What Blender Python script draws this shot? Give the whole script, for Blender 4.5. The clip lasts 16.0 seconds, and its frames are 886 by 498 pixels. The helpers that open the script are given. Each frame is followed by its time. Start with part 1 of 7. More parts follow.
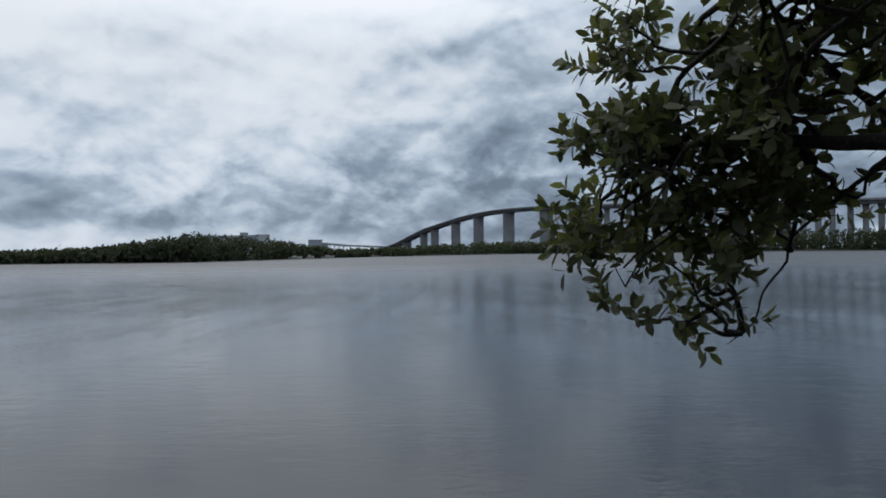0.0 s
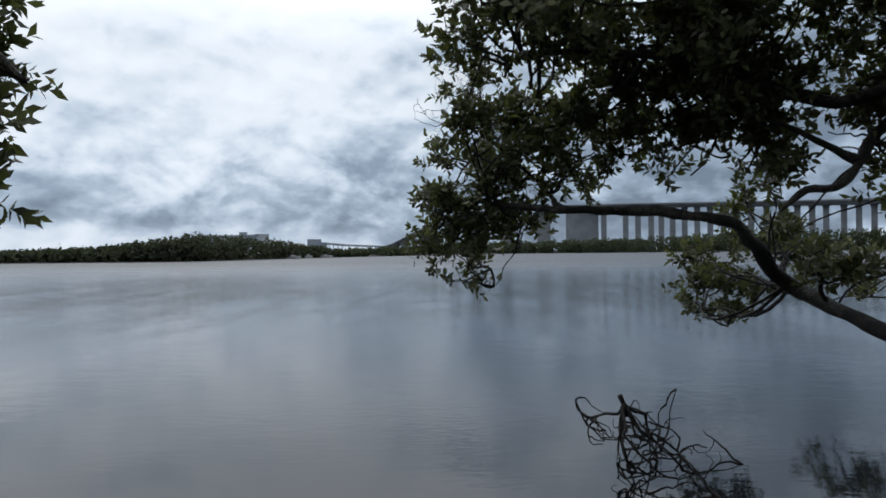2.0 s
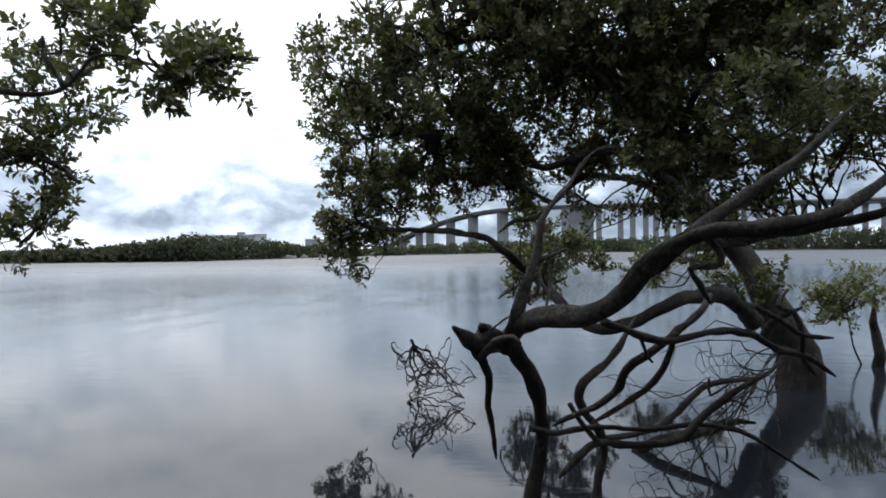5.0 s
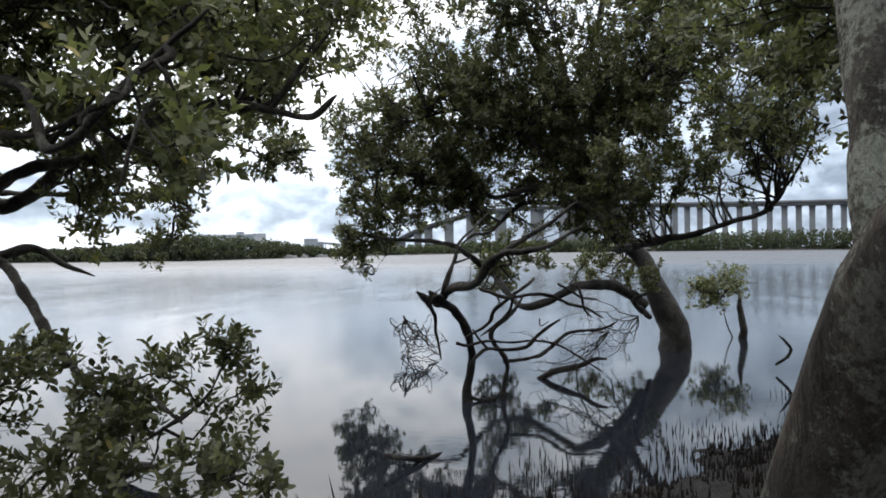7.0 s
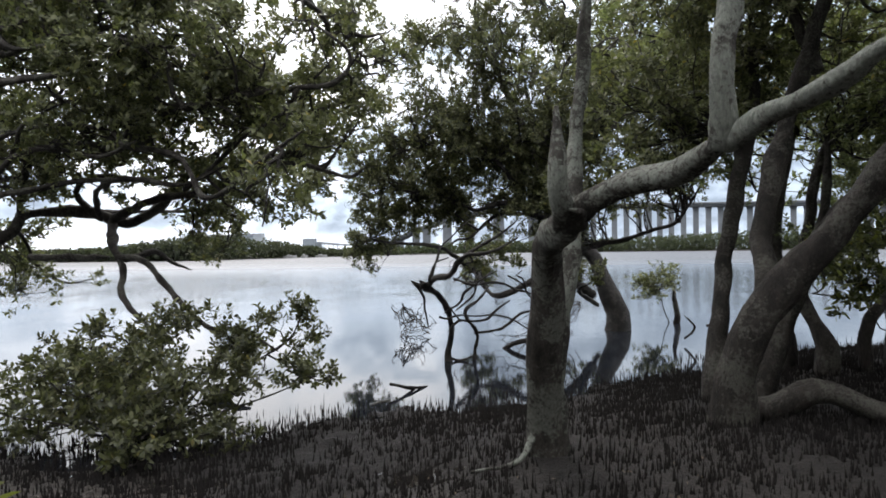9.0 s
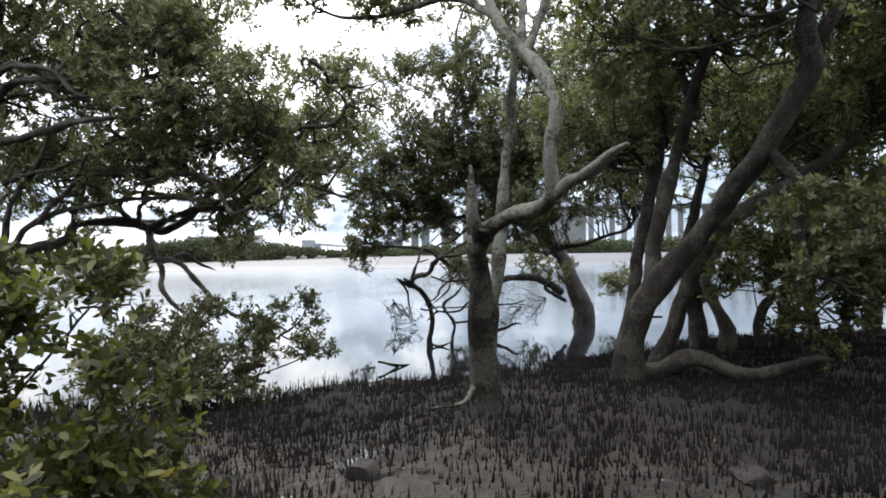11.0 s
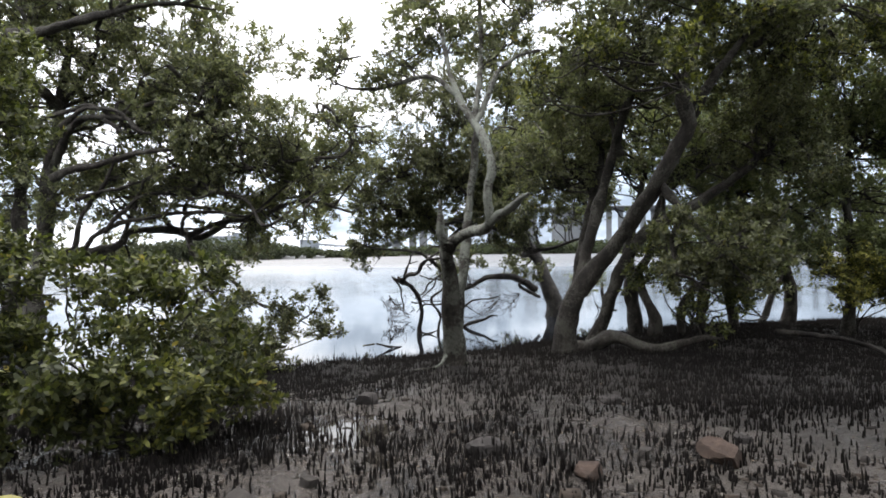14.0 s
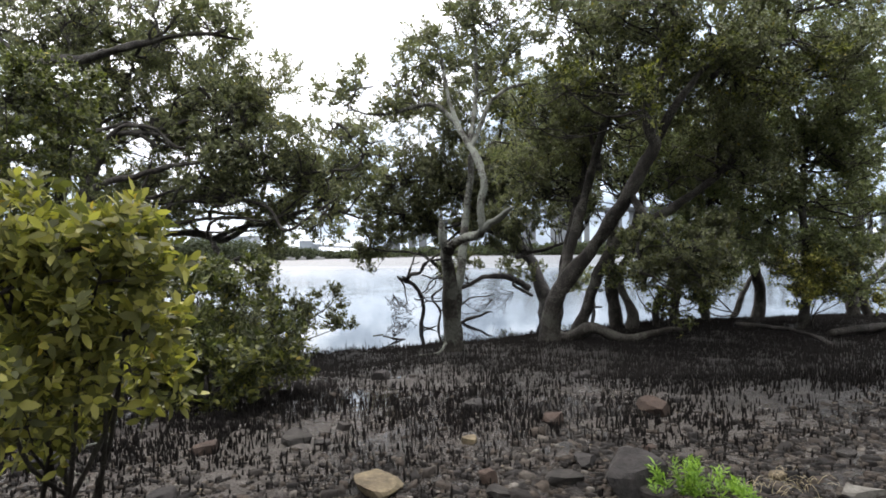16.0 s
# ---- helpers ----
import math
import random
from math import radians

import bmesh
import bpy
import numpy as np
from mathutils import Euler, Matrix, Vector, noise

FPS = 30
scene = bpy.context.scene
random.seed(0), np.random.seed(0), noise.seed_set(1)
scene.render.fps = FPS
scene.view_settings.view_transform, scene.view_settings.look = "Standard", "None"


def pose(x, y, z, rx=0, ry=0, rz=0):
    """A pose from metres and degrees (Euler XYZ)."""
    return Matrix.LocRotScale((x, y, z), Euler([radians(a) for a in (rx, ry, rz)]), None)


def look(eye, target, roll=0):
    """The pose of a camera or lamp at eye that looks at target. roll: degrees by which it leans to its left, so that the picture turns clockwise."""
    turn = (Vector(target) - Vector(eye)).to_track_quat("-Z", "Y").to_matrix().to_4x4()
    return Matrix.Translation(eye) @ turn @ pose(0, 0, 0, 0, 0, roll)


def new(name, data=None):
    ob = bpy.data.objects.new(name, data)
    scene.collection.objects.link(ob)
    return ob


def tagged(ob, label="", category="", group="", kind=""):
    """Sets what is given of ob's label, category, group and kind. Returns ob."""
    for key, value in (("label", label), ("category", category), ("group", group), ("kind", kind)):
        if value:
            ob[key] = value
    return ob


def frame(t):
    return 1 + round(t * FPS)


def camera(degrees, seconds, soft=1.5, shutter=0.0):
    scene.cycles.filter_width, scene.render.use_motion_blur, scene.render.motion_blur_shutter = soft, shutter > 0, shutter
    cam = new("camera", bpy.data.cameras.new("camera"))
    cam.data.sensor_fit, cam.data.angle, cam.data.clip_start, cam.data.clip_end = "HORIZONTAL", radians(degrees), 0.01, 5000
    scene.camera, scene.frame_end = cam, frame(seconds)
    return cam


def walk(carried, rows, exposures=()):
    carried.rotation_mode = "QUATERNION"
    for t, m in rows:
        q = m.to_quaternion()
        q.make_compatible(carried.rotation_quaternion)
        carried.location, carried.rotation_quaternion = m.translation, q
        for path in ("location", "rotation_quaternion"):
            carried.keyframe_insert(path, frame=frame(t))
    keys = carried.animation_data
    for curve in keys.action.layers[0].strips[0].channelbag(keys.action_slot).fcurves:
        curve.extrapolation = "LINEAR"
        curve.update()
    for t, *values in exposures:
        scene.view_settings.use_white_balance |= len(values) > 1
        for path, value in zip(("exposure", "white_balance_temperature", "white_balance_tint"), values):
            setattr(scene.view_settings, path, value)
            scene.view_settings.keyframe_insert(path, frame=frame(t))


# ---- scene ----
# ---------------------------------------------------------------- camera
cam = camera(72, 16.0, soft=1.75)
PATH = [
    (0, (-4.013, 21.007, 2.007), (-4.35, 71.01, 2.22), -0.61),
    (0.5, (-3.815, 19.939, 1.996), (-4.13, 69.94, 2.20), -0.57),
    (1, (-3.586, 18.926, 1.986), (-3.88, 68.93, 2.19), -0.55),
    (1.5, (-3.322, 18.031, 1.977), (-3.61, 68.03, 2.17), -0.54),
    (2, (-3.019, 17.199, 1.972), (-3.29, 67.20, 2.16), -0.58),
    (2.5, (-2.665, 16.502, 1.971), (-2.90, 66.50, 2.14), -0.60),
    (3, (-2.270, 15.945, 1.996), (-2.50, 65.94, 2.16), -0.63),
    (3.5, (-1.900, 15.440, 2.011), (-2.11, 65.44, 2.17), -0.65),
    (4, (-1.587, 14.934, 2.016), (-1.80, 64.93, 2.17), -0.66),
    (4.5, (-1.350, 14.410, 2.016), (-1.53, 64.41, 2.17), -0.66),
    (7, (-0.829, 9.836, 2.111), (-0.87, 59.84, 2.23), -0.61),
    (7.5, (-0.791, 8.961, 2.121), (-0.79, 58.96, 2.23), -0.62),
    (8, (-0.738, 8.139, 2.125), (-0.69, 58.14, 2.24), -0.60),
    (8.5, (-0.683, 7.287, 2.139), (-0.61, 57.29, 2.24), -0.60),
    (11, (-0.238, 4.352, 2.183), (-0.06, 54.35, 2.39), -0.70),
    (11.5, (-0.102, 3.934, 2.195), (0.11, 53.93, 2.40), -0.70),
    (12, (0.006, 3.492, 2.204), (0.24, 53.49, 2.40), -0.70),
    (12.5, (0.043, 3.045, 2.229), (0.29, 53.04, 2.42), -0.68),
    (13, (0.048, 2.573, 2.246), (0.33, 52.57, 2.45), -0.61),
    (13.5, (0.040, 2.095, 2.259), (0.35, 52.09, 2.46), -0.58),
    (14, (0.035, 1.612, 2.263), (0.37, 51.61, 2.47), -0.55),
    (14.5, (0.033, 1.118, 2.270), (0.40, 51.12, 2.49), -0.52),
    (15, (0.021, 0.675, 2.272), (0.40, 50.67, 2.51), -0.51),
    (15.5, (0.013, 0.292, 2.274), (0.40, 50.29, 2.54), -0.50),
    (16, (0.002, -0.000, 2.280), (0.40, 50.00, 2.58), -0.49),
]
walk(cam, [(t, look(eye, target, roll)) for t, eye, target, roll in PATH],
     exposures=[(0, -0.82, 6500, 10), (1.5, -0.68, 6500, 10), (3.0, -0.32, 6550, 11), (4.5, 0.02, 6650, 12), (7.0, 0.46, 7000, 13),
                (8.5, 0.62, 7050, 14), (11.0, 0.95, 7150, 14), (16.0, 1.03, 7150, 14)])

# ---------------------------------------------------------------- sky and sun
SUN_AZ, SUN_EL = radians(-22), radians(52)      # ahead and a little to the left, behind cloud


def make_world():
    w = bpy.data.worlds.new("overcast_sky")
    scene.world = w
    w.use_nodes = True
    nt = w.node_tree
    nt.nodes.clear()
    N, L = nt.nodes.new, nt.links.new

    def val(op, a, b=None, c=None):
        n = N("ShaderNodeMath")
        n.operation = op
        for i, v in enumerate((a, b, c)):
            if v is None:
                continue
            if isinstance(v, (int, float)):
                n.inputs[i].default_value = v
            else:
                L(v, n.inputs[i])
        return n.outputs[0]

    def ramp(fac, stops):
        n = N("ShaderNodeValToRGB")
        el = n.color_ramp.elements
        while len(el) < len(stops):
            el.new(0.5)
        for e, (p, c) in zip(el, stops):
            e.position, e.color = p, (*c, 1)
        L(fac, n.inputs[0])
        return n.outputs[0]

    tc = N("ShaderNodeTexCoord")
    sep = N("ShaderNodeSeparateXYZ")
    L(tc.outputs["Generated"], sep.inputs[0])
    x, y, z = sep.outputs
    zc = val("MAXIMUM", z, 0.0)
    # the clouds lie in a layer overhead, so that they close up towards the horizon
    over = val("ADD", zc, 0.75)
    com = N("ShaderNodeCombineXYZ")
    L(val("DIVIDE", x, over), com.inputs[0])
    L(val("DIVIDE", y, over), com.inputs[1])
    L(val("MULTIPLY", zc, 1.1), com.inputs[2])

    def cloud(scale, detail, rough, dist, off):
        mp = N("ShaderNodeMapping")
        mp.inputs["Location"].default_value = off
        L(com.outputs[0], mp.inputs[0])
        n = N("ShaderNodeTexNoise")
        n.inputs["Scale"].default_value = scale
        n.inputs["Detail"].default_value = detail
        n.inputs["Roughness"].default_value = rough
        n.inputs["Distortion"].default_value = dist
        L(mp.outputs[0], n.inputs["Vector"])
        return n.outputs[0]

    def patch(at, reach, depth):
        """A rounded darker mass of cloud about one direction."""
        dv = N("ShaderNodeVectorMath")
        dv.operation = "DISTANCE"
        L(tc.outputs["Generated"], dv.inputs[0])
        dv.inputs[1].default_value = at
        ragged = val("ADD", dv.outputs["Value"], val("MULTIPLY", val("SUBTRACT", fine, 0.5), 0.22))
        k = val("SUBTRACT", 1.0, val("MINIMUM", val("MAXIMUM", val("DIVIDE", ragged, reach), 0.0), 1.0))
        return val("MULTIPLY", val("MULTIPLY", k, val("SUBTRACT", 2.0, k)), depth)

    big = cloud(2.5, 4, 0.5, 0.6, (3.1, 1.7, 0.4))
    fine = cloud(7.5, 9, 0.56, 0.3, (7.3, 4.1, 2.0))
    # heaped clouds: their tops, where the cloud thins upwards, catch the light and their feet are in shade
    def relief(scale, detail, off, step):
        a = cloud(scale, detail, 0.5, 0.25, off)
        b = cloud(scale, detail, 0.5, 0.25, (off[0], off[1] - 1.25 * step, off[2] + step))
        return val("SUBTRACT", a, b)

    heap = val("ADD", val("MULTIPLY", relief(5.5, 4, (1.2, 9.4, 5.0), 0.034), 1.5), val("MULTIPLY", relief(13.0, 5, (4.4, 2.8, 1.0), 0.016), 0.9))
    heap = val("MULTIPLY", heap, ramp(zc, [(0.0, (0.5, 0.5, 0.5)), (0.05, (1, 1, 1)), (0.2, (0.85, 0.85, 0.85)), (0.5, (0.4, 0.4, 0.4))]))
    # a bank of heaped clouds with crisp edges stands low in the sky
    rise = N("ShaderNodeMapRange")
    for k, v in ((1, 0.455), (2, 0.56), (3, -0.5), (4, 0.5)):
        rise.inputs[k].default_value = v
    L(cloud(8.5, 7, 0.52, 0.35, (6.1, 3.3, 8.0)), rise.inputs[0])
    heap = val("ADD", heap, val("MULTIPLY", rise.outputs[0], ramp(zc, [(0.02, (0.0, 0.0, 0.0)), (0.05, (0.22, 0.22, 0.22)), (0.12, (0.26, 0.26, 0.26)), (0.2, (0.13, 0.13, 0.13)), (0.4, (0.06, 0.06, 0.06))])))
    mixn = val("ADD", val("MULTIPLY", val("SUBTRACT", big, 0.5), 0.75), val("MULTIPLY", val("SUBTRACT", fine, 0.5), 0.62))
    # pale over the horizon, a slate bank above it, thin and white overhead
    tier = ramp(zc, [(0.0, (0.52, 0.52, 0.52)), (0.025, (0.47, 0.47, 0.47)), (0.055, (0.38, 0.38, 0.38)), (0.11, (0.44, 0.44, 0.44)), (0.17, (0.52, 0.52, 0.52)), (0.30, (0.60, 0.60, 0.60)), (0.5, (0.68, 0.68, 0.68))])
    rain = val("ADD", patch((0.03, 0.98, 0.17), 0.24, 0.17), val("ADD", patch((0.36, 0.93, 0.13), 0.42, 0.12), patch((0.50, 0.75, 0.43), 0.48, 0.16)))
    glow = patch((-0.36, 0.80, 0.48), 0.6, 0.13)
    t = val("ADD", val("SUBTRACT", val("ADD", val("ADD", tier, val("MULTIPLY", mixn, 0.58)), val("MULTIPLY", heap, 0.5)), rain), glow)
    col = ramp(t, [(0.20, (0.19, 0.235, 0.29)), (0.34, (0.32, 0.385, 0.455)), (0.45, (0.50, 0.57, 0.64)), (0.55, (0.70, 0.75, 0.795)),
                   (0.65, (0.86, 0.885, 0.905)), (0.78, (0.95, 0.957, 0.96))])
    high = ramp(zc, [(0.0, (0.375, 0.405, 0.45)), (0.3, (0.40, 0.425, 0.455)), (0.37, (0.465, 0.49, 0.525)), (0.5, (0.60, 0.635, 0.68)), (0.75, (0.87, 0.92, 1.0))])
    mul = N("ShaderNodeMixRGB")
    mul.blend_type = "MULTIPLY"
    mul.inputs[0].default_value = 1.0
    L(col, mul.inputs[1])
    L(high, mul.inputs[2])
    sky = N("ShaderNodeTexSky")
    sky.sky_type = "NISHITA"
    sky.sun_disc = False
    sky.sun_elevation, sky.sun_rotation = SUN_EL, SUN_AZ
    bg_sky = N("ShaderNodeBackground")
    bg_sky.inputs[1].default_value = 0.08
    L(sky.outputs[0], bg_sky.inputs[0])
    bg = N("ShaderNodeBackground")
    bg.inputs[1].default_value = 3.6
    L(mul.outputs[0], bg.inputs[0])
    mix = N("ShaderNodeMixShader")
    mix.inputs[0].default_value = 0.93
    L(bg_sky.outputs[0], mix.inputs[1])
    L(bg.outputs[0], mix.inputs[2])
    out = N("ShaderNodeOutputWorld")
    L(mix.outputs[0], out.inputs[0])


make_world()
sun = new("sun", bpy.data.lights.new("sun", "SUN"))
sun.data.energy, sun.data.angle, sun.data.color = 0.9, radians(25), (1.0, 0.97, 0.92)
sun.matrix_world = look((30 * math.sin(SUN_AZ), 30 * math.cos(SUN_AZ), 30 * math.tan(SUN_EL)), (0, 0, 0))

# ---------------------------------------------------------------- materials


class Mat:
    """A small node-tree builder."""

    def __init__(self, name, rough=0.7, spec=0.4):
        self.m = bpy.data.materials.new(name)
        self.m.use_nodes = True
        self.nt = self.m.node_tree
        self.b = self.nt.nodes["Principled BSDF"]
        self.b.inputs["Roughness"].default_value = rough
        self.b.inputs["Specular IOR Level"].default_value = spec
        self.coord = None

    def n(self, kind):
        return self.nt.nodes.new(kind)

    def link(self, a, b):
        self.nt.links.new(a, b)

    def pos(self, scale=(1, 1, 1)):
        g = self.n("ShaderNodeNewGeometry")
        mp = self.n("ShaderNodeMapping")
        mp.inputs["Scale"].default_value = scale
        self.link(g.outputs["Position"], mp.inputs[0])
        return mp.outputs[0]

    def noise(self, scale, detail=4, rough=0.55, stretch=(1, 1, 1), dist=0.0):
        t = self.n("ShaderNodeTexNoise")
        t.inputs["Scale"].default_value = scale
        t.inputs["Detail"].default_value = detail
        t.inputs["Roughness"].default_value = rough
        t.inputs["Distortion"].default_value = dist
        self.link(self.pos(stretch), t.inputs["Vector"])
        return t.outputs[0]

    def voronoi(self, scale, stretch=(1, 1, 1)):
        t = self.n("ShaderNodeTexVoronoi")
        t.inputs["Scale"].default_value = scale
        self.link(self.pos(stretch), t.inputs["Vector"])
        return t.outputs["Distance"]

    def island(self):
        return self.n("ShaderNodeNewGeometry").outputs["Random Per Island"]

    def chance(self):
        return self.n("ShaderNodeObjectInfo").outputs["Random"]

    def ramp(self, fac, stops):
        r = self.n("ShaderNodeValToRGB")
        el = r.color_ramp.elements
        while len(el) < len(stops):
            el.new(0.5)
        for e, (p, c) in zip(el, stops):
            e.position = p
            e.color = (*c, 1) if isinstance(c, tuple) else (c, c, c, 1)
        self.link(fac, r.inputs[0])
        return r.outputs[0]

    def mix(self, fac, a, b, mode="MIX"):
        x = self.n("ShaderNodeMixRGB")
        x.blend_type = mode
        for i, v in enumerate((fac, a, b)):
            if isinstance(v, (int, float)):
                x.inputs[i].default_value = v if i == 0 else (v, v, v, 1)
            elif isinstance(v, tuple):
                x.inputs[i].default_value = (*v, 1)
            else:
                self.link(v, x.inputs[i])
        return x.outputs[0]

    def math(self, op, a, b):
        x = self.n("ShaderNodeMath")
        x.operation = op
        for i, v in enumerate((a, b)):
            if isinstance(v, (int, float)):
                x.inputs[i].default_value = v
            else:
                self.link(v, x.inputs[i])
        return x.outputs[0]

    def bump(self, height, strength=0.5, dist=0.02):
        x = self.n("ShaderNodeBump")
        x.inputs["Strength"].default_value = strength
        x.inputs["Distance"].default_value = dist
        self.link(height, x.inputs["Height"])
        self.link(x.outputs[0], self.b.inputs["Normal"])
        return self

    def color(self, c):
        if isinstance(c, tuple):
            self.b.inputs["Base Color"].default_value = (*c, 1)
        else:
            self.link(c, self.b.inputs["Base Color"])
        return self

    def rough(self, r):
        self.link(r, self.b.inputs["Roughness"])
        return self


def leaf_material(name, dark, mid, bright, old, gloss=0.5):
    m = Mat(name, gloss, 0.32)
    base = m.ramp(m.island(), [(0.0, dark), (0.45, mid), (0.86, bright), (0.988, bright), (0.994, old)])
    patch = m.ramp(m.noise(1.1, 3), [(0.35, 0.72), (0.65, 1.25)])
    m.color(m.mix(1.0, base, patch, "MULTIPLY"))
    m.b.inputs["Subsurface Weight"].default_value = 0.0
    # thin leaves let some light through
    tr = m.n("ShaderNodeBsdfTranslucent")
    m.link(m.mix(1.0, base, (1.15, 1.28, 0.68), "MULTIPLY"), tr.inputs[0])
    mx = m.n("ShaderNodeMixShader")
    mx.inputs[0].default_value = 0.4
    m.link(m.b.outputs[0], mx.inputs[1])
    m.link(tr.outputs[0], mx.inputs[2])
    m.link(mx.outputs[0], m.nt.nodes["Material Output"].inputs[0])
    return m.m


def bark_material(name, dark, light, lichen, wet=False, grown=0.26):
    m = Mat(name, 0.9, 0.16)
    n1 = m.noise(11, 8, 0.68, (1, 1, 0.35), 0.4)
    n2 = m.noise(2.7, 5, 0.6)
    n3 = m.noise(70, 4, 0.7, (1, 1, 0.4))
    base = m.mix(m.ramp(n1, [(0.34, 0.0), (0.66, 1.0)]), dark, light)
    base = m.mix(1.0, base, m.ramp(n2, [(0.3, 0.55), (0.7, 1.35)]), "MULTIPLY")
    spots = m.ramp(m.math("MULTIPLY", n2, m.noise(30, 7, 0.75)), [(grown, 0.0), (grown + 0.05, 0.9)])
    base = m.mix(spots, base, lichen)
    m.color(m.mix(1.0, base, m.ramp(n3, [(0.3, 0.6), (0.7, 1.3)]), "MULTIPLY"))
    m.bump(m.math("ADD", n1, m.math("MULTIPLY", n3, 0.5)), 1.0, 0.035)
    if wet:
        m.b.inputs["Roughness"].default_value = 0.7
    return m.m


LEAF = leaf_material("mangrove_leaf", (0.046, 0.052, 0.030), (0.09, 0.097, 0.054), (0.155, 0.160, 0.088), (0.24, 0.19, 0.05))
LEAF_DARK = leaf_material("mangrove_leaf_dark", (0.063, 0.075, 0.041), (0.112, 0.127, 0.066), (0.174, 0.19, 0.095), (0.17, 0.14, 0.04))
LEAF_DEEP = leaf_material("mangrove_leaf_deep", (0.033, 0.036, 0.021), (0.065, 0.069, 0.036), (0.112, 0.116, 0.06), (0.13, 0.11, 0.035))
LEAF_OLIVE = leaf_material("mangrove_leaf_olive", (0.022, 0.028, 0.011), (0.041, 0.048, 0.0175), (0.108, 0.117, 0.037), (0.27, 0.22, 0.05))
LEAF_YOUNG = leaf_material("mangrove_leaf_young", (0.056, 0.062, 0.021), (0.136, 0.138, 0.041), (0.32, 0.298, 0.08), (0.36, 0.25, 0.05))
LEAF_LIT = leaf_material("mangrove_leaf_lit", (0.02, 0.025, 0.009), (0.044, 0.051, 0.0165), (0.152, 0.154, 0.041), (0.3, 0.23, 0.05))
LEAF_FRESH = leaf_material("fresh_green_leaf", (0.10, 0.19, 0.025), (0.17, 0.30, 0.04), (0.26, 0.42, 0.07), (0.30, 0.42, 0.08))
BARK = bark_material("grey_bark", (0.019, 0.0165, 0.014), (0.064, 0.056, 0.048), (0.105, 0.108, 0.092), grown=0.25)
BARK_PALE = bark_material("pale_bark", (0.025, 0.022, 0.019), (0.082, 0.076, 0.066), (0.155, 0.163, 0.14), grown=0.225)
# wet bark, its colour also darkened to hold the shade under the crowns
BARK_DARK = bark_material("dark_wet_shaded_bark", (0.012, 0.0103, 0.0087), (0.037, 0.031, 0.0265), (0.064, 0.062, 0.052), True, 0.25)
# the same bark, darker still
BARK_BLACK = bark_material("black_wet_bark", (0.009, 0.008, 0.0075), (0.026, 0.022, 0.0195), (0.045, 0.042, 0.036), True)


def mud_material():
    m = Mat("tidal_mud", 0.6, 0.22)
    big = m.noise(0.55, 4, 0.55)
    fine = m.noise(14, 6, 0.65)
    grit = m.voronoi(48)
    wet = m.ramp(m.math("ADD", m.math("MULTIPLY", big, 0.75), m.math("MULTIPLY", fine, 0.25)), [(0.42, 0.0), (0.54, 1.0)])
    base = m.mix(wet, (0.016, 0.014, 0.0125), (0.054, 0.046, 0.04))
    # on the root-grown bank the trees' shade is painted into the mud, near black
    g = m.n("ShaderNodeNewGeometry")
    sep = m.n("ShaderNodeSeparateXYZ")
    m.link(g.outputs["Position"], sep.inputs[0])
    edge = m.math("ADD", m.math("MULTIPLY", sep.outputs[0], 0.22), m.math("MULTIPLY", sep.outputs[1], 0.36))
    bank_shade_map = m.n("ShaderNodeMapRange")
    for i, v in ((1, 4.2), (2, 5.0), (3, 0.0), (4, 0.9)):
        bank_shade_map.inputs[i].default_value = v
    m.link(m.math("ADD", edge, m.math("MULTIPLY", m.noise(0.7, 5, 0.6), 2.2)), bank_shade_map.inputs[0])
    base = m.mix(bank_shade_map.outputs[0], base, (0.011, 0.0095, 0.0085))
    grain = m.mix(1.0, m.ramp(fine, [(0.3, 0.5), (0.7, 1.35)]), m.ramp(m.noise(55, 5, 0.7), [(0.3, 0.55), (0.7, 1.4)]), "MULTIPLY")
    shell = m.ramp(m.voronoi(21), [(0.03, 1.0), (0.06, 0.0)])
    m.color(m.mix(m.math("MULTIPLY", shell, 0.5), m.mix(1.0, base, grain, "MULTIPLY"), (0.17, 0.155, 0.135)))
    wetness = m.ramp(m.math("ADD", m.math("MULTIPLY", big, 0.7), m.math("MULTIPLY", m.noise(3.1, 3), 0.3)), [(0.42, 0.1), (0.52, 0.24), (0.64, 0.46)])
    m.rough(m.mix(bank_shade_map.outputs[0], wetness, 0.85))
    m.bump(m.math("ADD", m.math("ADD", fine, m.math("MULTIPLY", grit, 0.6)), m.math("MULTIPLY", m.noise(60, 4, 0.7), 0.5)), 0.8, 0.035)
    return m.m


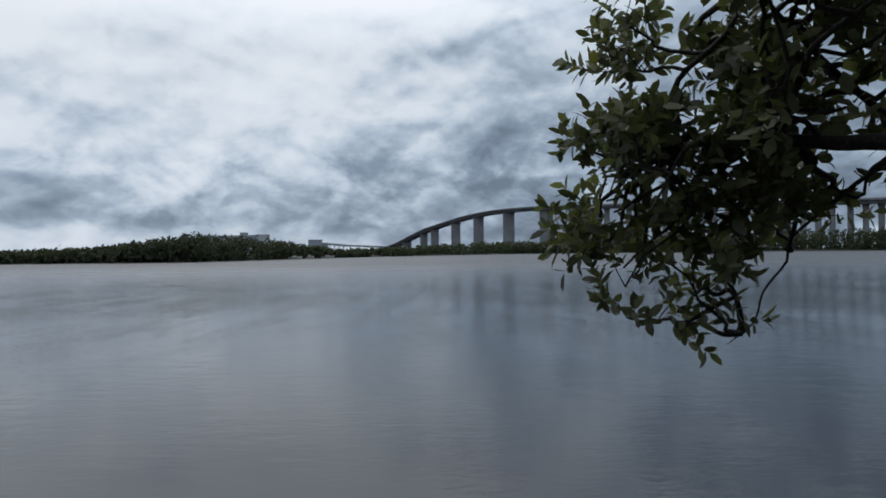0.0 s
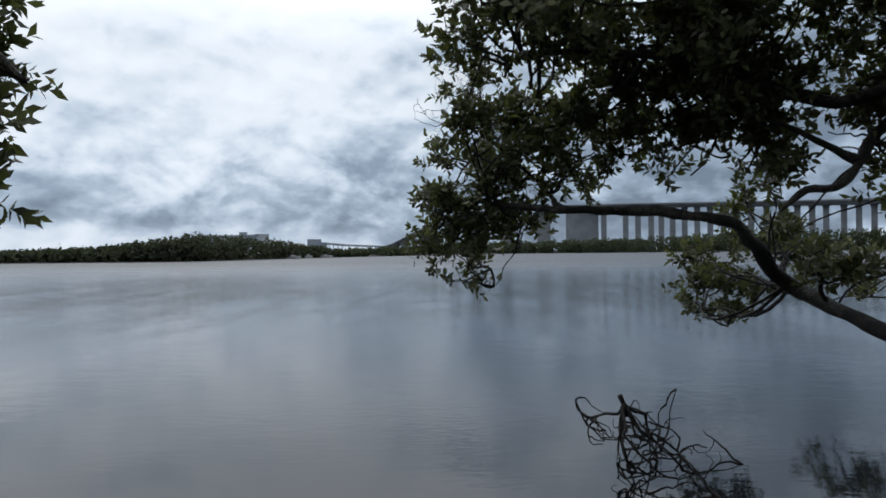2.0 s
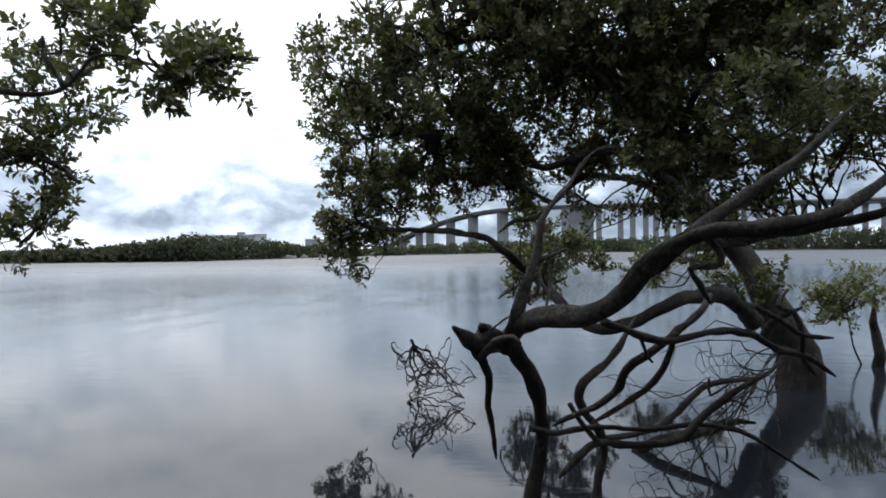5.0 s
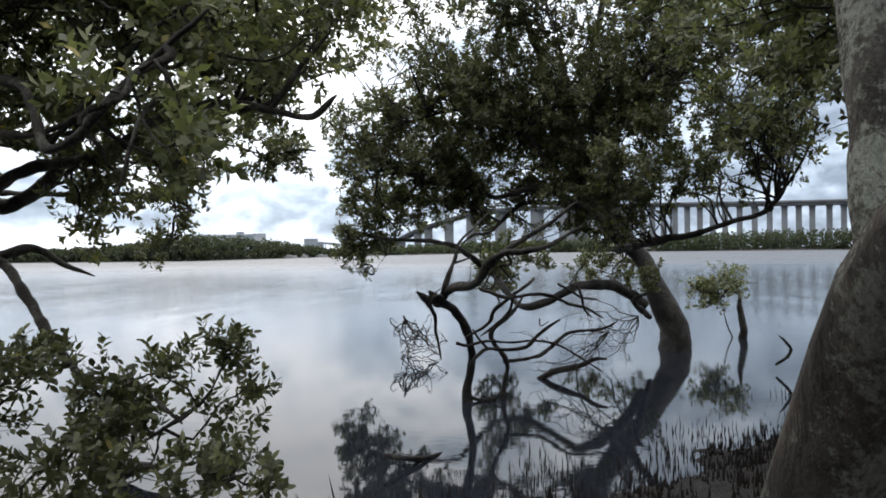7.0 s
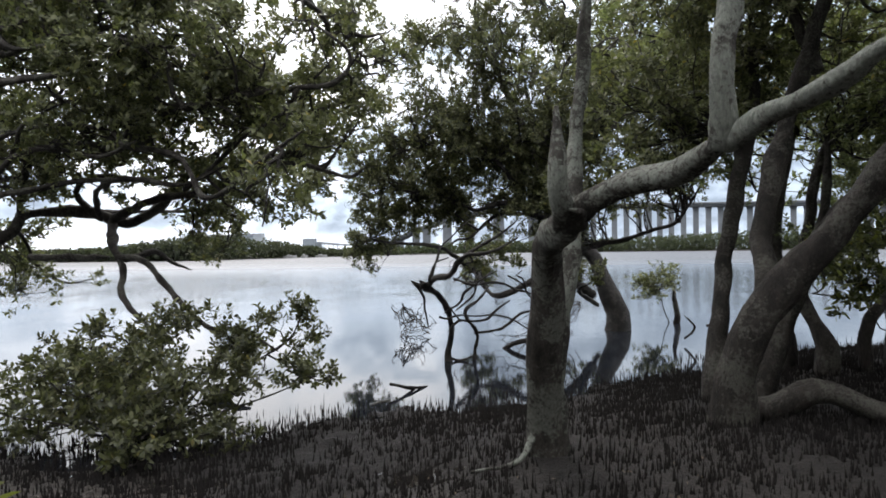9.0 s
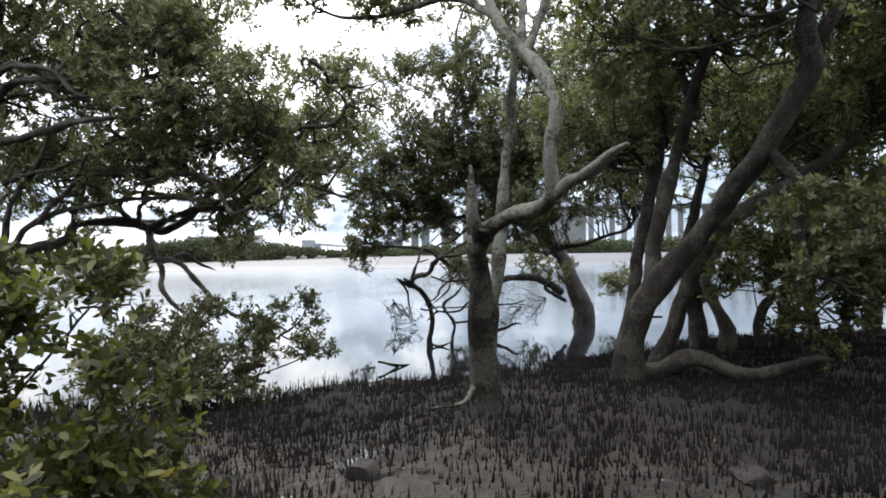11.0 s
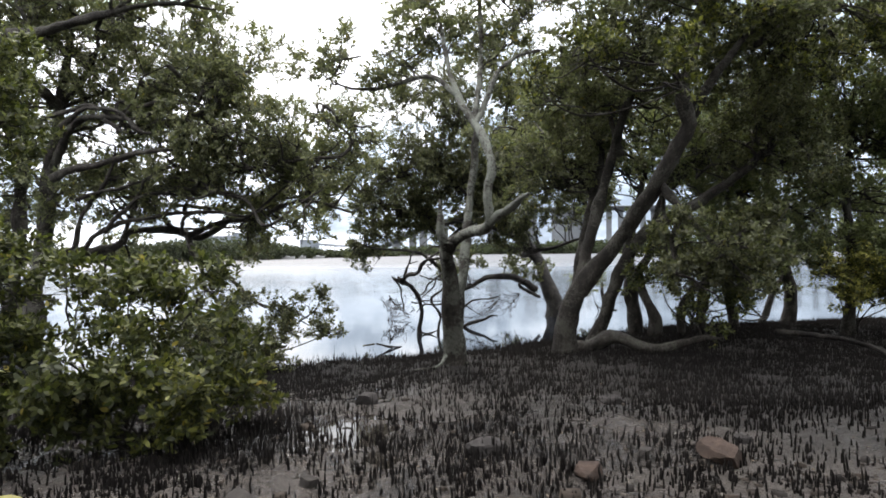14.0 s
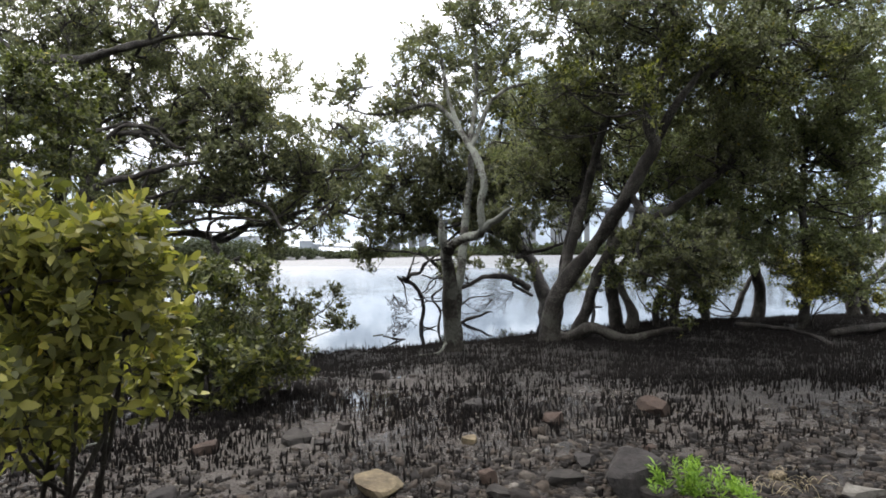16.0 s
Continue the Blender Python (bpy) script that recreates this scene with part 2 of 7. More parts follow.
def water_material():
    m = Mat("river_water", 0.03, 0.95)
    m.b.inputs["IOR"].default_value = 1.33
    m.color((0.011, 0.013, 0.017))
    g = m.n("ShaderNodeNewGeometry")
    sep = m.n("ShaderNodeSeparateXYZ")
    m.link(g.outputs["Position"], sep.inputs[0])
    # calm by the bank, ruffled by wind further out
    out = m.n("ShaderNodeMapRange")
    for i, v in ((1, 26.0), (2, 130.0), (3, 0.075), (4, 5.0)):
        out.inputs[i].default_value = v
    reach = m.math("ADD", sep.outputs[1], m.math("MULTIPLY", m.noise(0.03, 3, 0.5, (0.8, 1.0, 1.0)), 14.0))
    m.link(reach, out.inputs[0])
    haze = m.n("ShaderNodeMapRange")
    for i, v in ((1, 46.0), (2, 130.0), (3, 0.015), (4, 0.44)):
        haze.inputs[i].default_value = v
    m.link(reach, haze.inputs[0])
    m.rough(haze.outputs[0])
    gust = m.ramp(m.noise(0.03, 3, 0.5, (1.3, 0.4, 1.0)), [(0.38, 0.85), (0.62, 1.15)])
    breeze = m.ramp(m.noise(0.3, 3, 0.6, (1.1, 0.35, 1.0)), [(0.40, 0.2), (0.62, 0.62)])
    rip = m.math("ADD", m.math("MULTIPLY", m.noise(2.3, 3, 0.5, (0.6, 1.2, 1)), 0.62),
                 m.math("MULTIPLY", m.noise(10.0, 3, 0.55, (0.5, 1.2, 1)), breeze))
    h = m.math("MULTIPLY", m.math("MULTIPLY", rip, gust), out.outputs[0])
    m.bump(h, 0.38, 0.05)
    return m.m


def plain(name, c, rough=0.7, var=0.2, scale=3.0, bump=0.2, metal=0.0, spec=0.4):
    m = Mat(name, rough, spec)
    n = m.noise(scale, 6, 0.6)
    hi, lo = tuple(min(1, v * (1 + var)) for v in c), tuple(v * (1 - var) for v in c)
    m.color(m.mix(m.ramp(n, [(0.3, 0.0), (0.7, 1.0)]), lo, hi))
    m.b.inputs["Metallic"].default_value = metal
    if bump:
        m.bump(m.noise(scale * 7, 5, 0.6), bump, 0.02)
    return m.m


def rock_material(name, c, c2):
    m = Mat(name, 0.9, 0.2)
    n1, n2 = m.noise(7, 6, 0.6), m.noise(31, 5, 0.65)
    base = m.mix(m.ramp(n1, [(0.35, 0.0), (0.65, 1.0)]), c, c2)
    m.color(m.mix(1.0, base, m.ramp(n2, [(0.3, 0.65), (0.7, 1.2)]), "MULTIPLY"))
    m.bump(m.math("ADD", n1, m.math("MULTIPLY", n2, 0.5)), 0.7, 0.03)
    return m.m


MUD = mud_material()
WATER = water_material()
_p = Mat("puddle_water", 0.05, 0.5)
_p.b.inputs["IOR"].default_value = 1.33
_p.color((0.022, 0.019, 0.016)).bump(_p.noise(5, 2, 0.5), 0.08, 0.02)
PUDDLE = _p.m
CONCRETE = plain("weathered_concrete", (0.125, 0.135, 0.145), 0.85, 0.22, 0.12, 0.0)
STEEL_SHED = plain("grey_sheet_metal", (0.17, 0.195, 0.22), 0.6, 0.12, 0.05, 0.0)
PALE_SHED = plain("pale_sheet_metal", (0.24, 0.26, 0.28), 0.6, 0.1, 0.05, 0.0)
DARK_ROOF = plain("dark_roof", (0.085, 0.1, 0.12), 0.7, 0.1, 0.05, 0.0)
WHITE_HULL = plain("white_hull", (0.22, 0.22, 0.215), 0.4, 0.05, 1.0, 0.0)
ROCK_GREY = rock_material("grey_rock", (0.02, 0.018, 0.0165), (0.044, 0.039, 0.035))
ROCK_RED = rock_material("red_sandstone", (0.03, 0.021, 0.017), (0.06, 0.041, 0.032))
ROCK_TAN = rock_material("tan_sandstone", (0.07, 0.055, 0.036), (0.17, 0.135, 0.085))
ROCK_PALE = rock_material("pale_stone", (0.09, 0.083, 0.073), (0.16, 0.15, 0.132))
ROCK_DARK = rock_material("dark_wet_rock", (0.016, 0.0145, 0.014), (0.038, 0.034, 0.032))
ROOT = plain("breathing_root", (0.0085, 0.0075, 0.007), 0.95, 0.35, 30, 0.3, spec=0.05)
LITTER = plain("fallen_leaf", (0.10, 0.075, 0.045), 0.8, 0.35, 20, 0.0)
STRAW = plain("dry_straw", (0.36, 0.30, 0.19), 0.8, 0.25, 20, 0.0)
FAR_LEAF = leaf_material("far_woodland", (0.021, 0.025, 0.016), (0.034, 0.04, 0.025), (0.052, 0.059, 0.036), (0.058, 0.063, 0.037), 0.85)
FAR_LEAF_DARK = leaf_material("far_woodland_dark", (0.022, 0.028, 0.018), (0.036, 0.044, 0.027), (0.053, 0.062, 0.037), (0.06, 0.066, 0.038), 0.85)

# ---------------------------------------------------------------- mesh helpers
UP = np.array((0.0, 0.0, 1.0))


def unit(v):
    return v / np.maximum(np.linalg.norm(v, axis=-1, keepdims=True), 1e-9)


def mesh_ob(name, verts, sides, faces, material, parent=None, smooth=False, label=""):
    """One mesh object. faces: flat vertex indices; sides: corners of each face (a number, or an array)."""
    verts, faces = np.asarray(verts, np.float32), np.asarray(faces, np.int32).ravel()
    me = bpy.data.meshes.new(name)
    if np.isscalar(sides):
        totals = np.full(len(faces) // sides, sides, np.int32)
    else:
        totals = np.asarray(sides, np.int32)
    starts = np.concatenate([[0], np.cumsum(totals)[:-1]]).astype(np.int32)
    me.vertices.add(len(verts))
    me.vertices.foreach_set("co", verts.ravel())
    me.loops.add(len(faces))
    me.loops.foreach_set("vertex_index", faces)
    me.polygons.add(len(totals))
    me.polygons.foreach_set("loop_start", starts)
    me.polygons.foreach_set("loop_total", totals)
    if smooth:
        me.polygons.foreach_set("use_smooth", np.ones(len(totals), bool))
    me.update(calc_edges=True)
    me.validate()
    me.materials.append(material)
    ob = new(name, me)
    if parent:
        ob.parent = parent
    if label:
        tagged(ob, label)
    return ob


def part(name, bm, material, parent=None, label="", smooth=False):
    me = bpy.data.meshes.new(name)
    bmesh.ops.recalc_face_normals(bm, faces=bm.faces)
    bm.to_mesh(me)
    bm.free()
    me.materials.append(material)
    if smooth:
        me.polygons.foreach_set("use_smooth", np.ones(len(me.polygons), bool))
    ob = new(name, me)
    if parent:
        ob.parent = parent
    if label:
        tagged(ob, label)
    return ob


def empty(name, at=(0, 0, 0), **tags):
    ob = new(name)
    ob.location = at
    ob.empty_display_size = 0.1
    return tagged(ob, **tags)


def spline(pts, step):
    """A smooth line of (x, y, z, radius) through the given ones."""
    p = np.array(pts, float)
    if len(p) == 2:
        p = np.array([p[0], (p[0] + p[1]) / 2, p[1]])
    q = np.vstack([2 * p[0] - p[1], p, 2 * p[-1] - p[-2]])
    out = []
    for i in range(1, len(q) - 2):
        a, b, c, d = q[i - 1:i + 3]
        n = max(2, int(np.linalg.norm(c[:3] - b[:3]) / step))
        t = np.linspace(0, 1, n, endpoint=False)[:, None]
        out.append(0.5 * (2 * b + (c - a) * t + (2 * a - 5 * b + 4 * c - d) * t**2 + (3 * b - a - 3 * c + d) * t**3))
    out.append(p[-1:])
    return np.vstack(out)


def tubes(lines, radii, sides):
    """Many tubes of equal length: lines (B, n, 3), radii (B, n). Vertices and quads."""
    b, n, _ = lines.shape
    tan = unit(np.gradient(lines, axis=1))
    ref = np.where(np.abs(tan[..., 2:3]) > 0.9, np.array((1.0, 0, 0)), UP)
    u = unit(np.cross(tan, ref))
    v = np.cross(tan, u)
    ang = np.arange(sides) * 2 * np.pi / sides
    ring = lines[:, :, None] + radii[:, :, None, None] * (np.cos(ang)[None, None, :, None] * u[:, :, None] + np.sin(ang)[None, None, :, None] * v[:, :, None])
    verts = ring.reshape(-1, 3)
    k = np.arange(sides)
    quad = np.stack([k, (k + 1) % sides, (k + 1) % sides + sides, k + sides], -1)
    base = (np.arange(b)[:, None] * n + np.arange(n - 1)[None]).ravel() * sides
    return verts, (base[:, None, None] + quad[None]).reshape(-1, 4)


def limb_mesh(pts, rng, sides=10, knob=0.10):
    """A gnarled limb through (x, y, z, radius) points: vertices and quads, with closed ends."""
    s = spline(pts, max(0.05, pts[0][3] * 0.55))
    line, rad = s[:, :3], np.maximum(s[:, 3] * 0.86, 0.003)
    n = len(line)
    if knob and n > 6:
        along = np.cumsum(np.concatenate([[0], np.linalg.norm(np.diff(line, axis=0), axis=1)]))
        fade = np.clip(np.minimum(along, along[-1] - along) / (4 * rad[0]), 0, 1)
        for k in range(3):
            wave = rad.mean() * (5.0, 9.0, 15.0)[k]
            turn = rng.uniform(0, 6.28, 3)
            line = line + (fade * rad * (0.06, 0.07, 0.09)[k])[:, None] * np.sin(along[:, None] * 6.28 / wave + turn[None])
        rad = rad * (1 + 0.11 * fade * np.interp(along, np.linspace(0, along[-1], max(3, int(along[-1] / rad.mean() / 3))), rng.normal(0, 1, max(3, int(along[-1] / rad.mean() / 3)))))
        rad = rad * (0.4 + 0.6 * np.clip((along[-1] - along) / (7 * rad[-1] + 1e-6), 0, 1))
    tan = unit(np.gradient(line, axis=0))
    u = np.zeros_like(tan)
    a = np.cross(tan[0], (0.3, 0.9, 0.2))
    for i in range(n):
        a = a - tan[i] * (a @ tan[i])
        a = a / np.linalg.norm(a)
        u[i] = a
    v = np.cross(tan, u)
    ang = np.arange(sides) * 2 * np.pi / sides
    ph = rng.uniform(0, 6.28, 4)
    along = np.arange(n)[:, None]
    lump = 1 + knob * (np.sin(2 * ang[None] + along * 0.23 + ph[0]) + 0.7 * np.sin(3 * ang[None] - along * 0.31 + ph[1])
                       + 0.8 * np.sin(along * 0.55 + ph[2]) * np.cos(ang[None] + ph[3])) + rng.normal(0, 0.025, (n, sides))
    ring = line[:, None] + (rad[:, None] * lump)[..., None] * (np.cos(ang)[None, :, None] * u[:, None] + np.sin(ang)[None, :, None] * v[:, None])
    verts = np.vstack([ring.reshape(-1, 3), line[:1] - tan[:1] * rad[0] * 0.3, line[-1:] + tan[-1:] * rad[-1] * 0.5])
    k = np.arange(sides)
    quad = np.stack([k, (k + 1) % sides, (k + 1) % sides + sides, k + sides], -1)
    body = ((np.arange(n - 1) * sides)[:, None, None] + quad[None]).reshape(-1, 4)
    tip0, tip1, last = n * sides, n * sides + 1, (n - 1) * sides
    caps = [(tip0, (j + 1) % sides, j) for j in range(sides)] + [(tip1, last + j, last + (j + 1) % sides) for j in range(sides)]
    faces = np.concatenate([body.ravel(), np.array(caps).ravel()])
    return verts, np.concatenate([np.full(len(body), 4), np.full(len(caps), 3)]), faces


def leaf_cloud(rng, pos, dirs, k, length, width, shoot, corners=6):
    """k leaves on each of the shoots at pos that point along dirs: vertices of leaves with six or four corners."""
    n = len(pos)
    p, d = np.repeat(pos, k, 0), np.repeat(unit(dirs), k, 0)
    at = np.tile(np.linspace(0.1, 1.0, k), n) + rng.uniform(-0.08, 0.08, n * k)
    phi = np.tile(np.arange(k) * 2.4, n) + np.repeat(rng.uniform(0, 6.28, n), k)
    ref = np.where(np.abs(d[:, 2:3]) > 0.9, np.array((1.0, 0, 0)), UP)
    a = unit(np.cross(d, ref))
    b = np.cross(d, a)
    out = np.cos(phi)[:, None] * a + np.sin(phi)[:, None] * b
    lead = unit(d * (0.35 + 0.75 * at[:, None]) + out * 0.85 + rng.normal(0, 0.22, (n * k, 3)))
    nor = unit(d - out * 0.35 + rng.normal(0, 0.35, (n * k, 3)))
    side = unit(np.cross(lead, nor))
    nor = np.cross(side, lead)
    ln = length * rng.uniform(0.65, 1.2, n * k)[:, None]
    wd = ln * (width / length) * rng.uniform(0.85, 1.15, n * k)[:, None]
    base = p + d * (at * shoot)[:, None]
    sag = rng.uniform(0.05, 0.25, n * k)[:, None] * ln
    rows = []
    outline = ((0.0, 0.0), (0.33, 0.95), (0.72, 0.8), (1.0, 0.0), (0.72, -0.8), (0.33, -0.95))
    if corners == 4:
        outline = ((0.0, 0.0), (0.5, 1.12), (1.0, 0.0), (0.5, -1.12))
    for t, w in outline:
        rows.append(base + lead * ln * t + side * wd * 0.5 * w + nor * (abs(w) * 0.12 * wd - sag * t * t))
    return np.stack(rows, 1).reshape(-1, 3)


def in_ball(rng, n, inner=0.0):
    v = unit(rng.normal(0, 1, (n, 3)))
    return v * (rng.uniform(inner**3, 1, n) ** (1 / 3))[:, None]


def crown(rng, clumps, limbs, leaf_len=0.068, cover=1.5, twig_r=0.006, droop=0.0, spread=1.25, corners=4, bough=0.0):
    """Boughs, twigs and leaves for clumps (x, y, z, rx, ry, rz[, cover]) fed from the nearest points of the limbs."""
    feed = np.vstack([spline(l, 0.12)[:, :4] for l in limbs])
    wood_v, wood_f, leaf_v, base = [], [], [], 0

    def add(lines, radii, sides):
        nonlocal base
        v, f = tubes(lines, radii, sides)
        wood_v.append(v)
        wood_f.append(f + base)
        base += len(v)

    def wind(a, b, sway, n):
        """Crooked lines from the points a to the points b."""
        t = np.linspace(0, 1, n)[None, :, None]
        span = np.linalg.norm(b - a, axis=1)[:, None, None]
        line = a[:, None] * (1 - t) + b[:, None] * t
        for k in (1, 2, 4):
            line = line + rng.normal(0, sway / k, (len(a), 1, 3)) * span * np.sin(np.pi * t * k + (k > 1) * rng.uniform(0, 3, (len(a), 1, 1)) * t * (1 - t))
        return line

    for c in clumps:
        cen, rad = np.array(c[:3]), np.array(c[3:6]) * spread
        cov = c[6] if len(c) > 6 else cover
        area = np.pi * (rad[0] * rad[2] + rad[0] * rad[1] + rad[1] * rad[2]) / 3
        n_leaf = 1.9 * cov * area / (0.42 * leaf_len * leaf_len * 0.5)
        n_shoot = max(6, int(n_leaf / 8))
        n_main = max(3, int(n_shoot / 30))
        near = feed[np.argsort(np.linalg.norm(feed[:, :3] - cen, axis=1))[:max(3, n_main // 2)]]
        start = near[rng.integers(0, len(near), n_main), :3]
        if bough:
            # two or three crooked boughs carry the clump
            nb = 3 if rad.mean() > 0.6 else 2
            a = near[rng.integers(0, len(near), nb), :3]
            b = cen + in_ball(rng, nb, 0.3) * rad * (0.75, 0.75, 0.6)
            bl = wind(a, b, 0.1, 12)
            add(bl, bough * (0.55 + 0.8 * rad.mean()) * np.linspace(1, 0.38, 12)[None] * rng.uniform(0.7, 1.2, (nb, 1)), 6)
            start = np.where(rng.uniform(0, 1, (n_main, 1)) < 0.85, bl[rng.integers(0, nb, n_main), rng.integers(3, 12, n_main)], start)
        ends = cen + in_ball(rng, n_main, 0.45) * rad * 0.95
        ends[:, 2] += 0.16 * rad[2]
        lines = wind(start, ends, 0.12, 8)
        span = np.minimum(np.linalg.norm(ends - start, axis=1), 0.8)
        add(lines, (twig_r * (1.4 + 1.2 * span))[:, None] * np.linspace(1, 0.45, 8)[None], 4)
        # side twigs in tufts along the outer part of each branch
        n_side = max(1, n_shoot // 4)
        who = rng.integers(0, n_main, n_side)
        when = rng.integers(3, 8, n_side)
        s = lines[who, when]
        out = unit((s - cen) / rad) * 0.6 + rng.normal(0, 0.6, (n_side, 3)) + np.array((0, 0, 0.4 - droop))
        e = s + unit(out) * (rng.uniform(0.10, 0.34, n_side) * (0.5 + rad.mean()))[:, None]
        off = (e - cen) / rad
        far = np.maximum(np.linalg.norm(off, axis=1, keepdims=True), 1e-6)
        e = np.where(far > 1.05, cen + off / far * rad * 1.05, e)
        t4 = np.linspace(0, 1, 4)[None, :, None]
        tl = s[:, None] * (1 - t4) + e[:, None] * t4 + rng.normal(0, 0.03, (n_side, 1, 3)) * np.sin(np.pi * t4)
        add(tl, twig_r * np.linspace(0.75, 0.35, 4)[None] * np.ones((n_side, 1)), 3)
        # shoots: at each twig's end, and a couple along it
        pos = np.vstack([e, tl[:, 2] + rng.normal(0, 0.02, (n_side, 3)), tl[:, 1] + rng.normal(0, 0.03, (n_side, 3)), e + rng.normal(0, 0.05, (n_side, 3))])
        dirs = np.vstack([e - s, (e - s) * 0.5 + rng.normal(0, 0.12, (n_side, 3)), rng.normal(0, 0.12, (n_side, 3)) + (e - s) * 0.3, (e - s) * 0.4 + rng.normal(0, 0.12, (n_side, 3))])
        dirs = unit(dirs) + np.array((0, 0, 0.4 - droop))
        leaf_v.append(leaf_cloud(rng, pos, dirs, 8, leaf_len, leaf_len * 0.46, leaf_len * 1.5, corners))
    return np.vstack(wood_v), np.vstack(wood_f), np.vstack(leaf_v)


def tree(name, label, trunks, limbs, clumps, seed, bark=None, leaf=None, category="tree", group="", sides=12, more=(), limb_bark=None, **kw):
    """A tree: trunks and limbs as lines of (x, y, z, radius), and a crown of twigs and leaves; more: further sets of (clumps, leaf, label, settings)."""
    rng = np.random.default_rng(seed)
    bark, leaf = bark or BARK, leaf or LEAF
    foot = trunks[0][0]
    root = empty(name, (0, 0, 0), label=label, category=category, group=group)
    root.location = foot[:3]
    bpy.context.view_layer.update()
    inv = Matrix.Translation(root.location).inverted()

    def hang(ob):
        ob.parent = root
        ob.matrix_parent_inverse = inv
        return ob

    # a trunk that stands free goes down into the mud
    wood = [np.array(q)[:, :3] for q in trunks + limbs]
    for i, pts in enumerate(trunks):
        x, y, z, r = pts[0]
        ground_z = float(height(x, y))
        joined = any(np.min(np.linalg.norm(q - np.array((x, y, z)), axis=1)) < 0.35 for k, q in enumerate(wood) if k != i)
        if z > ground_z - 0.05 and (z < ground_z + 0.35 or not joined):
            pts.insert(0, (x, y, ground_z - 0.12, r * 1.12))

    for kind, some in (("trunk", trunks), ("limb", limbs)):
        for pts in some:
            v, s, f = limb_mesh(pts, rng, sides if pts[0][3] > 0.03 else 7)
            hang(mesh_ob(kind, v, s, f, limb_bark if kind == "limb" and limb_bark else bark, smooth=True))
    for some, green, note, extra in ((clumps, leaf, "", {}), *more):
        if some:
            use = {**kw, **extra}
            wv, wf, lv = crown(rng, some, trunks + limbs, **use)
            tagged(hang(mesh_ob("branchwork", wv, 4, wf, bark)), kind="stuff")
            hang(mesh_ob("crown", lv, use.get("corners", 4), np.arange(len(lv)), green, label=note))
    return root


# ---------------------------------------------------------------- ground and water
SHORE_X = [-40, -9, -3.6, -0.5, 2.7, 6.0, 10.6, 16, 40]
SHORE_Y = [12.0, 12.3, 13.2, 14.6, 16.2, 18.6, 19.6, 20.5, 22]
FAR_X = [-900, -104, -84, -69, -56, -45, -27, 35, 120, 200, 246, 900]
FAR_Y = [170, 168, 167, 174, 222, 258, 297, 405, 398, 387, 375, 370]


def beach(x, y):
    """The smooth lie of the mud: low and wet on one side, a bank that the trees stand on along the other."""
    x, y = np.asarray(x, float), np.asarray(y, float)
    d = np.interp(x, SHORE_X, SHORE_Y) - y
    low = np.interp(d, [0, 1, 2.5, 4, 6, 8, 12, 16], [0, 0.05, 0.14, 0.25, 0.36, 0.45, 0.62, 0.8])
    bank = np.interp(d, [0, 0.8, 2.2, 4, 7, 9, 12, 16], [0, 0.15, 0.32, 0.395, 0.43, 0.51, 0.65, 0.82])
    k = np.clip((x + 1.6) / 1.8, 0, 1)
    k = k * k * (3 - 2 * k)
    return np.where(d > 0, low * (1 - k) + bank * k, np.maximum(0.06 * d, -1.6))


def height(x, y):
    """Height of the mud: a gentle beach, a shallow bed, and the far banks."""
    x, y = np.asarray(x, float), np.asarray(y, float)
    z = beach(x, y)
    z = np.where(y < -4, 0.95 + 0.02 * (-4 - y), z)
    near = np.clip((26 - y) / 6, 0, 1) * np.clip((40 - np.abs(x)) / 10, 0, 1)
    z = z + near * (0.028 * np.sin(1.1 * x + 0.7 * y) * np.sin(0.9 * y - 0.4 * x + 1) + 0.018 * np.sin(2.9 * x + 1.3) * np.sin(3.3 * y)
                    + 0.013 * np.sin(7.1 * x + 2 * y) * np.sin(6.3 * y - 3 * x) + 0.008 * np.sin(15.3 * x - 4 * y) * np.sin(13.7 * y + 5 * x))
    far = y - np.interp(x, FAR_X, FAR_Y)
    z = np.where(far > -20, np.clip(-1.6 + (far + 20) * 0.09, -1.6, 1.2), z)
    side = np.clip(np.abs(x) - 200, 0, 20) / 20 * (y < 100)
    return z * (1 - side) + side * np.where(y > 25, -1.6, 1.0)


def ground():
    def axis(lo, hi, step, far):
        mid = np.arange(lo, hi + 1e-6, step)
        grow = np.cumsum(step * 1.17 ** np.arange(1, 70))
        a, b = lo - grow, hi + grow
        return np.concatenate([a[a > -far][::-1], mid, b[b < far]])

    xs, ys = axis(-9, 13, 0.14, 3500), axis(1.5, 19, 0.14, 3500)
    gx, gy = np.meshgrid(xs, ys)
    gz = height(gx, gy)
    fine = (gx > -9.5) & (gx < 13.5) & (gy > 1) & (gy < 20)
    gz = gz + fine * np.random.default_rng(3).normal(0, 0.014, gz.shape)
    nx, ny = len(xs), len(ys)
    i = (np.arange(ny - 1)[:, None] * nx + np.arange(nx - 1)[None]).ravel()
    quads = np.stack([i, i + 1, i + nx + 1, i + nx], -1)
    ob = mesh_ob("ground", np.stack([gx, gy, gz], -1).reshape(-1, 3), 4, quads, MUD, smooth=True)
    tagged(ob, "wet brown tidal mud sloping down into the river", "ground", kind="structure")


ground()
w = mesh_ob("water", [(-3500, -3500, 0), (3500, -3500, 0), (3500, 3500, 0), (-3500, 3500, 0)], 4, [0, 1, 2, 3], WATER)
tagged(w, "calm grey river water reflecting a cloudy sky", "water", kind="structure")


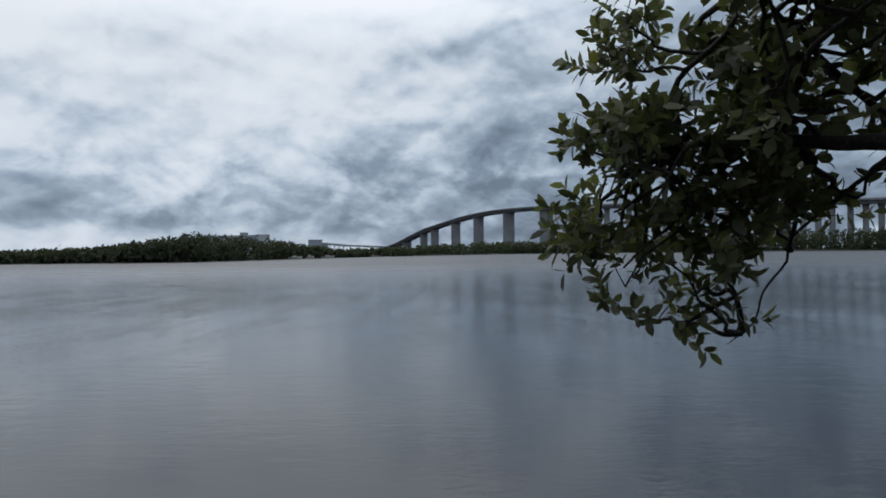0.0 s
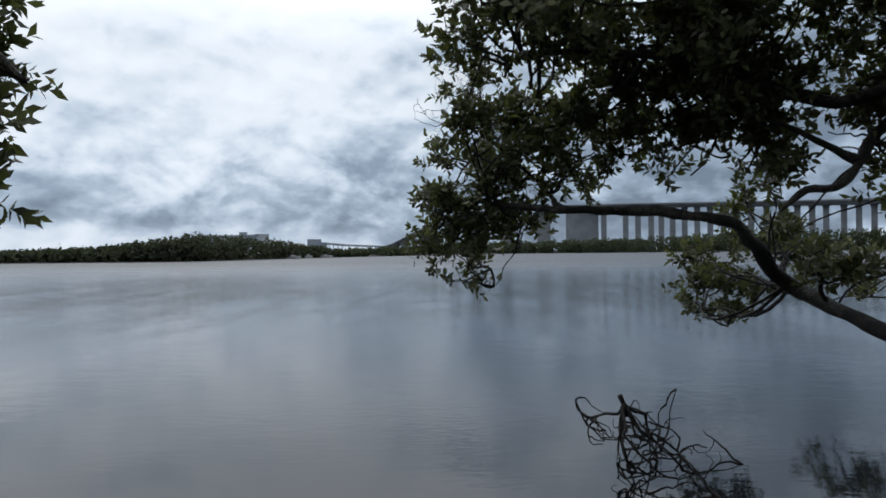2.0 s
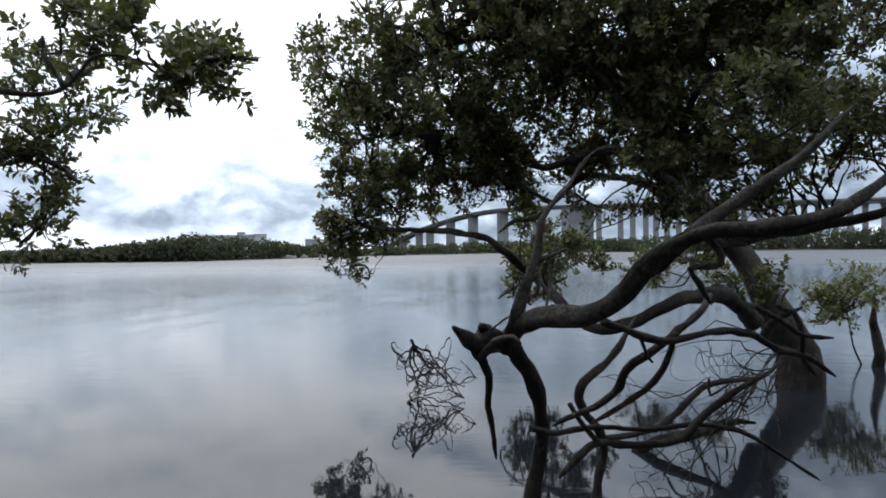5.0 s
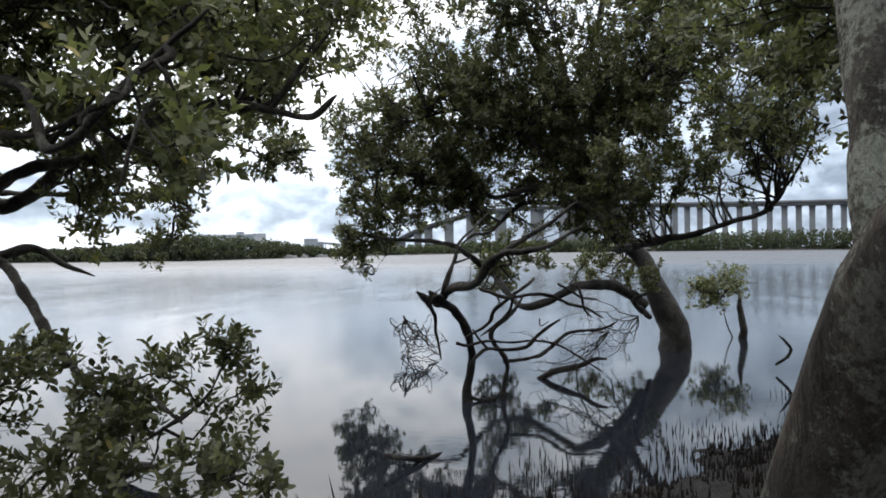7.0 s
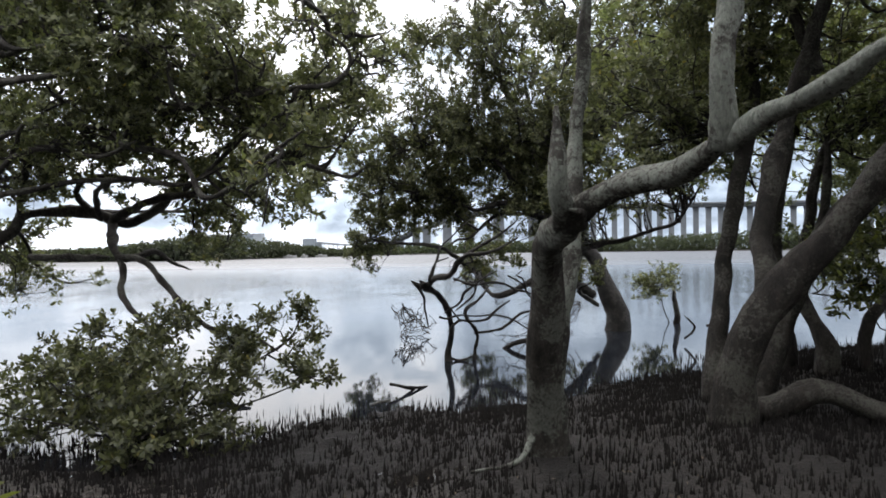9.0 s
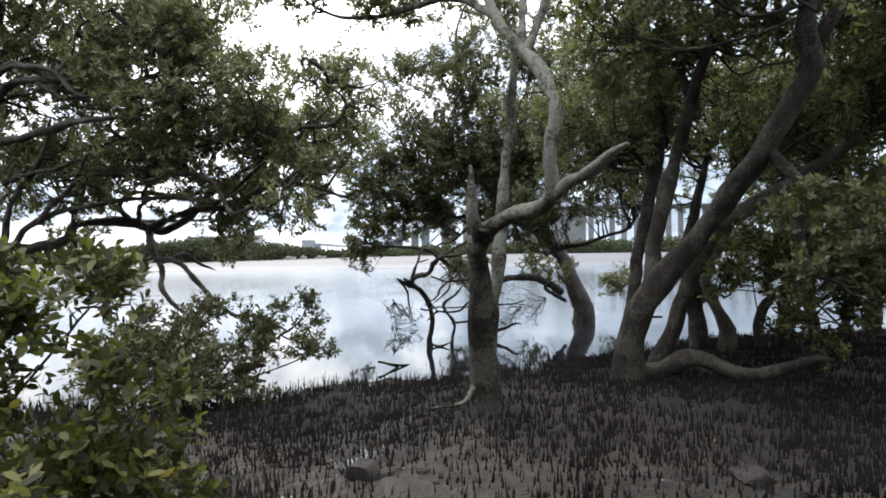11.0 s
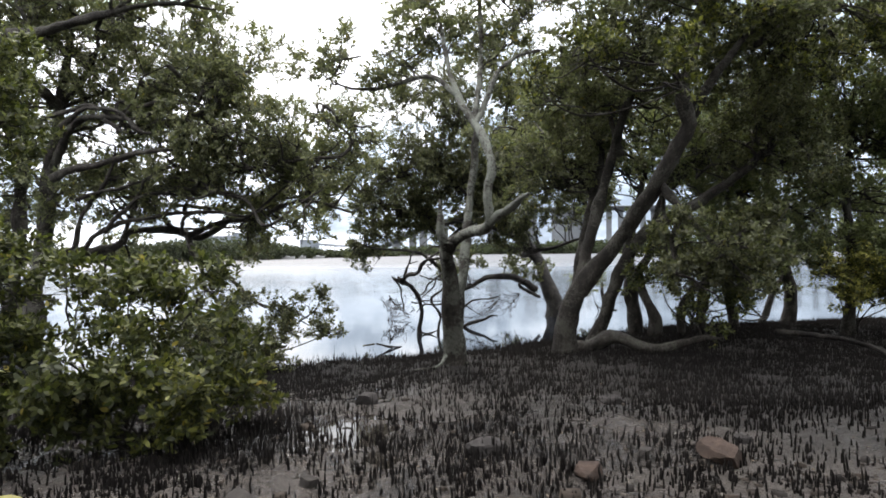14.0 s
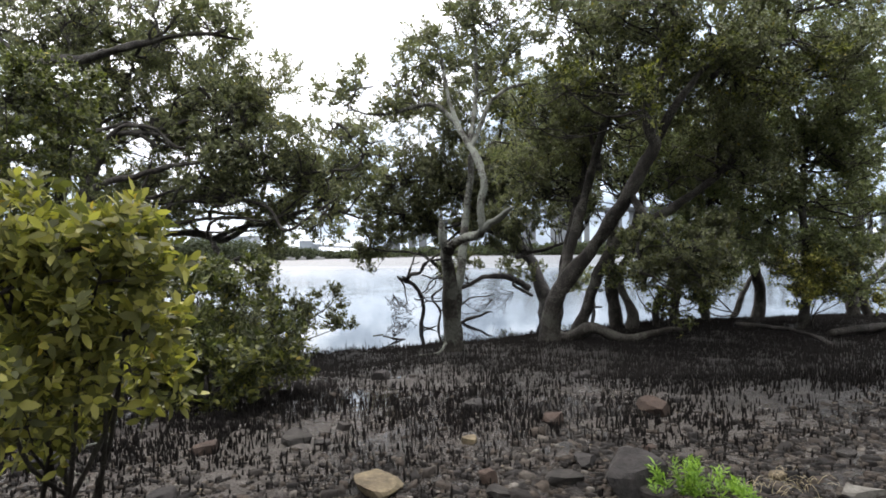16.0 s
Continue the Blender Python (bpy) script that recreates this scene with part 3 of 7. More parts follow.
def wet_film():
    """A skin of standing water in the hollows of the mud."""
    xs, ys = np.arange(-5.5, 2.4, 0.15), np.arange(5.6, 14.0, 0.15)
    gx, gy = np.meshgrid(xs, ys)
    gz = beach(gx, gy) - 0.03 + 0.03 * np.exp(-((gx + 1.15) / 0.85) ** 2 - ((gy - 9.3) / 1.5) ** 2) - 0.06 * np.clip((gx + 0.6) / 0.7, 0, 1) - 0.05 * np.clip((6.8 - gy) / 0.8, 0, 1)
    n = len(xs)
    i = (np.arange(len(ys) - 1)[:, None] * n + np.arange(n - 1)[None]).ravel()
    ob = mesh_ob("puddle", np.stack([gx, gy, gz], -1).reshape(-1, 3), 4, np.stack([i, i + 1, i + n + 1, i + n], -1), PUDDLE, smooth=True)
    tagged(ob, "shallow puddles of clear water lying on the mud", "puddle", kind="structure")


wet_film()


# ---------------------------------------------------------------- far bank: woodland, bridge, sheds
def woodland(name, label, x0, x1, offset, depth, xs, hs, n, seed, mat, size):
    """A belt of far trees along the bank, one mass of leaf clumps; hs: tree heights at xs."""
    rng = np.random.default_rng(seed)
    verts = []
    for _ in range(n):
        x = rng.uniform(x0, x1)
        y = np.interp(x, FAR_X, FAR_Y) + offset + rng.uniform(0, depth)
        h = np.interp(x, xs, hs) * rng.uniform(0.72, 1.08)
        r = h * rng.uniform(0.4, 0.65)
        k = 17
        p = in_ball(rng, k, 0.7) * (r, r, h * 0.5) + (x, y, h * 0.46)
        p[:, 2] = np.maximum(p[:, 2], 0.15)
        d = unit(p - (x, y, h * 0.3)) + rng.normal(0, 0.5, (k, 3))
        verts.append(leaf_cloud(rng, p, d, 4, size, size * 0.7, size * 0.6, 4))
    v = np.vstack(verts)
    return tagged(mesh_ob(name, v, 4, np.arange(len(v)), mat), label, "woodland", kind="stuff")


woodland("mangrove_belt", "dense low green mangrove woodland along the far bank", -135, -38, 2, 10, [-135, -104, -92, -84, -76, -69, -60, -56, -50, -45, -38], [2.7, 3.2, 3.7, 4.5, 6.4, 7.2, 6.6, 5.3, 3.7, 2.6, 2.5], 760, 11, FAR_LEAF, 0.8)
woodland("mangrove_belt", "dark green trees along the river bank below the bridge", -48, 460, 3, 24, [-48, -27, 0, 35, 120, 200, 460], [2.6, 3.4, 6, 7.5, 9.5, 13, 14], 1000, 12, FAR_LEAF_DARK, 1.35)
woodland("mangrove_belt", "low distant scrub beyond the point", -520, -125, 4, 24, [-520, -125], [4, 2.6], 260, 13, FAR_LEAF, 1.2)


def added_woods():
    """Unseen woods added behind the beach and at both ends, to hold back sky light."""
    rng = np.random.default_rng(17)
    verts = []
    for i in range(150):
        u = rng.uniform(0, 1)
        if u < 0.5:
            x, y = rng.uniform(-26, 30), rng.uniform(-13, -7)
        elif u < 0.75:
            x, y = rng.uniform(-24, -13), rng.uniform(-8, 12)
        else:
            x, y = rng.uniform(17, 30), rng.uniform(-8, 19)
        h = rng.uniform(2.6, 4.2) if u < 0.5 else rng.uniform(5, 8)
        p = in_ball(rng, 36, 0.6) * (2.0, 2.0, h * 0.5) + (x, y, h * 0.5 + 0.8)
        verts.append(leaf_cloud(rng, p, rng.normal(0, 1, (36, 3)), 5, 0.7, 0.5, 0.4, 4))
    # added boughs, out of view, that shade the head of the beach from above
    for i in range(24):
        x, y = rng.uniform(-8, 8), rng.uniform(-4, 2.6)
        p = in_ball(rng, 60, 0.3) * (1.7, 1.7, 0.9) + (x, y, rng.uniform(6.8, 9.5))
        verts.append(leaf_cloud(rng, p, rng.normal(0, 1, (60, 3)), 4, 0.5, 0.36, 0.4, 4))
    # more unseen leaf masses, added overhead to darken the right bank
    for i in range(11):
        x, y = rng.uniform(2.2, 10.5), rng.uniform(2.5, 9.5)
        p = in_ball(rng, 40, 0.3) * (1.3, 1.3, 0.5) + (x, y, 3.4 + 0.58 * y + rng.uniform(0.8, 2.2) + max(0, 4 - y))
        verts.append(leaf_cloud(rng, p, rng.normal(0, 1, (40, 3)), 4, 0.5, 0.36, 0.4, 4))
    v = np.vstack(verts)
    tagged(mesh_ob("bank_woods", v, 4, np.arange(len(v)), FAR_LEAF_DARK), "unseen dark green woods and boughs added to shade the beach", "woodland", kind="stuff")


added_woods()


def box(bm, x0, y0, z0, x1, y1, z1):
    vs = [bm.verts.new(p) for p in ((x0, y0, z0), (x1, y0, z0), (x1, y1, z0), (x0, y1, z0), (x0, y0, z1), (x1, y0, z1), (x1, y1, z1), (x0, y1, z1))]
    for f in ((0, 1, 2, 3), (4, 5, 6, 7), (0, 1, 5, 4), (1, 2, 6, 5), (2, 3, 7, 6), (3, 0, 4, 7)):
        bm.faces.new([vs[i] for i in f])
    return vs


def bridge():
    """A long high road bridge: a deck on girders, wall piers over the channel and slim columns on the approach."""
    line = [(-113.044, 798, 2.148), (-71.93, 744.8, 7.819), (-50.382, 724.85, 15.931), (-29.941, 704.9, 24.841), (-10.647, 684.95, 30.743), (13.504, 665, 37.078), (35.712, 638.4, 40.525), (55.913, 611.8, 41.632),
            (79.341, 585.2, 41.647), (101.57, 565.25, 40.971), (126.06, 547.96, 40.089), (165.404, 518.7, 38.653), (209.794, 465.5, 35.136), (249.155, 422.94, 32.506), (266.749, 385.7, 30.625),
            (283.902, 319.2, 26.706)]
    p = spline([(*q, 0) for q in line], 9)[:, :3]
    tan = unit(np.gradient(p, axis=0) * (1, 1, 0))
    side = np.stack([tan[:, 1], -tan[:, 0], 0 * tan[:, 0]], -1)
    root = empty("road_bridge", label="long grey concrete road bridge on tall piers", category="bridge")

    def sweep(name, profile, mat):
        prof = np.array(profile)
        n, k = len(p), len(prof)
        v = (p[:, None] + side[:, None] * prof[None, :, :1] + UP * prof[None, :, 1:2]).reshape(-1, 3)
        j = np.arange(k)
        q = np.stack([j, (j + 1) % k, (j + 1) % k + k, j + k], -1)
        f = ((np.arange(n - 1) * k)[:, None, None] + q[None]).reshape(-1, 4)
        return mesh_ob(name, v, 4, f, mat, root)

    sweep("deck", [(-6.5, 0), (6.5, 0), (6.5, -0.5), (-6.5, -0.5)], CONCRETE)
    for a in (-4.2, 0.0, 4.2):
        sweep("girder", [(a - 0.55, -0.5), (a + 0.55, -0.5), (a + 0.45, -2.6), (a - 0.45, -2.6)], CONCRETE)
    for a in (-6.4, 6.4):
        sweep("parapet", [(a - 0.15, 0), (a + 0.15, 0), (a + 0.12, 1.0), (a - 0.12, 1.0)], CONCRETE)

    def pier(at, width, deep):
        i = int(np.argmin(np.linalg.norm(p[:, :2] - np.array(at[:2]), axis=1)))
        top = p[i, 2] - 2.6
        bm = bmesh.new()
        m = Matrix.Translation((p[i, 0], p[i, 1], 0)) @ Matrix.Rotation(math.atan2(-at[0], at[1]) if deep else 0, 4, "Z")
        box(bm, -width / 2, -deep / 2, -0.5, width / 2, deep / 2, top - 1.3)
        bmesh.ops.transform(bm, matrix=m, verts=bm.verts)
        column = part("pier", bm, CONCRETE, root)
        bm = bmesh.new()
        box(bm, -width / 2 - 0.35, -deep / 2 - 0.35, top - 1.3, width / 2 + 0.35, deep / 2 + 0.35, top)
        bmesh.ops.transform(bm, matrix=m, verts=bm.verts)
        part("pier_cap", bm, CONCRETE, column)

    for x, w, dep in ((738, 16, 535), (764, 13, 523), (793, 14, 511), (823, 16, 499), (866, 18, 478), (917, 20, 453), (984, 23, 429)):
        pier(bridge_at(x, dep), w / 1079 * dep * 1.33, 4.0)
    pier(bridge_at(1053, 411), 55 / 1079 * 411 * 1.33, 5.0)
    for k in range(26):
        x = 1092 + k * 23.5
        dep = 402 - (x - 1092) * 0.245
        pier(bridge_at(x, dep), 9.5 / 1079 * dep * 1.33, 2.2)


def bridge_at(x, dep):
    return ((-4.013, 21.007, 2.007)[0] + (x - 784 - 7.2) / 1079 * dep * 1.33, (-4.013, 21.007, 2.007)[1] + dep * 1.33)


bridge()


def shed(name, label, x0, x1, y, dy, z0, z1, wall, roof, pitch=0.12):
    root = empty(name, (0, 0, 0), label=label, category="building")
    bm = bmesh.new()
    box(bm, x0, y, z0, x1, y + dy, z1)
    part("wall", bm, wall, root)
    bm = bmesh.new()
    rise = dy * pitch
    a = [bm.verts.new(q) for q in ((x0 - 1, y - 1, z1), (x1 + 1, y - 1, z1), (x1 + 1, y + dy / 2, z1 + rise), (x0 - 1, y + dy / 2, z1 + rise),
                                   (x0 - 1, y + dy + 1, z1), (x1 + 1, y + dy + 1, z1))]
    for f in ((0, 1, 2, 3), (3, 2, 5, 4), (0, 3, 4), (1, 5, 2)):
        bm.faces.new([a[i] for i in f])
    part("roof", bm, roof, root)
    return root


def industry():
    a, b = (-404.251, 997.5, 31.602), (-323.765, 997.5, 19.759)
    s = shed("storage_shed", "long grey metal storage shed on the far bank", a[0], b[0], a[1], 60, 2, a[2] - 1.5, STEEL_SHED, DARK_ROOF, 0.05)
    c, d = (-339.172, 997.5, 36.405), (-330.983, 997.5, 30.824)
    bm = bmesh.new()
    box(bm, c[0], c[1] + 8, a[2] - 2, d[0], c[1] + 24, c[2])
    part("head_house", bm, STEEL_SHED, s)
    e, f = (-305.093, 990.85, 32.198), (-290.629, 990.85, 22.95)
    t = shed("transfer_tower", "pale metal transfer tower beside the long shed", e[0], f[0], e[1], 14, 2, e[2], PALE_SHED, STEEL_SHED, 0.04)
    conveyor("conveyor", "raised conveyor gallery joining the shed to the tower", (-322.806, 994.84, 28.843), (-303.692, 992.18, 31.309), 1.6)
    g, h = (-223.616, 984.2, 23.022), (-204.893, 984.2, -1.563)
    t = shed("silo_tower", "tall square grey tower on the far bank", g[0], h[0], g[1], 18, 1, g[2], STEEL_SHED, DARK_ROOF, 0.02)
    bm = bmesh.new()
    i = (-194.757, 984.2, 18.199)
    box(bm, h[0], g[1] + 2, 1, i[0], g[1] + 15, i[2])
    part("annex", bm, STEEL_SHED, t)
    conveyor("conveyor", "long sloping conveyor running down from the tower", (-199.984, 984.2, 16.685), (-164.548, 986.86, 13.203), 1.7)
    conveyor("conveyor", "long sloping conveyor running down from the tower", (-164.548, 986.86, 13.203), (-95.018, 990.85, 9.795), 1.5)


def conveyor(name, label, a, b, size):
    root = empty(name, (0, 0, 0), label=label, category="conveyor")
    a, b = Vector(a), Vector(b)
    bm = bmesh.new()
    ln = (b - a).length
    box(bm, 0, -1.5, -size, ln, 1.5, size)
    x = (b - a).normalized()
    y = Vector((0, 0, 1)).cross(x).normalized()
    m = Matrix((x, y, x.cross(y))).transposed().to_4x4()
    bmesh.ops.transform(bm, matrix=Matrix.Translation(a) @ m, verts=bm.verts)
    part("gallery", bm, STEEL_SHED, root)
    for k in range(5):
        q = a.lerp(b, (k + 0.5) / 5)
        bm = bmesh.new()
        box(bm, q.x - 0.6, q.y - 0.6, 0.5, q.x + 0.6, q.y + 0.6, q.z - size)
        part("trestle", bm, STEEL_SHED, root)


industry()


def boat(at, length, tall):
    x, y = at[0], at[1]
    root = empty("moored_boat", (x, y, 0), label="small white boat moored off the far bank", category="boat", group="boats by the far bank")
    bm = bmesh.new()
    n = 9
    rows = []
    for i in range(n):
        t = i / (n - 1)
        w = 0.19 * length * (1 - max(0, (t - 0.45) / 0.55) ** 2.0) + 0.02
        s = (t - 0.5) * length
        rows.append([bm.verts.new((s, q * w, zz)) for q, zz in ((-1, 0.85 + 0.35 * t), (-0.75, 0.0), (0.75, 0.0), (1, 0.85 + 0.35 * t))])
    for r, q in zip(rows, rows[1:]):
        for j in range(4):
            bm.faces.new((r[j], r[(j + 1) % 4], q[(j + 1) % 4], q[j]))
    bm.faces.new(rows[0])
    bm.faces.new(rows[-1])
    bmesh.ops.translate(bm, verts=bm.verts, vec=(0, 0, -0.15))
    part("hull", bm, WHITE_HULL, root)
    bm = bmesh.new()
    box(bm, -0.25 * length, -0.12 * length, 0.7, 0.08 * length, 0.12 * length, 0.7 + tall)
    bmesh.ops.bevel(bm, geom=bm.edges, offset=0.12, segments=1, affect="EDGES")
    part("cabin", bm, WHITE_HULL, root)


boat((-50.6, 228), 2.6, 0.7)
boat((-53.4, 219), 4.4, 0.5)
boat((-47.0, 241), 4.4, 0.5)


def pylon(at, h):
    root = empty("power_pylon", (at[0], at[1], 0), label="thin steel lattice power pylon on the horizon", category="pylon", group="power pylons")
    rng = np.random.default_rng(2)
    for sx in (-1, 1):
        v, s, f = limb_mesh([(sx * 3.2, 0, 0, 0.22), (sx * 1.2, 0, h * 0.6, 0.18), (sx * 0.3, 0, h, 0.15)], rng, 5, 0.0)
        mesh_ob("leg", v, s, f, STEEL_SHED, root)
    for z, w in ((0.66, 6), (0.8, 5), (0.92, 4)):
        v, s, f = limb_mesh([(-w, 0, h * z, 0.16), (w, 0, h * z, 0.16)], rng, 5, 0.0)
        mesh_ob("crossarm", v, s, f, STEEL_SHED, root)


pylon((-753.962, 1197, 10.668), 26.155)
pylon((-748.771, 1263.5, 10.648), 23.029)

# ---------------------------------------------------------------- trees on the bank and in the shallows
def leaning_tree():
    """The leaning tree in the shallows, whose wide crown hangs out over the river."""
    trunks = [[(3.974, 22.61, -0.136, 0.426), (4.092, 22.743, 0.416, 0.372), (3.856, 23.142, 1.111, 0.309), (3.563, 23.674, 1.992, 0.273), (2.972, 23.807, 2.764, 0.259), (2.302, 23.541, 3.774, 0.203), (1.955, 23.142, 5.086, 0.136), (1.646, 22.61, 6.391, 0.077)]]
    limbs = [
        # the low limb over the water, bending up again into the crown
        [(3.317, 22.61, 0.935, 0.153), (2.497, 21.679, 1.387, 0.122), (1.629, 20.748, 1.447, 0.095), (1.294, 20.748, 1.311, 0.089), (0.98, 20.85, 1.15, 0.084), (0.72, 21.1, 1.06, 0.08), (0.54, 21.42, 1.09, 0.077), (0.41, 21.95, 1.3, 0.076), (0.32, 22.65, 1.48, 0.074), (0.19, 22.95, 1.63, 0.072), (-0.08, 22.78, 1.83, 0.07), (-0.40, 22.52, 2.08, 0.066)],
        # the long limb reaching out to the hanging leaves
        [(-0.08, 22.78, 1.83, 0.068), (-0.40, 22.52, 2.08, 0.066), (-0.56, 22.44, 2.19, 0.062), (-0.85, 22.6, 2.27, 0.056), (-1.3, 22.85, 2.33, 0.05), (-1.964, 23.09, 2.364, 0.042), (-2.45, 23.55, 2.45, 0.033), (-2.85, 23.95, 2.55, 0.02)],
        [(3.043, 23.408, 2.105, 0.135), (3.037, 20.881, 2.245, 0.089), (3.616, 20.615, 2.36, 0.063), (4.162, 20.349, 2.553, 0.052), (4.581, 20.083, 2.719, 0.046), (4.874, 19.95, 3.158, 0.027)],
        [(2.55, 23.75, 2.85, 0.12), (2.05, 23.6, 3.1, 0.085), (1.4, 22.95, 3.11, 0.066), (0.83, 22.475, 3.066, 0.062), (0.501, 22.300, 2.818, 0.056), (0.331, 22.138, 2.658, 0.052), (0.035, 22.000, 2.440, 0.044), (-0.210, 21.950, 2.423, 0.034), (-0.454, 21.900, 2.252, 0.02)],
        [(0.331, 22.138, 2.658, 0.046), (0.074, 22.200, 2.820, 0.034), (-0.142, 22.350, 2.999, 0.026), (-0.599, 23.009, 3.476, 0.016)],
        [(2.655, 23.275, 2.784, 0.123), (1.147, 21.812, 3.319, 0.082), (0.222, 22.344, 3.205, 0.066), (-0.784, 22.61, 3.638, 0.046), (-1.847, 22.61, 3.727, 0.03), (-2.439, 22.477, 3.632, 0.019)],
        [(2.517, 23.142, 2.976, 0.121), (1.261, 21.546, 3.732, 0.073), (0.512, 21.679, 4.583, 0.047), (-0.548, 21.812, 4.85, 0.031), (-1.655, 21.945, 4.636, 0.017)],
        [(2.38, 23.009, 3.121, 0.104), (1.865, 21.147, 3.814, 0.062), (2.42, 21.014, 4.444, 0.043), (2.83, 20.881, 4.989, 0.024)],
        [(1.975, 23.142, 4.715, 0.111), (0.919, 21.679, 6.305, 0.071), (0.267, 21.546, 8.004, 0.049), (0.496, 21.546, 9.09, 0.033)],
        [(1.954, 23.142, 5.024, 0.111), (2.239, 21.679, 6.51, 0.071), (2.478, 21.679, 8.267, 0.044)],
        [(2.05, 23.275, 4.491, 0.112), (2.866, 21.28, 5.292, 0.074), (3.993, 21.147, 6.712, 0.047), (4.876, 21.014, 7.27, 0.031)],
        # a loop of thin wood below the crown
        [(-2.25, 23.36, 2.4, 0.017), (-2.2, 23.8, 2.25, 0.012), (-2.207, 24.206, 2.064, 0.008), (-2.237, 24.206, 1.939, 0.0075), (-2.364, 24.206, 1.78, 0.007), (-2.411, 24.206, 1.626, 0.006), (-2.555, 24.206, 1.507, 0.005)],
        [(-1.85, 23.04, 2.36, 0.04), (-1.92, 23.3, 2.42, 0.034), (-1.9, 23.6, 2.52, 0.03), (-1.948, 23.94, 2.676, 0.022), (-2.273, 23.94, 2.98, 0.016), (-2.721, 23.807, 3.337, 0.011)],
        [(3.459, 22.61, 0.678, 0.073), (2.534, 20.615, 1.176, 0.055), (2.717, 20.349, 1.366, 0.036)],
    ]
    clumps = [
        (-2.457, 22.61, 3.582, 0.608, 0.931, 0.532), (-2.48, 21.945, 4.366, 0.541, 0.931, 0.559),
        (-1.512, 21.812, 4.657, 0.686, 1.064, 0.549), (-1.388, 22.477, 3.918, 0.748, 1.064, 0.598), (-1.22, 23.142, 3.081, 0.627, 0.732, 0.384), (-0.241, 21.812, 4.675, 0.72, 1.064, 0.652), (-0.193, 22.477, 3.754, 0.673, 1.064, 0.598),
        (0.074, 23.009, 3.189, 0.518, 0.599, 0.438), (0.894, 21.945, 4.603, 0.663, 1.064, 0.908), (1.035, 22.344, 3.6, 0.662, 0.798, 0.404), (1.724, 21.679, 4.635, 0.606, 1.064, 0.741), (1.843, 21.679, 3.387, 0.606, 0.931, 0.64),
        (2.497, 21.147, 4.524, 0.624, 1.064, 0.718), (2.467, 21.014, 3.373, 0.551, 0.931, 0.52), (2.955, 20.482, 4.069, 0.506, 1.064, 0.506), (2.821, 20.349, 3.09, 0.413, 0.798, 0.495),
        (0.673, 25.536, 1.387, 0.516, 0.399, 0.546), (3.276, 26.866, 1.309, 0.693, 0.465, 0.589), (0.857, 25.137, 2.083, 0.696, 0.465, 0.348), (4.194, 26.6, 1.606, 0.452, 0.399, 0.282), (1.898, 22.078, 2.399, 0.391, 0.465, 0.32),
        (3.664, 22.344, 1.403, 0.312, 0.333, 0.294), (2.522, 23.009, 1.806, 0.199, 0.266, 0.279),
        (-1.642, 22.078, 5.679, 1.021, 0.931, 0.794), (-2.107, 22.61, 4.357, 1.006, 0.798, 0.888), (0.042, 21.812, 5.584, 1.11, 0.931, 0.999), (1.868, 21.546, 5.486, 0.977, 0.931, 0.977), (3.289, 21.28, 5.181, 0.954, 0.931, 0.954), (0.18, 22.344, 4.17, 1.043, 0.798, 0.753), (-1.492, 21.679, 6.881, 0.878, 0.931, 0.768), (5.113, 20.615, 6.281, 0.849, 0.931, 0.799),
        (1.496, 21.28, 5.08, 0.986, 0.798, 1.085), (2.944, 21.014, 5.327, 1.071, 0.798, 1.168), (1.102, 21.546, 3.718, 0.998, 0.665, 0.899), (0.119, 21.546, 5.626, 0.998, 0.798, 0.998),
        (-0.676, 22.876, 4.632, 0.863, 0.665, 0.706), (0.847, 23.009, 4.535, 0.797, 0.665, 0.837), (1.993, 22.61, 4.136, 0.798, 0.665, 0.76), (3.017, 22.078, 4.054, 0.711, 0.665, 0.782), (-2.069, 22.61, 4.263, 0.684, 0.665, 0.684),
        (2.05, 19.551, 3.162, 0.476, 0.665, 0.643, 1.2), (2.274, 21.546, 3.026, 0.562, 0.532, 0.364, 1.1), (0.712, 22.344, 3.351, 0.652, 0.532, 0.534), (1.293, 21.546, 3.352, 0.488, 0.599, 0.597), (0.515, 22.078, 4.262, 0.71, 0.665, 0.568), (1.212, 21.28, 4.027, 0.544, 0.665, 0.42), (-0.634, 22.876, 4.126, 0.899, 0.465, 0.578), (3.403, 20.748, 5.187, 1.011, 0.665, 0.961, 1.2), (4.531, 20.216, 4.012, 0.866, 0.665, 0.866, 1), (2.408, 20.748, 6.666, 1.011, 0.665, 0.708, 1.2), (0.773, 20.216, 6.48, 1.198, 0.931, 1.438), (1.685, 20.748, 4.652, 1.123, 0.798, 1.123), (-0.422, 21.28, 5.293, 1.297, 0.798, 1.297), (3.057, 20.216, 6.938, 1.078, 0.798, 1.198),
        (3.292, 19.418, 5.297, 0.755, 0.798, 0.71), (4.389, 19.418, 4.218, 0.799, 0.665, 0.888), (4.473, 18.088, 5.027, 0.719, 0.798, 0.726),
        (0.152, 21.546, 7.462, 1.194, 1.197, 1.194), (2.292, 21.812, 8.227, 1.11, 1.197, 1.221), (1.06, 21.679, 9.163, 0.988, 1.064, 0.878), (4.057, 21.28, 7.403, 1.061, 1.197, 1.061), (4.866, 20.748, 4.969, 1.062, 0.931, 0.961),
        (4.464, 22.078, 3.683, 1.021, 0.665, 0.681), (0.42, 22.61, 1.85, 0.45, 0.35, 0.4, 0.7), (2.95, 22.4, 1.6, 0.5, 0.35, 0.28, 0.6),
    ]
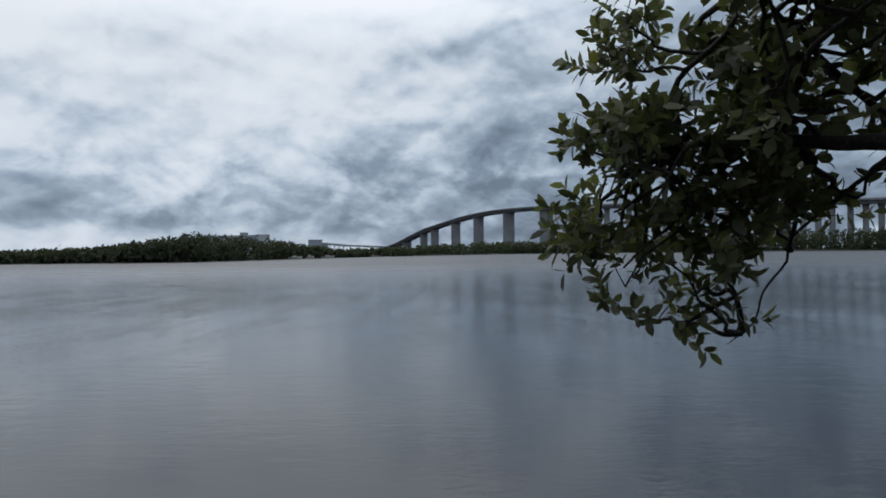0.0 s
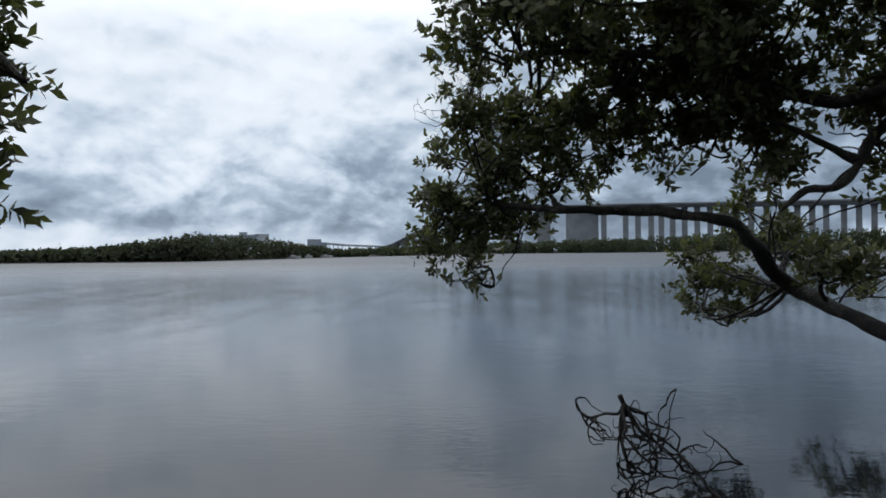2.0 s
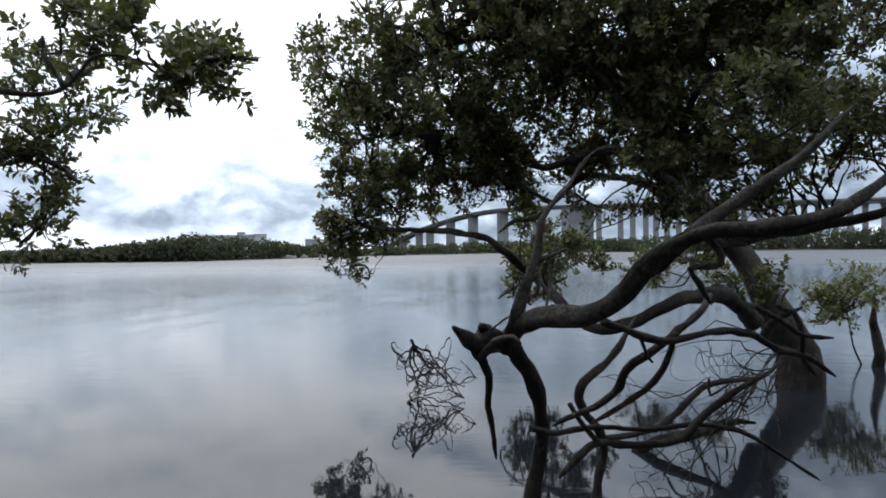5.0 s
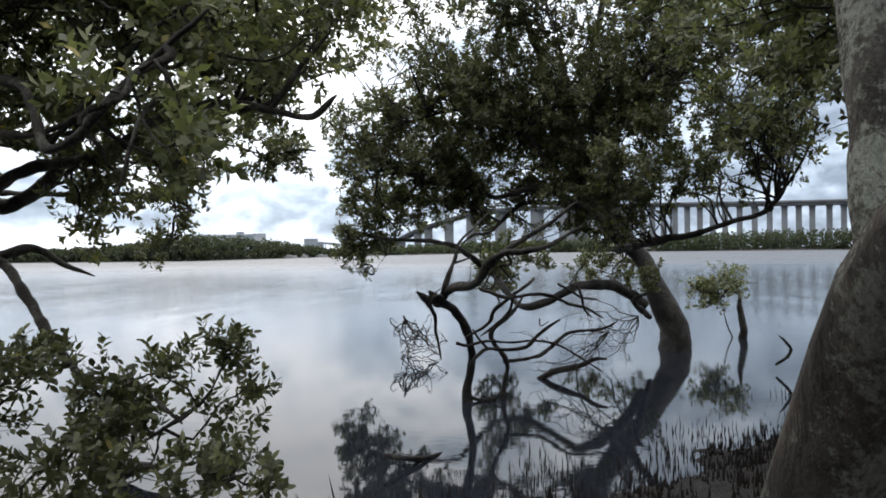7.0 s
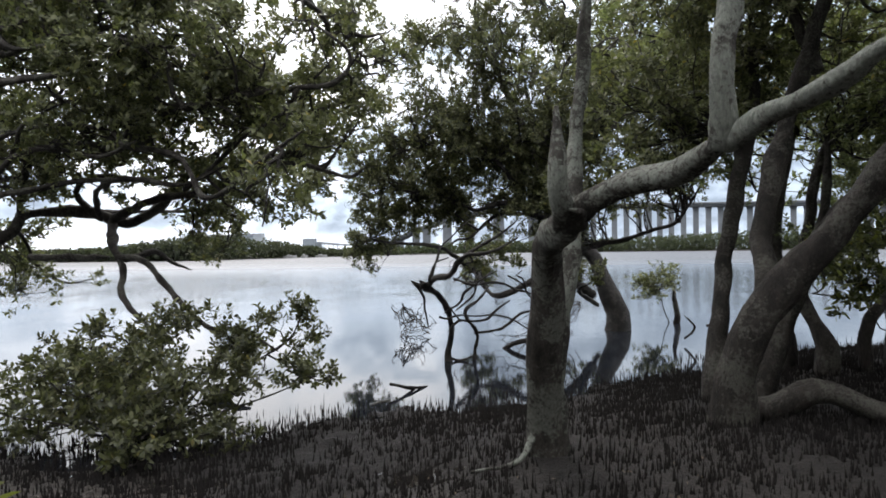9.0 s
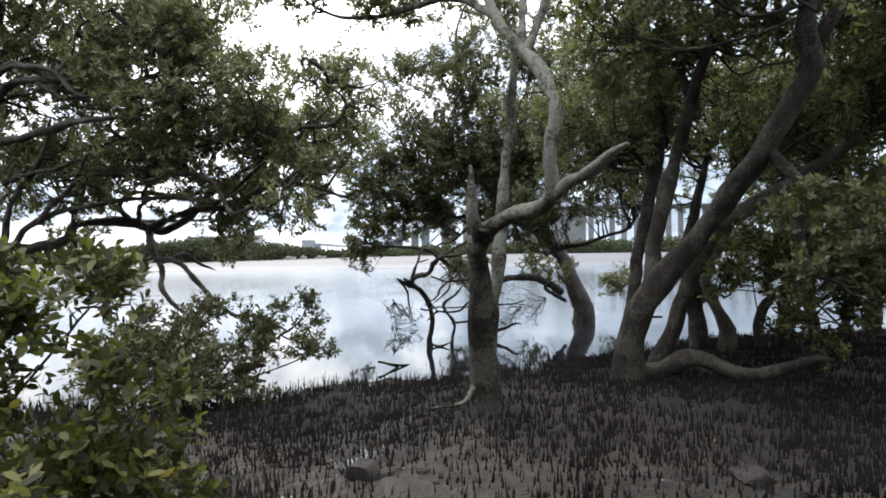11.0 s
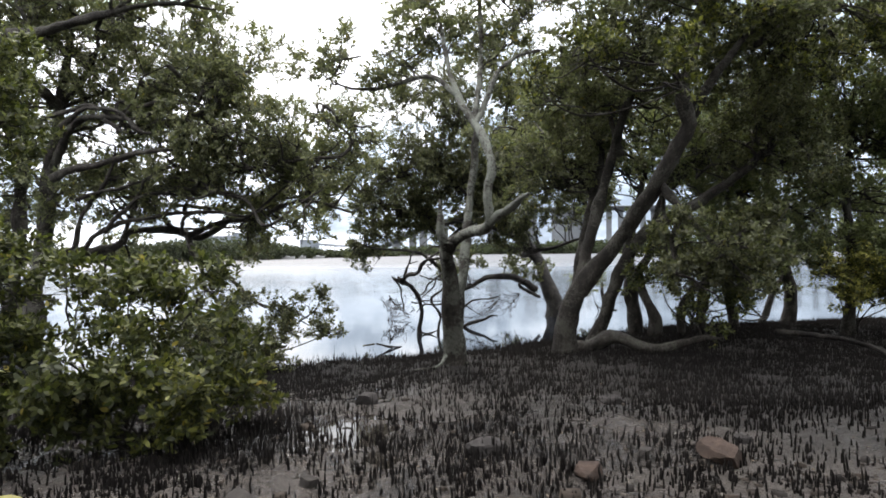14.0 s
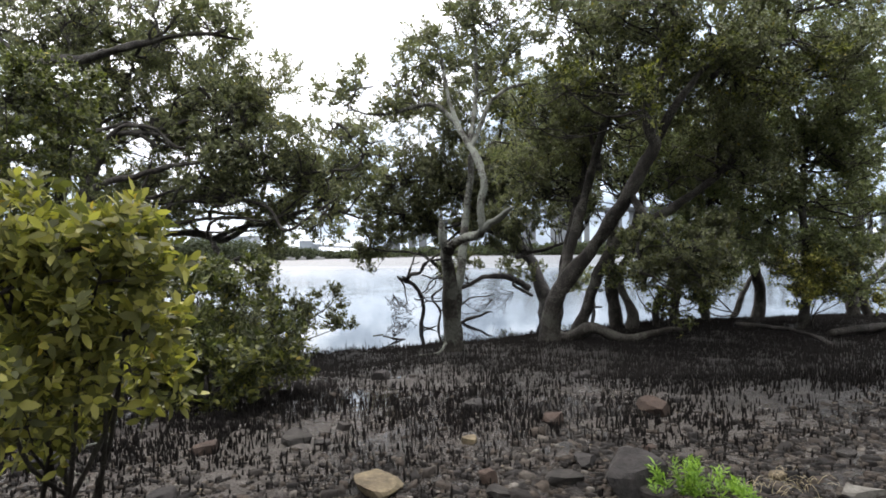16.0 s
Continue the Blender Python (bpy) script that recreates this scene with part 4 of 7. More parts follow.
    clumps += [(1.0, 22.3, 2.55, 0.4, 0.4, 0.28, 0.6), (1.7, 22.2, 2.5, 0.4, 0.4, 0.25, 0.6), (0.55, 22.5, 2.9, 0.3, 0.3, 0.25, 0.6), (2.35, 21.9, 2.4, 0.4, 0.4, 0.28, 0.6)]
    # the leaves about the upper trunk, on the shore side
    clumps += [(1.89, 21.30, 3.13, 0.42, 0.4, 0.34, 0.85), (2.39, 21.00, 2.89, 0.42, 0.4, 0.3, 0.85), (1.97, 21.20, 2.56, 0.3, 0.3, 0.2, 0.85), (2.99, 20.80, 3.22, 0.45, 0.4, 0.34, 0.85), (3.62, 20.60, 3.38, 0.42, 0.4, 0.3, 0.85), (4.28, 20.50, 3.48, 0.42, 0.4, 0.34, 0.85), (4.92, 20.40, 3.83, 0.45, 0.4, 0.4, 0.85), (5.22, 20.40, 4.38, 0.45, 0.4, 0.4, 0.85), (2.64, 21.00, 2.47, 0.26, 0.26, 0.16, 0.85), (4.57, 20.50, 3.03, 0.25, 0.25, 0.16, 0.85), (1.47, 21.30, 3.72, 0.45, 0.4, 0.35, 0.85)]
    outer = [
        (-3.034, 24.206, 2.232, 0.372, 0.399, 0.286), (-2.835, 24.073, 1.735, 0.35, 0.399, 0.266), (-1.373, 23.94, 2.953, 0.441, 0.399, 0.445), (-1.918, 23.94, 3.293, 0.371, 0.399, 0.408), (-2.856, 24.206, 2.946, 0.343, 0.399, 0.486, 0.55), (-2.569, 23.94, 3.477, 0.411, 0.399, 0.383, 0.5), (-3.22, 24.16, 2.35, 0.26, 0.28, 0.26), (-3.12, 24.12, 1.98, 0.24, 0.26, 0.24), (-2.275, 23.94, 2.789, 0.438, 0.399, 0.411),
        (-2.21, 24.339, 2.288, 0.351, 0.333, 0.292), (-1.88, 23.541, 3.419, 0.357, 0.465, 0.511), (-1.617, 23.674, 2.823, 0.392, 0.399, 0.314), (-1.457, 23.275, 4, 0.632, 0.532, 0.413),
        (-1.325, 23.142, 3.141, 0.474, 0.532, 0.45), (-0.493, 22.876, 3.183, 0.669, 0.532, 0.494), (-0.637, 22.61, 3.71, 0.764, 0.599, 0.382),
        (0.413, 25.137, 1.401, 0.461, 0.399, 0.51), (1.071, 24.738, 1.688, 0.622, 0.465, 0.466), (0.229, 23.408, 2.515, 0.319, 0.399, 0.249), (-0.599, 23.009, 2.826, 0.415, 0.465, 0.3, 1.4), (-1.223, 23.275, 3.244, 0.34, 0.465, 0.292, 1.4), (-0.069, 22.876, 2.819, 0.382, 0.465, 0.314, 1.4), (-0.279, 23.009, 3.933, 0.589, 0.465, 0.556, 1.4),
        (-2.94, 23.94, 2.05, 0.459, 0.465, 0.508), (-2.342, 23.94, 2.551, 0.574, 0.532, 0.486), (-2.657, 23.541, 2.871, 0.571, 0.599, 0.465),
    ]
    tree("leaning_mangrove_tree", "leaning mangrove standing in the shallows with a wide dark crown", trunks, limbs, clumps, 21,
         more=[(outer, LEAF_DEEP, "", {"corners": 6, "cover": 0.95, "spread": 1.06})],
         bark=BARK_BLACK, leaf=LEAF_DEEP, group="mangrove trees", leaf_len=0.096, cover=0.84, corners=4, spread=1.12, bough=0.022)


leaning_tree()


def bare_twigs(rng, at, to, n, spread, r):
    """Crooked bare twigs that wander from one foot through a rounded cluster about the given point."""
    a, b = np.array(at), np.array(to)
    lines, rad = [], []

    def wander(start, heading, length, r0):
        p, h, line = np.array(start), unit(np.array(heading)), []
        for _ in range(10):
            line.append(p)
            back = (b - p) / spread
            h = unit(h + rng.normal(0, 0.42, 3) + back * 0.24)
            p = p + h * length / 9
        lines.append(np.array(line))
        rad.append(np.linspace(r0, r0 * 0.35, 10))
        return line

    for _ in range(n):
        l = wander(a, b - a + rng.normal(0, spread * 0.6, 3), np.linalg.norm(b - a) + spread * rng.uniform(0.6, 1.4), r)
        for _ in range(4):
            i = rng.integers(2, 9)
            wander(l[i], rng.normal(0, 1, 3), spread * rng.uniform(0.6, 1.3), r * 0.5)
    return tubes(np.array(lines), np.array(rad), 5)


def dead_branch(name, label, at, to, n, spread, r, seed):
    v, f = bare_twigs(np.random.default_rng(seed), at, to, n, spread, r)
    tagged(mesh_ob(name, v, 4, f, BARK_BLACK), label, "branch", kind="stuff")


def snag(at, wide, tall, seed):
    """A dead branch end: a thick broken stem that splits downwards into a rounded lattice of crooked twigs."""
    rng = np.random.default_rng(seed)
    root = empty("dead_snag", at, label="dead leafless snag of crooked dark twigs standing in the water", category="branch")
    mid = np.array(at) + (wide * 0.3, 0, -tall * 0.55)
    reach = np.array((wide * 0.58, wide * 0.42, tall * 0.56))
    stems, twigs, rad = [], [], []

    def crook(p, h, length, r, keep_stem):
        p, h, line = np.array(p, float), unit(np.array(h, float)), []
        for _ in range(10):
            line.append(p)
            off = (p - mid) / reach
            far = np.linalg.norm(off)
            h = unit(h + rng.normal(0, 0.45, 3) - unit(off / reach) * 0.9 * max(0.0, far - 0.8))
            p = p + h * length / 9
        if keep_stem:
            stems.append([(*q, r * (1 - 0.08 * i)) for i, q in enumerate(line)])
        else:
            twigs.append(np.array(line))
            rad.append(np.linspace(r, r * 0.4, 10))
        return line

    for k in range(8):
        a = k * 0.79
        l = crook(at, (0.7 * math.cos(a) + 0.3, 0.6 * math.sin(a), -0.8), tall * rng.uniform(1.2, 1.7), 0.016, True)
        for _ in range(5):
            l2 = crook(l[rng.integers(2, 10)], rng.normal(0, 1, 3) - (0, 0, 0.4), tall * rng.uniform(0.4, 0.8), 0.0105, False)
            crook(l2[rng.integers(3, 9)], rng.normal(0, 1, 3), tall * rng.uniform(0.2, 0.4), 0.006, False)
    stems.insert(0, [(at[0] - 0.03, at[1], at[2] + 0.07, 0.024), (*at, 0.02), (at[0] + 0.03, at[1], at[2] - 0.1, 0.016)])
    inv = Matrix.Translation(at).inverted()
    for pts in stems:
        v, s, f = limb_mesh(pts, rng, 7)
        ob = mesh_ob("stem", v, s, f, BARK_BLACK, root, smooth=True)
        ob.matrix_parent_inverse = inv
    v, f = tubes(np.array(twigs), np.array(rad), 5)
    ob = tagged(mesh_ob("twigwork", v, 4, f, BARK_BLACK, root), kind="stuff")
    ob.matrix_parent_inverse = inv


snag((-1.616, 22.078, 0.74), 0.8, 0.78, 5)
dead_branch("fallen_branch", "bare fallen branches with fine twigs lying in the water", (1.749, 19.418, 0.801), (0.755, 19.152, 0.291), 9, 0.5, 0.009, 7)
dead_branch("fallen_branch", "bare fallen branches with fine twigs lying in the water", (2.477, 20.216, 0.956), (1.732, 19.95, 0.618), 10, 0.55, 0.009, 8)
dead_branch("undergrowth", "tangle of dead twigs under the young bush", (-3.779, 5.719, 0.3), (-3.438, 5.852, 0.41), 14, 0.5, 0.006, 26)
dead_branch("undergrowth", "tangle of dead twigs under the young bush", (-3.076, 7.448, 0.16), (-2.782, 7.581, 0.258), 12, 0.45, 0.006, 27)
dead_branch("bare_twigs", "leafless grey twigs at the edge of a crown", (-2.701, 23.741, 3.295), (-2.828, 23.741, 3.906), 15, 0.42, 0.0055, 6)
dead_branch("bare_twigs", "leafless grey twigs at the edge of a crown", (-2.828, 23.807, 3.339), (-3.255, 23.807, 3.477), 3, 0.2, 0.006, 16)


def crooked_tree():
    trunks = [[(-0.506, 18.354, -0.085, 0.077), (-0.524, 18.354, 0.12, 0.072), (-0.458, 18.354, 0.53, 0.067), (-0.519, 18.088, 1.019, 0.065), (-0.696, 17.822, 1.322, 0.068), (-0.925, 17.29, 1.505, 0.074), (-0.959, 16.891, 1.593, 0.071), (-0.99, 16.758, 1.644, 0.061)],
              [(0.015, 18.487, -0.117, 0.047), (-0.003, 18.487, 0.142, 0.047), (0.053, 18.487, 0.505, 0.042), (-0.193, 18.221, 0.951, 0.035), (0.082, 18.354, 1.19, 0.031), (0.323, 18.487, 1.488, 0.026)]]
    limbs = [
        # the thick limb that runs out over the water from the broken stump
        [(-0.833, 16.891, 1.576, 0.061), (-0.767, 16.692, 1.679, 0.069), (-0.655, 16.558, 1.714, 0.065), (-0.513, 16.425, 1.726, 0.064), (-0.453, 16.293, 1.798, 0.063), (-0.405, 16.16, 1.9, 0.063), (-0.314, 16.027, 2.016, 0.055), (-0.223, 15.96, 2.075, 0.044), (-0.123, 15.893, 2.09, 0.043), (-0.021, 15.827, 2.095, 0.04), (0.196, 15.827, 2.145, 0.033), (0.576, 15.96, 2.346, 0.023)],
        [(-0.252, 15.987, 2.064, 0.041), (-0.111, 16.027, 2.16, 0.042), (0.063, 16.093, 2.262, 0.036), (0.335, 16.226, 2.417, 0.026), (0.609, 16.359, 2.631, 0.015)],
        [(-0.214, 15.96, 2.08, 0.03), (-0.16, 15.96, 2.018, 0.023), (-0.157, 15.96, 1.964, 0.02), (-0.215, 15.96, 1.954, 0.02), (-0.263, 15.96, 1.948, 0.016), (-0.202, 16.027, 1.881, 0.018), (-0.128, 16.093, 1.8, 0.013)],
        # the upright stem
        [(-0.86, 16.891, 1.502, 0.053), (-0.824, 16.758, 1.656, 0.055), (-0.79, 16.758, 1.777, 0.048), (-0.746, 16.758, 1.902, 0.038), (-0.695, 16.825, 2.027, 0.033), (-0.668, 16.891, 2.159, 0.029), (-0.587, 17.024, 2.269, 0.026), (-0.44, 17.29, 2.393, 0.023), (-0.288, 17.689, 2.55, 0.018), (-0.05, 18.2, 2.75, 0.014), (0.3, 18.9, 2.9, 0.01)],
        [(-0.701, 16.825, 1.965, 0.021), (-0.617, 16.891, 1.99, 0.018), (-0.507, 17.024, 2.026, 0.011)],
        # the broken stump and its stub
        [(-0.782, 16.957, 1.489, 0.04), (-0.921, 16.825, 1.571, 0.059), (-1.019, 16.758, 1.548, 0.063), (-1.087, 16.692, 1.609, 0.054), (-1.135, 16.625, 1.658, 0.031)],
        [(-0.994, 16.758, 1.49, 0.038), (-0.935, 16.558, 1.598, 0.037), (-0.866, 16.492, 1.624, 0.039), (-0.833, 16.465, 1.597, 0.038)],
        [(-1.019, 16.758, 1.528, 0.038), (-0.937, 17.024, 1.341, 0.036), (-0.937, 17.157, 1.167, 0.029), (-0.899, 17.29, 0.95, 0.021), (-0.872, 17.423, 0.75, 0.016)],
        # the looping lower limbs
        [(-0.434, 16.558, 1.686, 0.035), (-0.304, 16.625, 1.635, 0.032), (-0.162, 16.625, 1.586, 0.032), (-0.023, 16.692, 1.573, 0.032), (0.148, 16.758, 1.601, 0.03), (0.403, 16.891, 1.578, 0.029), (0.647, 17.024, 1.462, 0.03), (0.863, 17.157, 1.407, 0.029), (1.118, 17.29, 1.259, 0.021)],
        [(0.217, 16.891, 1.78, 0.021), (0.104, 16.758, 1.702, 0.028), (-0.029, 16.692, 1.622, 0.032), (-0.153, 16.692, 1.521, 0.034), (-0.268, 16.758, 1.42, 0.035), (-0.313, 16.825, 1.282, 0.033), (-0.443, 16.891, 1.177, 0.032), (-0.531, 16.957, 1.123, 0.027), (-0.596, 17.024, 1.062, 0.014)],
        [(-0.059, 16.692, 1.566, 0.022), (-0.085, 16.758, 1.418, 0.028), (-0.181, 16.758, 1.313, 0.03), (-0.309, 16.825, 1.2, 0.026), (-0.417, 16.891, 1.113, 0.016)],
        [(-0.243, 16.625, 1.615, 0.017), (-0.211, 16.625, 1.52, 0.014), (-0.182, 16.625, 1.476, 0.01)],
        [(0.56, 17.157, 1.266, 0.023), (0.444, 17.157, 1.196, 0.029), (0.299, 17.157, 1.082, 0.032), (0.153, 17.157, 0.948, 0.035), (-0.077, 17.157, 0.911, 0.035), (-0.307, 17.157, 0.924, 0.037), (-0.437, 17.157, 0.845, 0.04), (-0.539, 17.157, 0.731, 0.04)],
        [(-0.489, 17.09, 1.169, 0.023), (-0.428, 17.09, 1.067, 0.024), (-0.312, 17.157, 0.924, 0.029)],
        [(0.513, 17.024, 1.706, 0.028), (0.649, 17.024, 1.627, 0.028), (0.818, 17.09, 1.532, 0.025), (1.022, 17.157, 1.506, 0.02)],
        [(0.767, 17.157, 1.782, 0.017), (0.666, 17.09, 1.697, 0.02), (0.764, 17.09, 1.66, 0.024), (0.81, 17.09, 1.532, 0.025), (0.848, 17.157, 1.392, 0.023), (0.966, 17.224, 1.275, 0.015)],
        [(0.316, 17.157, 1.283, 0.012), (0.323, 17.157, 1.188, 0.013), (0.43, 17.157, 1.253, 0.009)],
        [(-0.683, 17.29, 0.978, 0.036), (-0.533, 17.29, 0.946, 0.03), (-0.334, 17.157, 1.017, 0.026), (-0.047, 17.157, 0.999, 0.023), (0.274, 17.224, 1.004, 0.021), (0.576, 17.29, 0.935, 0.021), (0.9, 17.423, 0.732, 0.019), (1.179, 17.556, 0.549, 0.016)],
        # twigs between the stems
        [(-0.943, 16.758, 1.623, 0.009), (-0.87, 16.825, 1.667, 0.008), (-0.781, 16.891, 1.694, 0.007), (-0.644, 17.024, 1.682, 0.006)],
        [(-0.534, 17.556, 1.664, 0.01), (-0.482, 17.689, 1.79, 0.009), (-0.468, 17.822, 1.943, 0.007), (-0.344, 17.955, 1.985, 0.005)],
        [(-0.525, 18.354, 0.069, 0.041), (-0.269, 18.354, 0.015, 0.036), (-0.011, 18.354, 0.115, 0.031)],
        [(0.001, 18.487, 0.526, 0.047), (0.535, 18.62, 0.585, 0.042), (0.978, 18.753, 0.881, 0.037), (1.482, 18.886, 0.915, 0.032), (1.808, 19.152, 0.994, 0.022)],
        [(-1.424, 15.694, 0.148, 0.035), (-1.046, 15.96, 0.032, 0.036), (-0.727, 16.492, -0.049, 0.03), (-0.458, 17.024, -0.089, 0.023)],
        [(-1.346, 15.694, 0.131, 0.027), (-0.889, 16.093, -0.075, 0.024), (-0.313, 16.226, -0.173, 0.021)]]
    limbs = [[(x, y, z, r * k) for x, y, z, r in l] for l, k in zip(limbs, [0.8, 0.85, 0.85, 0.72, 0.8, 0.85, 0.7, 0.85] + [0.74] * len(limbs))]
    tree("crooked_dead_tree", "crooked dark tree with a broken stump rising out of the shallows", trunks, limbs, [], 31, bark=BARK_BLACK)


crooked_tree()


def elbow_tree():
    """The pale tree whose trunk bends over in an elbow and rises again."""
    trunks = [[(0.30, 11.97, 0.30, 0.28), (0.285, 11.92, 0.44, 0.21), (0.25, 11.80, 0.75, 0.162), (0.225, 11.62, 1.17, 0.146), (0.20, 11.42, 1.62, 0.14), (0.175, 11.2, 2.0, 0.136), (0.15, 10.93, 2.18, 0.122), (0.145, 10.6, 2.27, 0.104), (0.18, 10.4, 2.32, 0.09)]]
    limbs = [
        [(0.172, 11.1, 2.08, 0.125), (0.15, 10.9, 2.19, 0.122), (0.145, 10.6, 2.27, 0.112), (0.18, 10.35, 2.33, 0.104), (0.275, 10.2, 2.42, 0.098), (0.396, 10.07, 2.495, 0.092), (0.552, 9.86, 2.545, 0.087), (0.655, 9.67, 2.575, 0.086), (0.70, 9.45, 2.63, 0.088), (0.72, 9.30, 2.68, 0.085)],
        [(0.70, 9.36, 2.65, 0.07), (0.80, 9.14, 2.73, 0.06), (0.90, 8.93, 2.77, 0.056), (1.0, 8.73, 2.88, 0.052), (1.075, 8.60, 2.92, 0.05)],
        # the stem that rises from the joint to the fork
        [(0.70, 9.38, 2.62, 0.085), (0.675, 9.3, 2.82, 0.075), (0.655, 9.28, 3.0, 0.07), (0.70, 9.31, 3.25, 0.062), (0.705, 9.38, 3.48, 0.06), (0.63, 9.62, 3.75, 0.062), (0.547, 9.876, 3.987, 0.066), (0.42, 10.15, 4.25, 0.055), (0.25, 10.6, 4.8, 0.045), (0.15, 11.1, 5.45, 0.036), (0.076, 11.577, 6.165, 0.028)],
        # the dead stub on the elbow, with a callus ring at its foot
        [(0.16, 10.36, 2.31, 0.09), (0.10, 10.18, 2.40, 0.075), (0.065, 10.09, 2.52, 0.06), (0.06, 10.07, 2.75, 0.055), (0.05, 10.06, 2.98, 0.05)],
        [(0.25, 10.30, 2.29, 0.04), (0.225, 10.2, 2.34, 0.055), (0.19, 10.12, 2.37, 0.05), (0.13, 10.1, 2.38, 0.03)],
        # the slim stem close behind
        [(0.40, 12.0, 0.32, 0.13), (0.36, 11.85, 1.0, 0.105), (0.375, 11.62, 1.62, 0.095), (0.462, 11.6, 2.09, 0.09), (0.505, 11.75, 2.75, 0.082), (0.60, 11.9, 3.35, 0.075), (0.68, 11.97, 4.13, 0.062), (0.72, 12.0, 5.0, 0.045)],
        [(0.547, 9.876, 3.987, 0.05), (0.66, 10.0, 4.22, 0.042), (0.86, 10.1, 4.72, 0.038), (1.15, 10.2, 5.0, 0.034), (1.55, 10.25, 5.12, 0.02)],
        [(0.33, 10.35, 4.5, 0.048), (-0.033, 11.0, 4.949, 0.045), (-0.447, 11.172, 4.952, 0.041), (-0.863, 11.172, 4.83, 0.031), (-1.396, 11.305, 4.885, 0.021), (-1.813, 11.305, 5.098, 0.016)],
        [(0.52, 9.95, 4.05, 0.05), (0.66, 10.8, 4.75, 0.046), (0.75, 11.5, 5.55, 0.042), (0.755, 11.97, 6.583, 0.033), (0.657, 12.103, 7.307, 0.022)],
        [(0.2, 11.86, 0.66, 0.05), (0.12, 11.76, 0.5, 0.034), (0.04, 11.66, 0.40, 0.024), (-0.08, 11.56, 0.37, 0.02), (-0.232, 11.5, 0.365, 0.017), (-0.407, 11.46, 0.36, 0.011)],
    ]
    clumps = [
        (-0.341, 11.438, 6.291, 0.53, 0.665, 0.424), (-0.658, 11.305, 5.511, 0.629, 0.665, 0.471), (-1.366, 11.305, 5.384, 0.393, 0.465, 0.34), (-1.938, 11.305, 5.204, 0.335, 0.333, 0.262), (-0.976, 11.305, 5.04, 0.419, 0.266, 0.21),
        (0.307, 11.704, 6.816, 0.651, 0.665, 0.542), (1.449, 11.704, 6.81, 0.813, 0.798, 0.759), (1.48, 11.172, 5.823, 0.466, 0.532, 0.466), (0.342, 11.438, 5.489, 0.477, 0.399, 0.477), (1.086, 10.906, 5.335, 0.202, 0.266, 0.354),
    ]
    tree("elbow_trunk_tree", "pale mangrove tree with a trunk bent into an elbow", trunks, limbs, clumps, 41, bark=BARK, limb_bark=BARK_PALE, leaf=LEAF,
         group="mangrove trees", leaf_len=0.078, cover=0.8, bough=0.016)


elbow_tree()


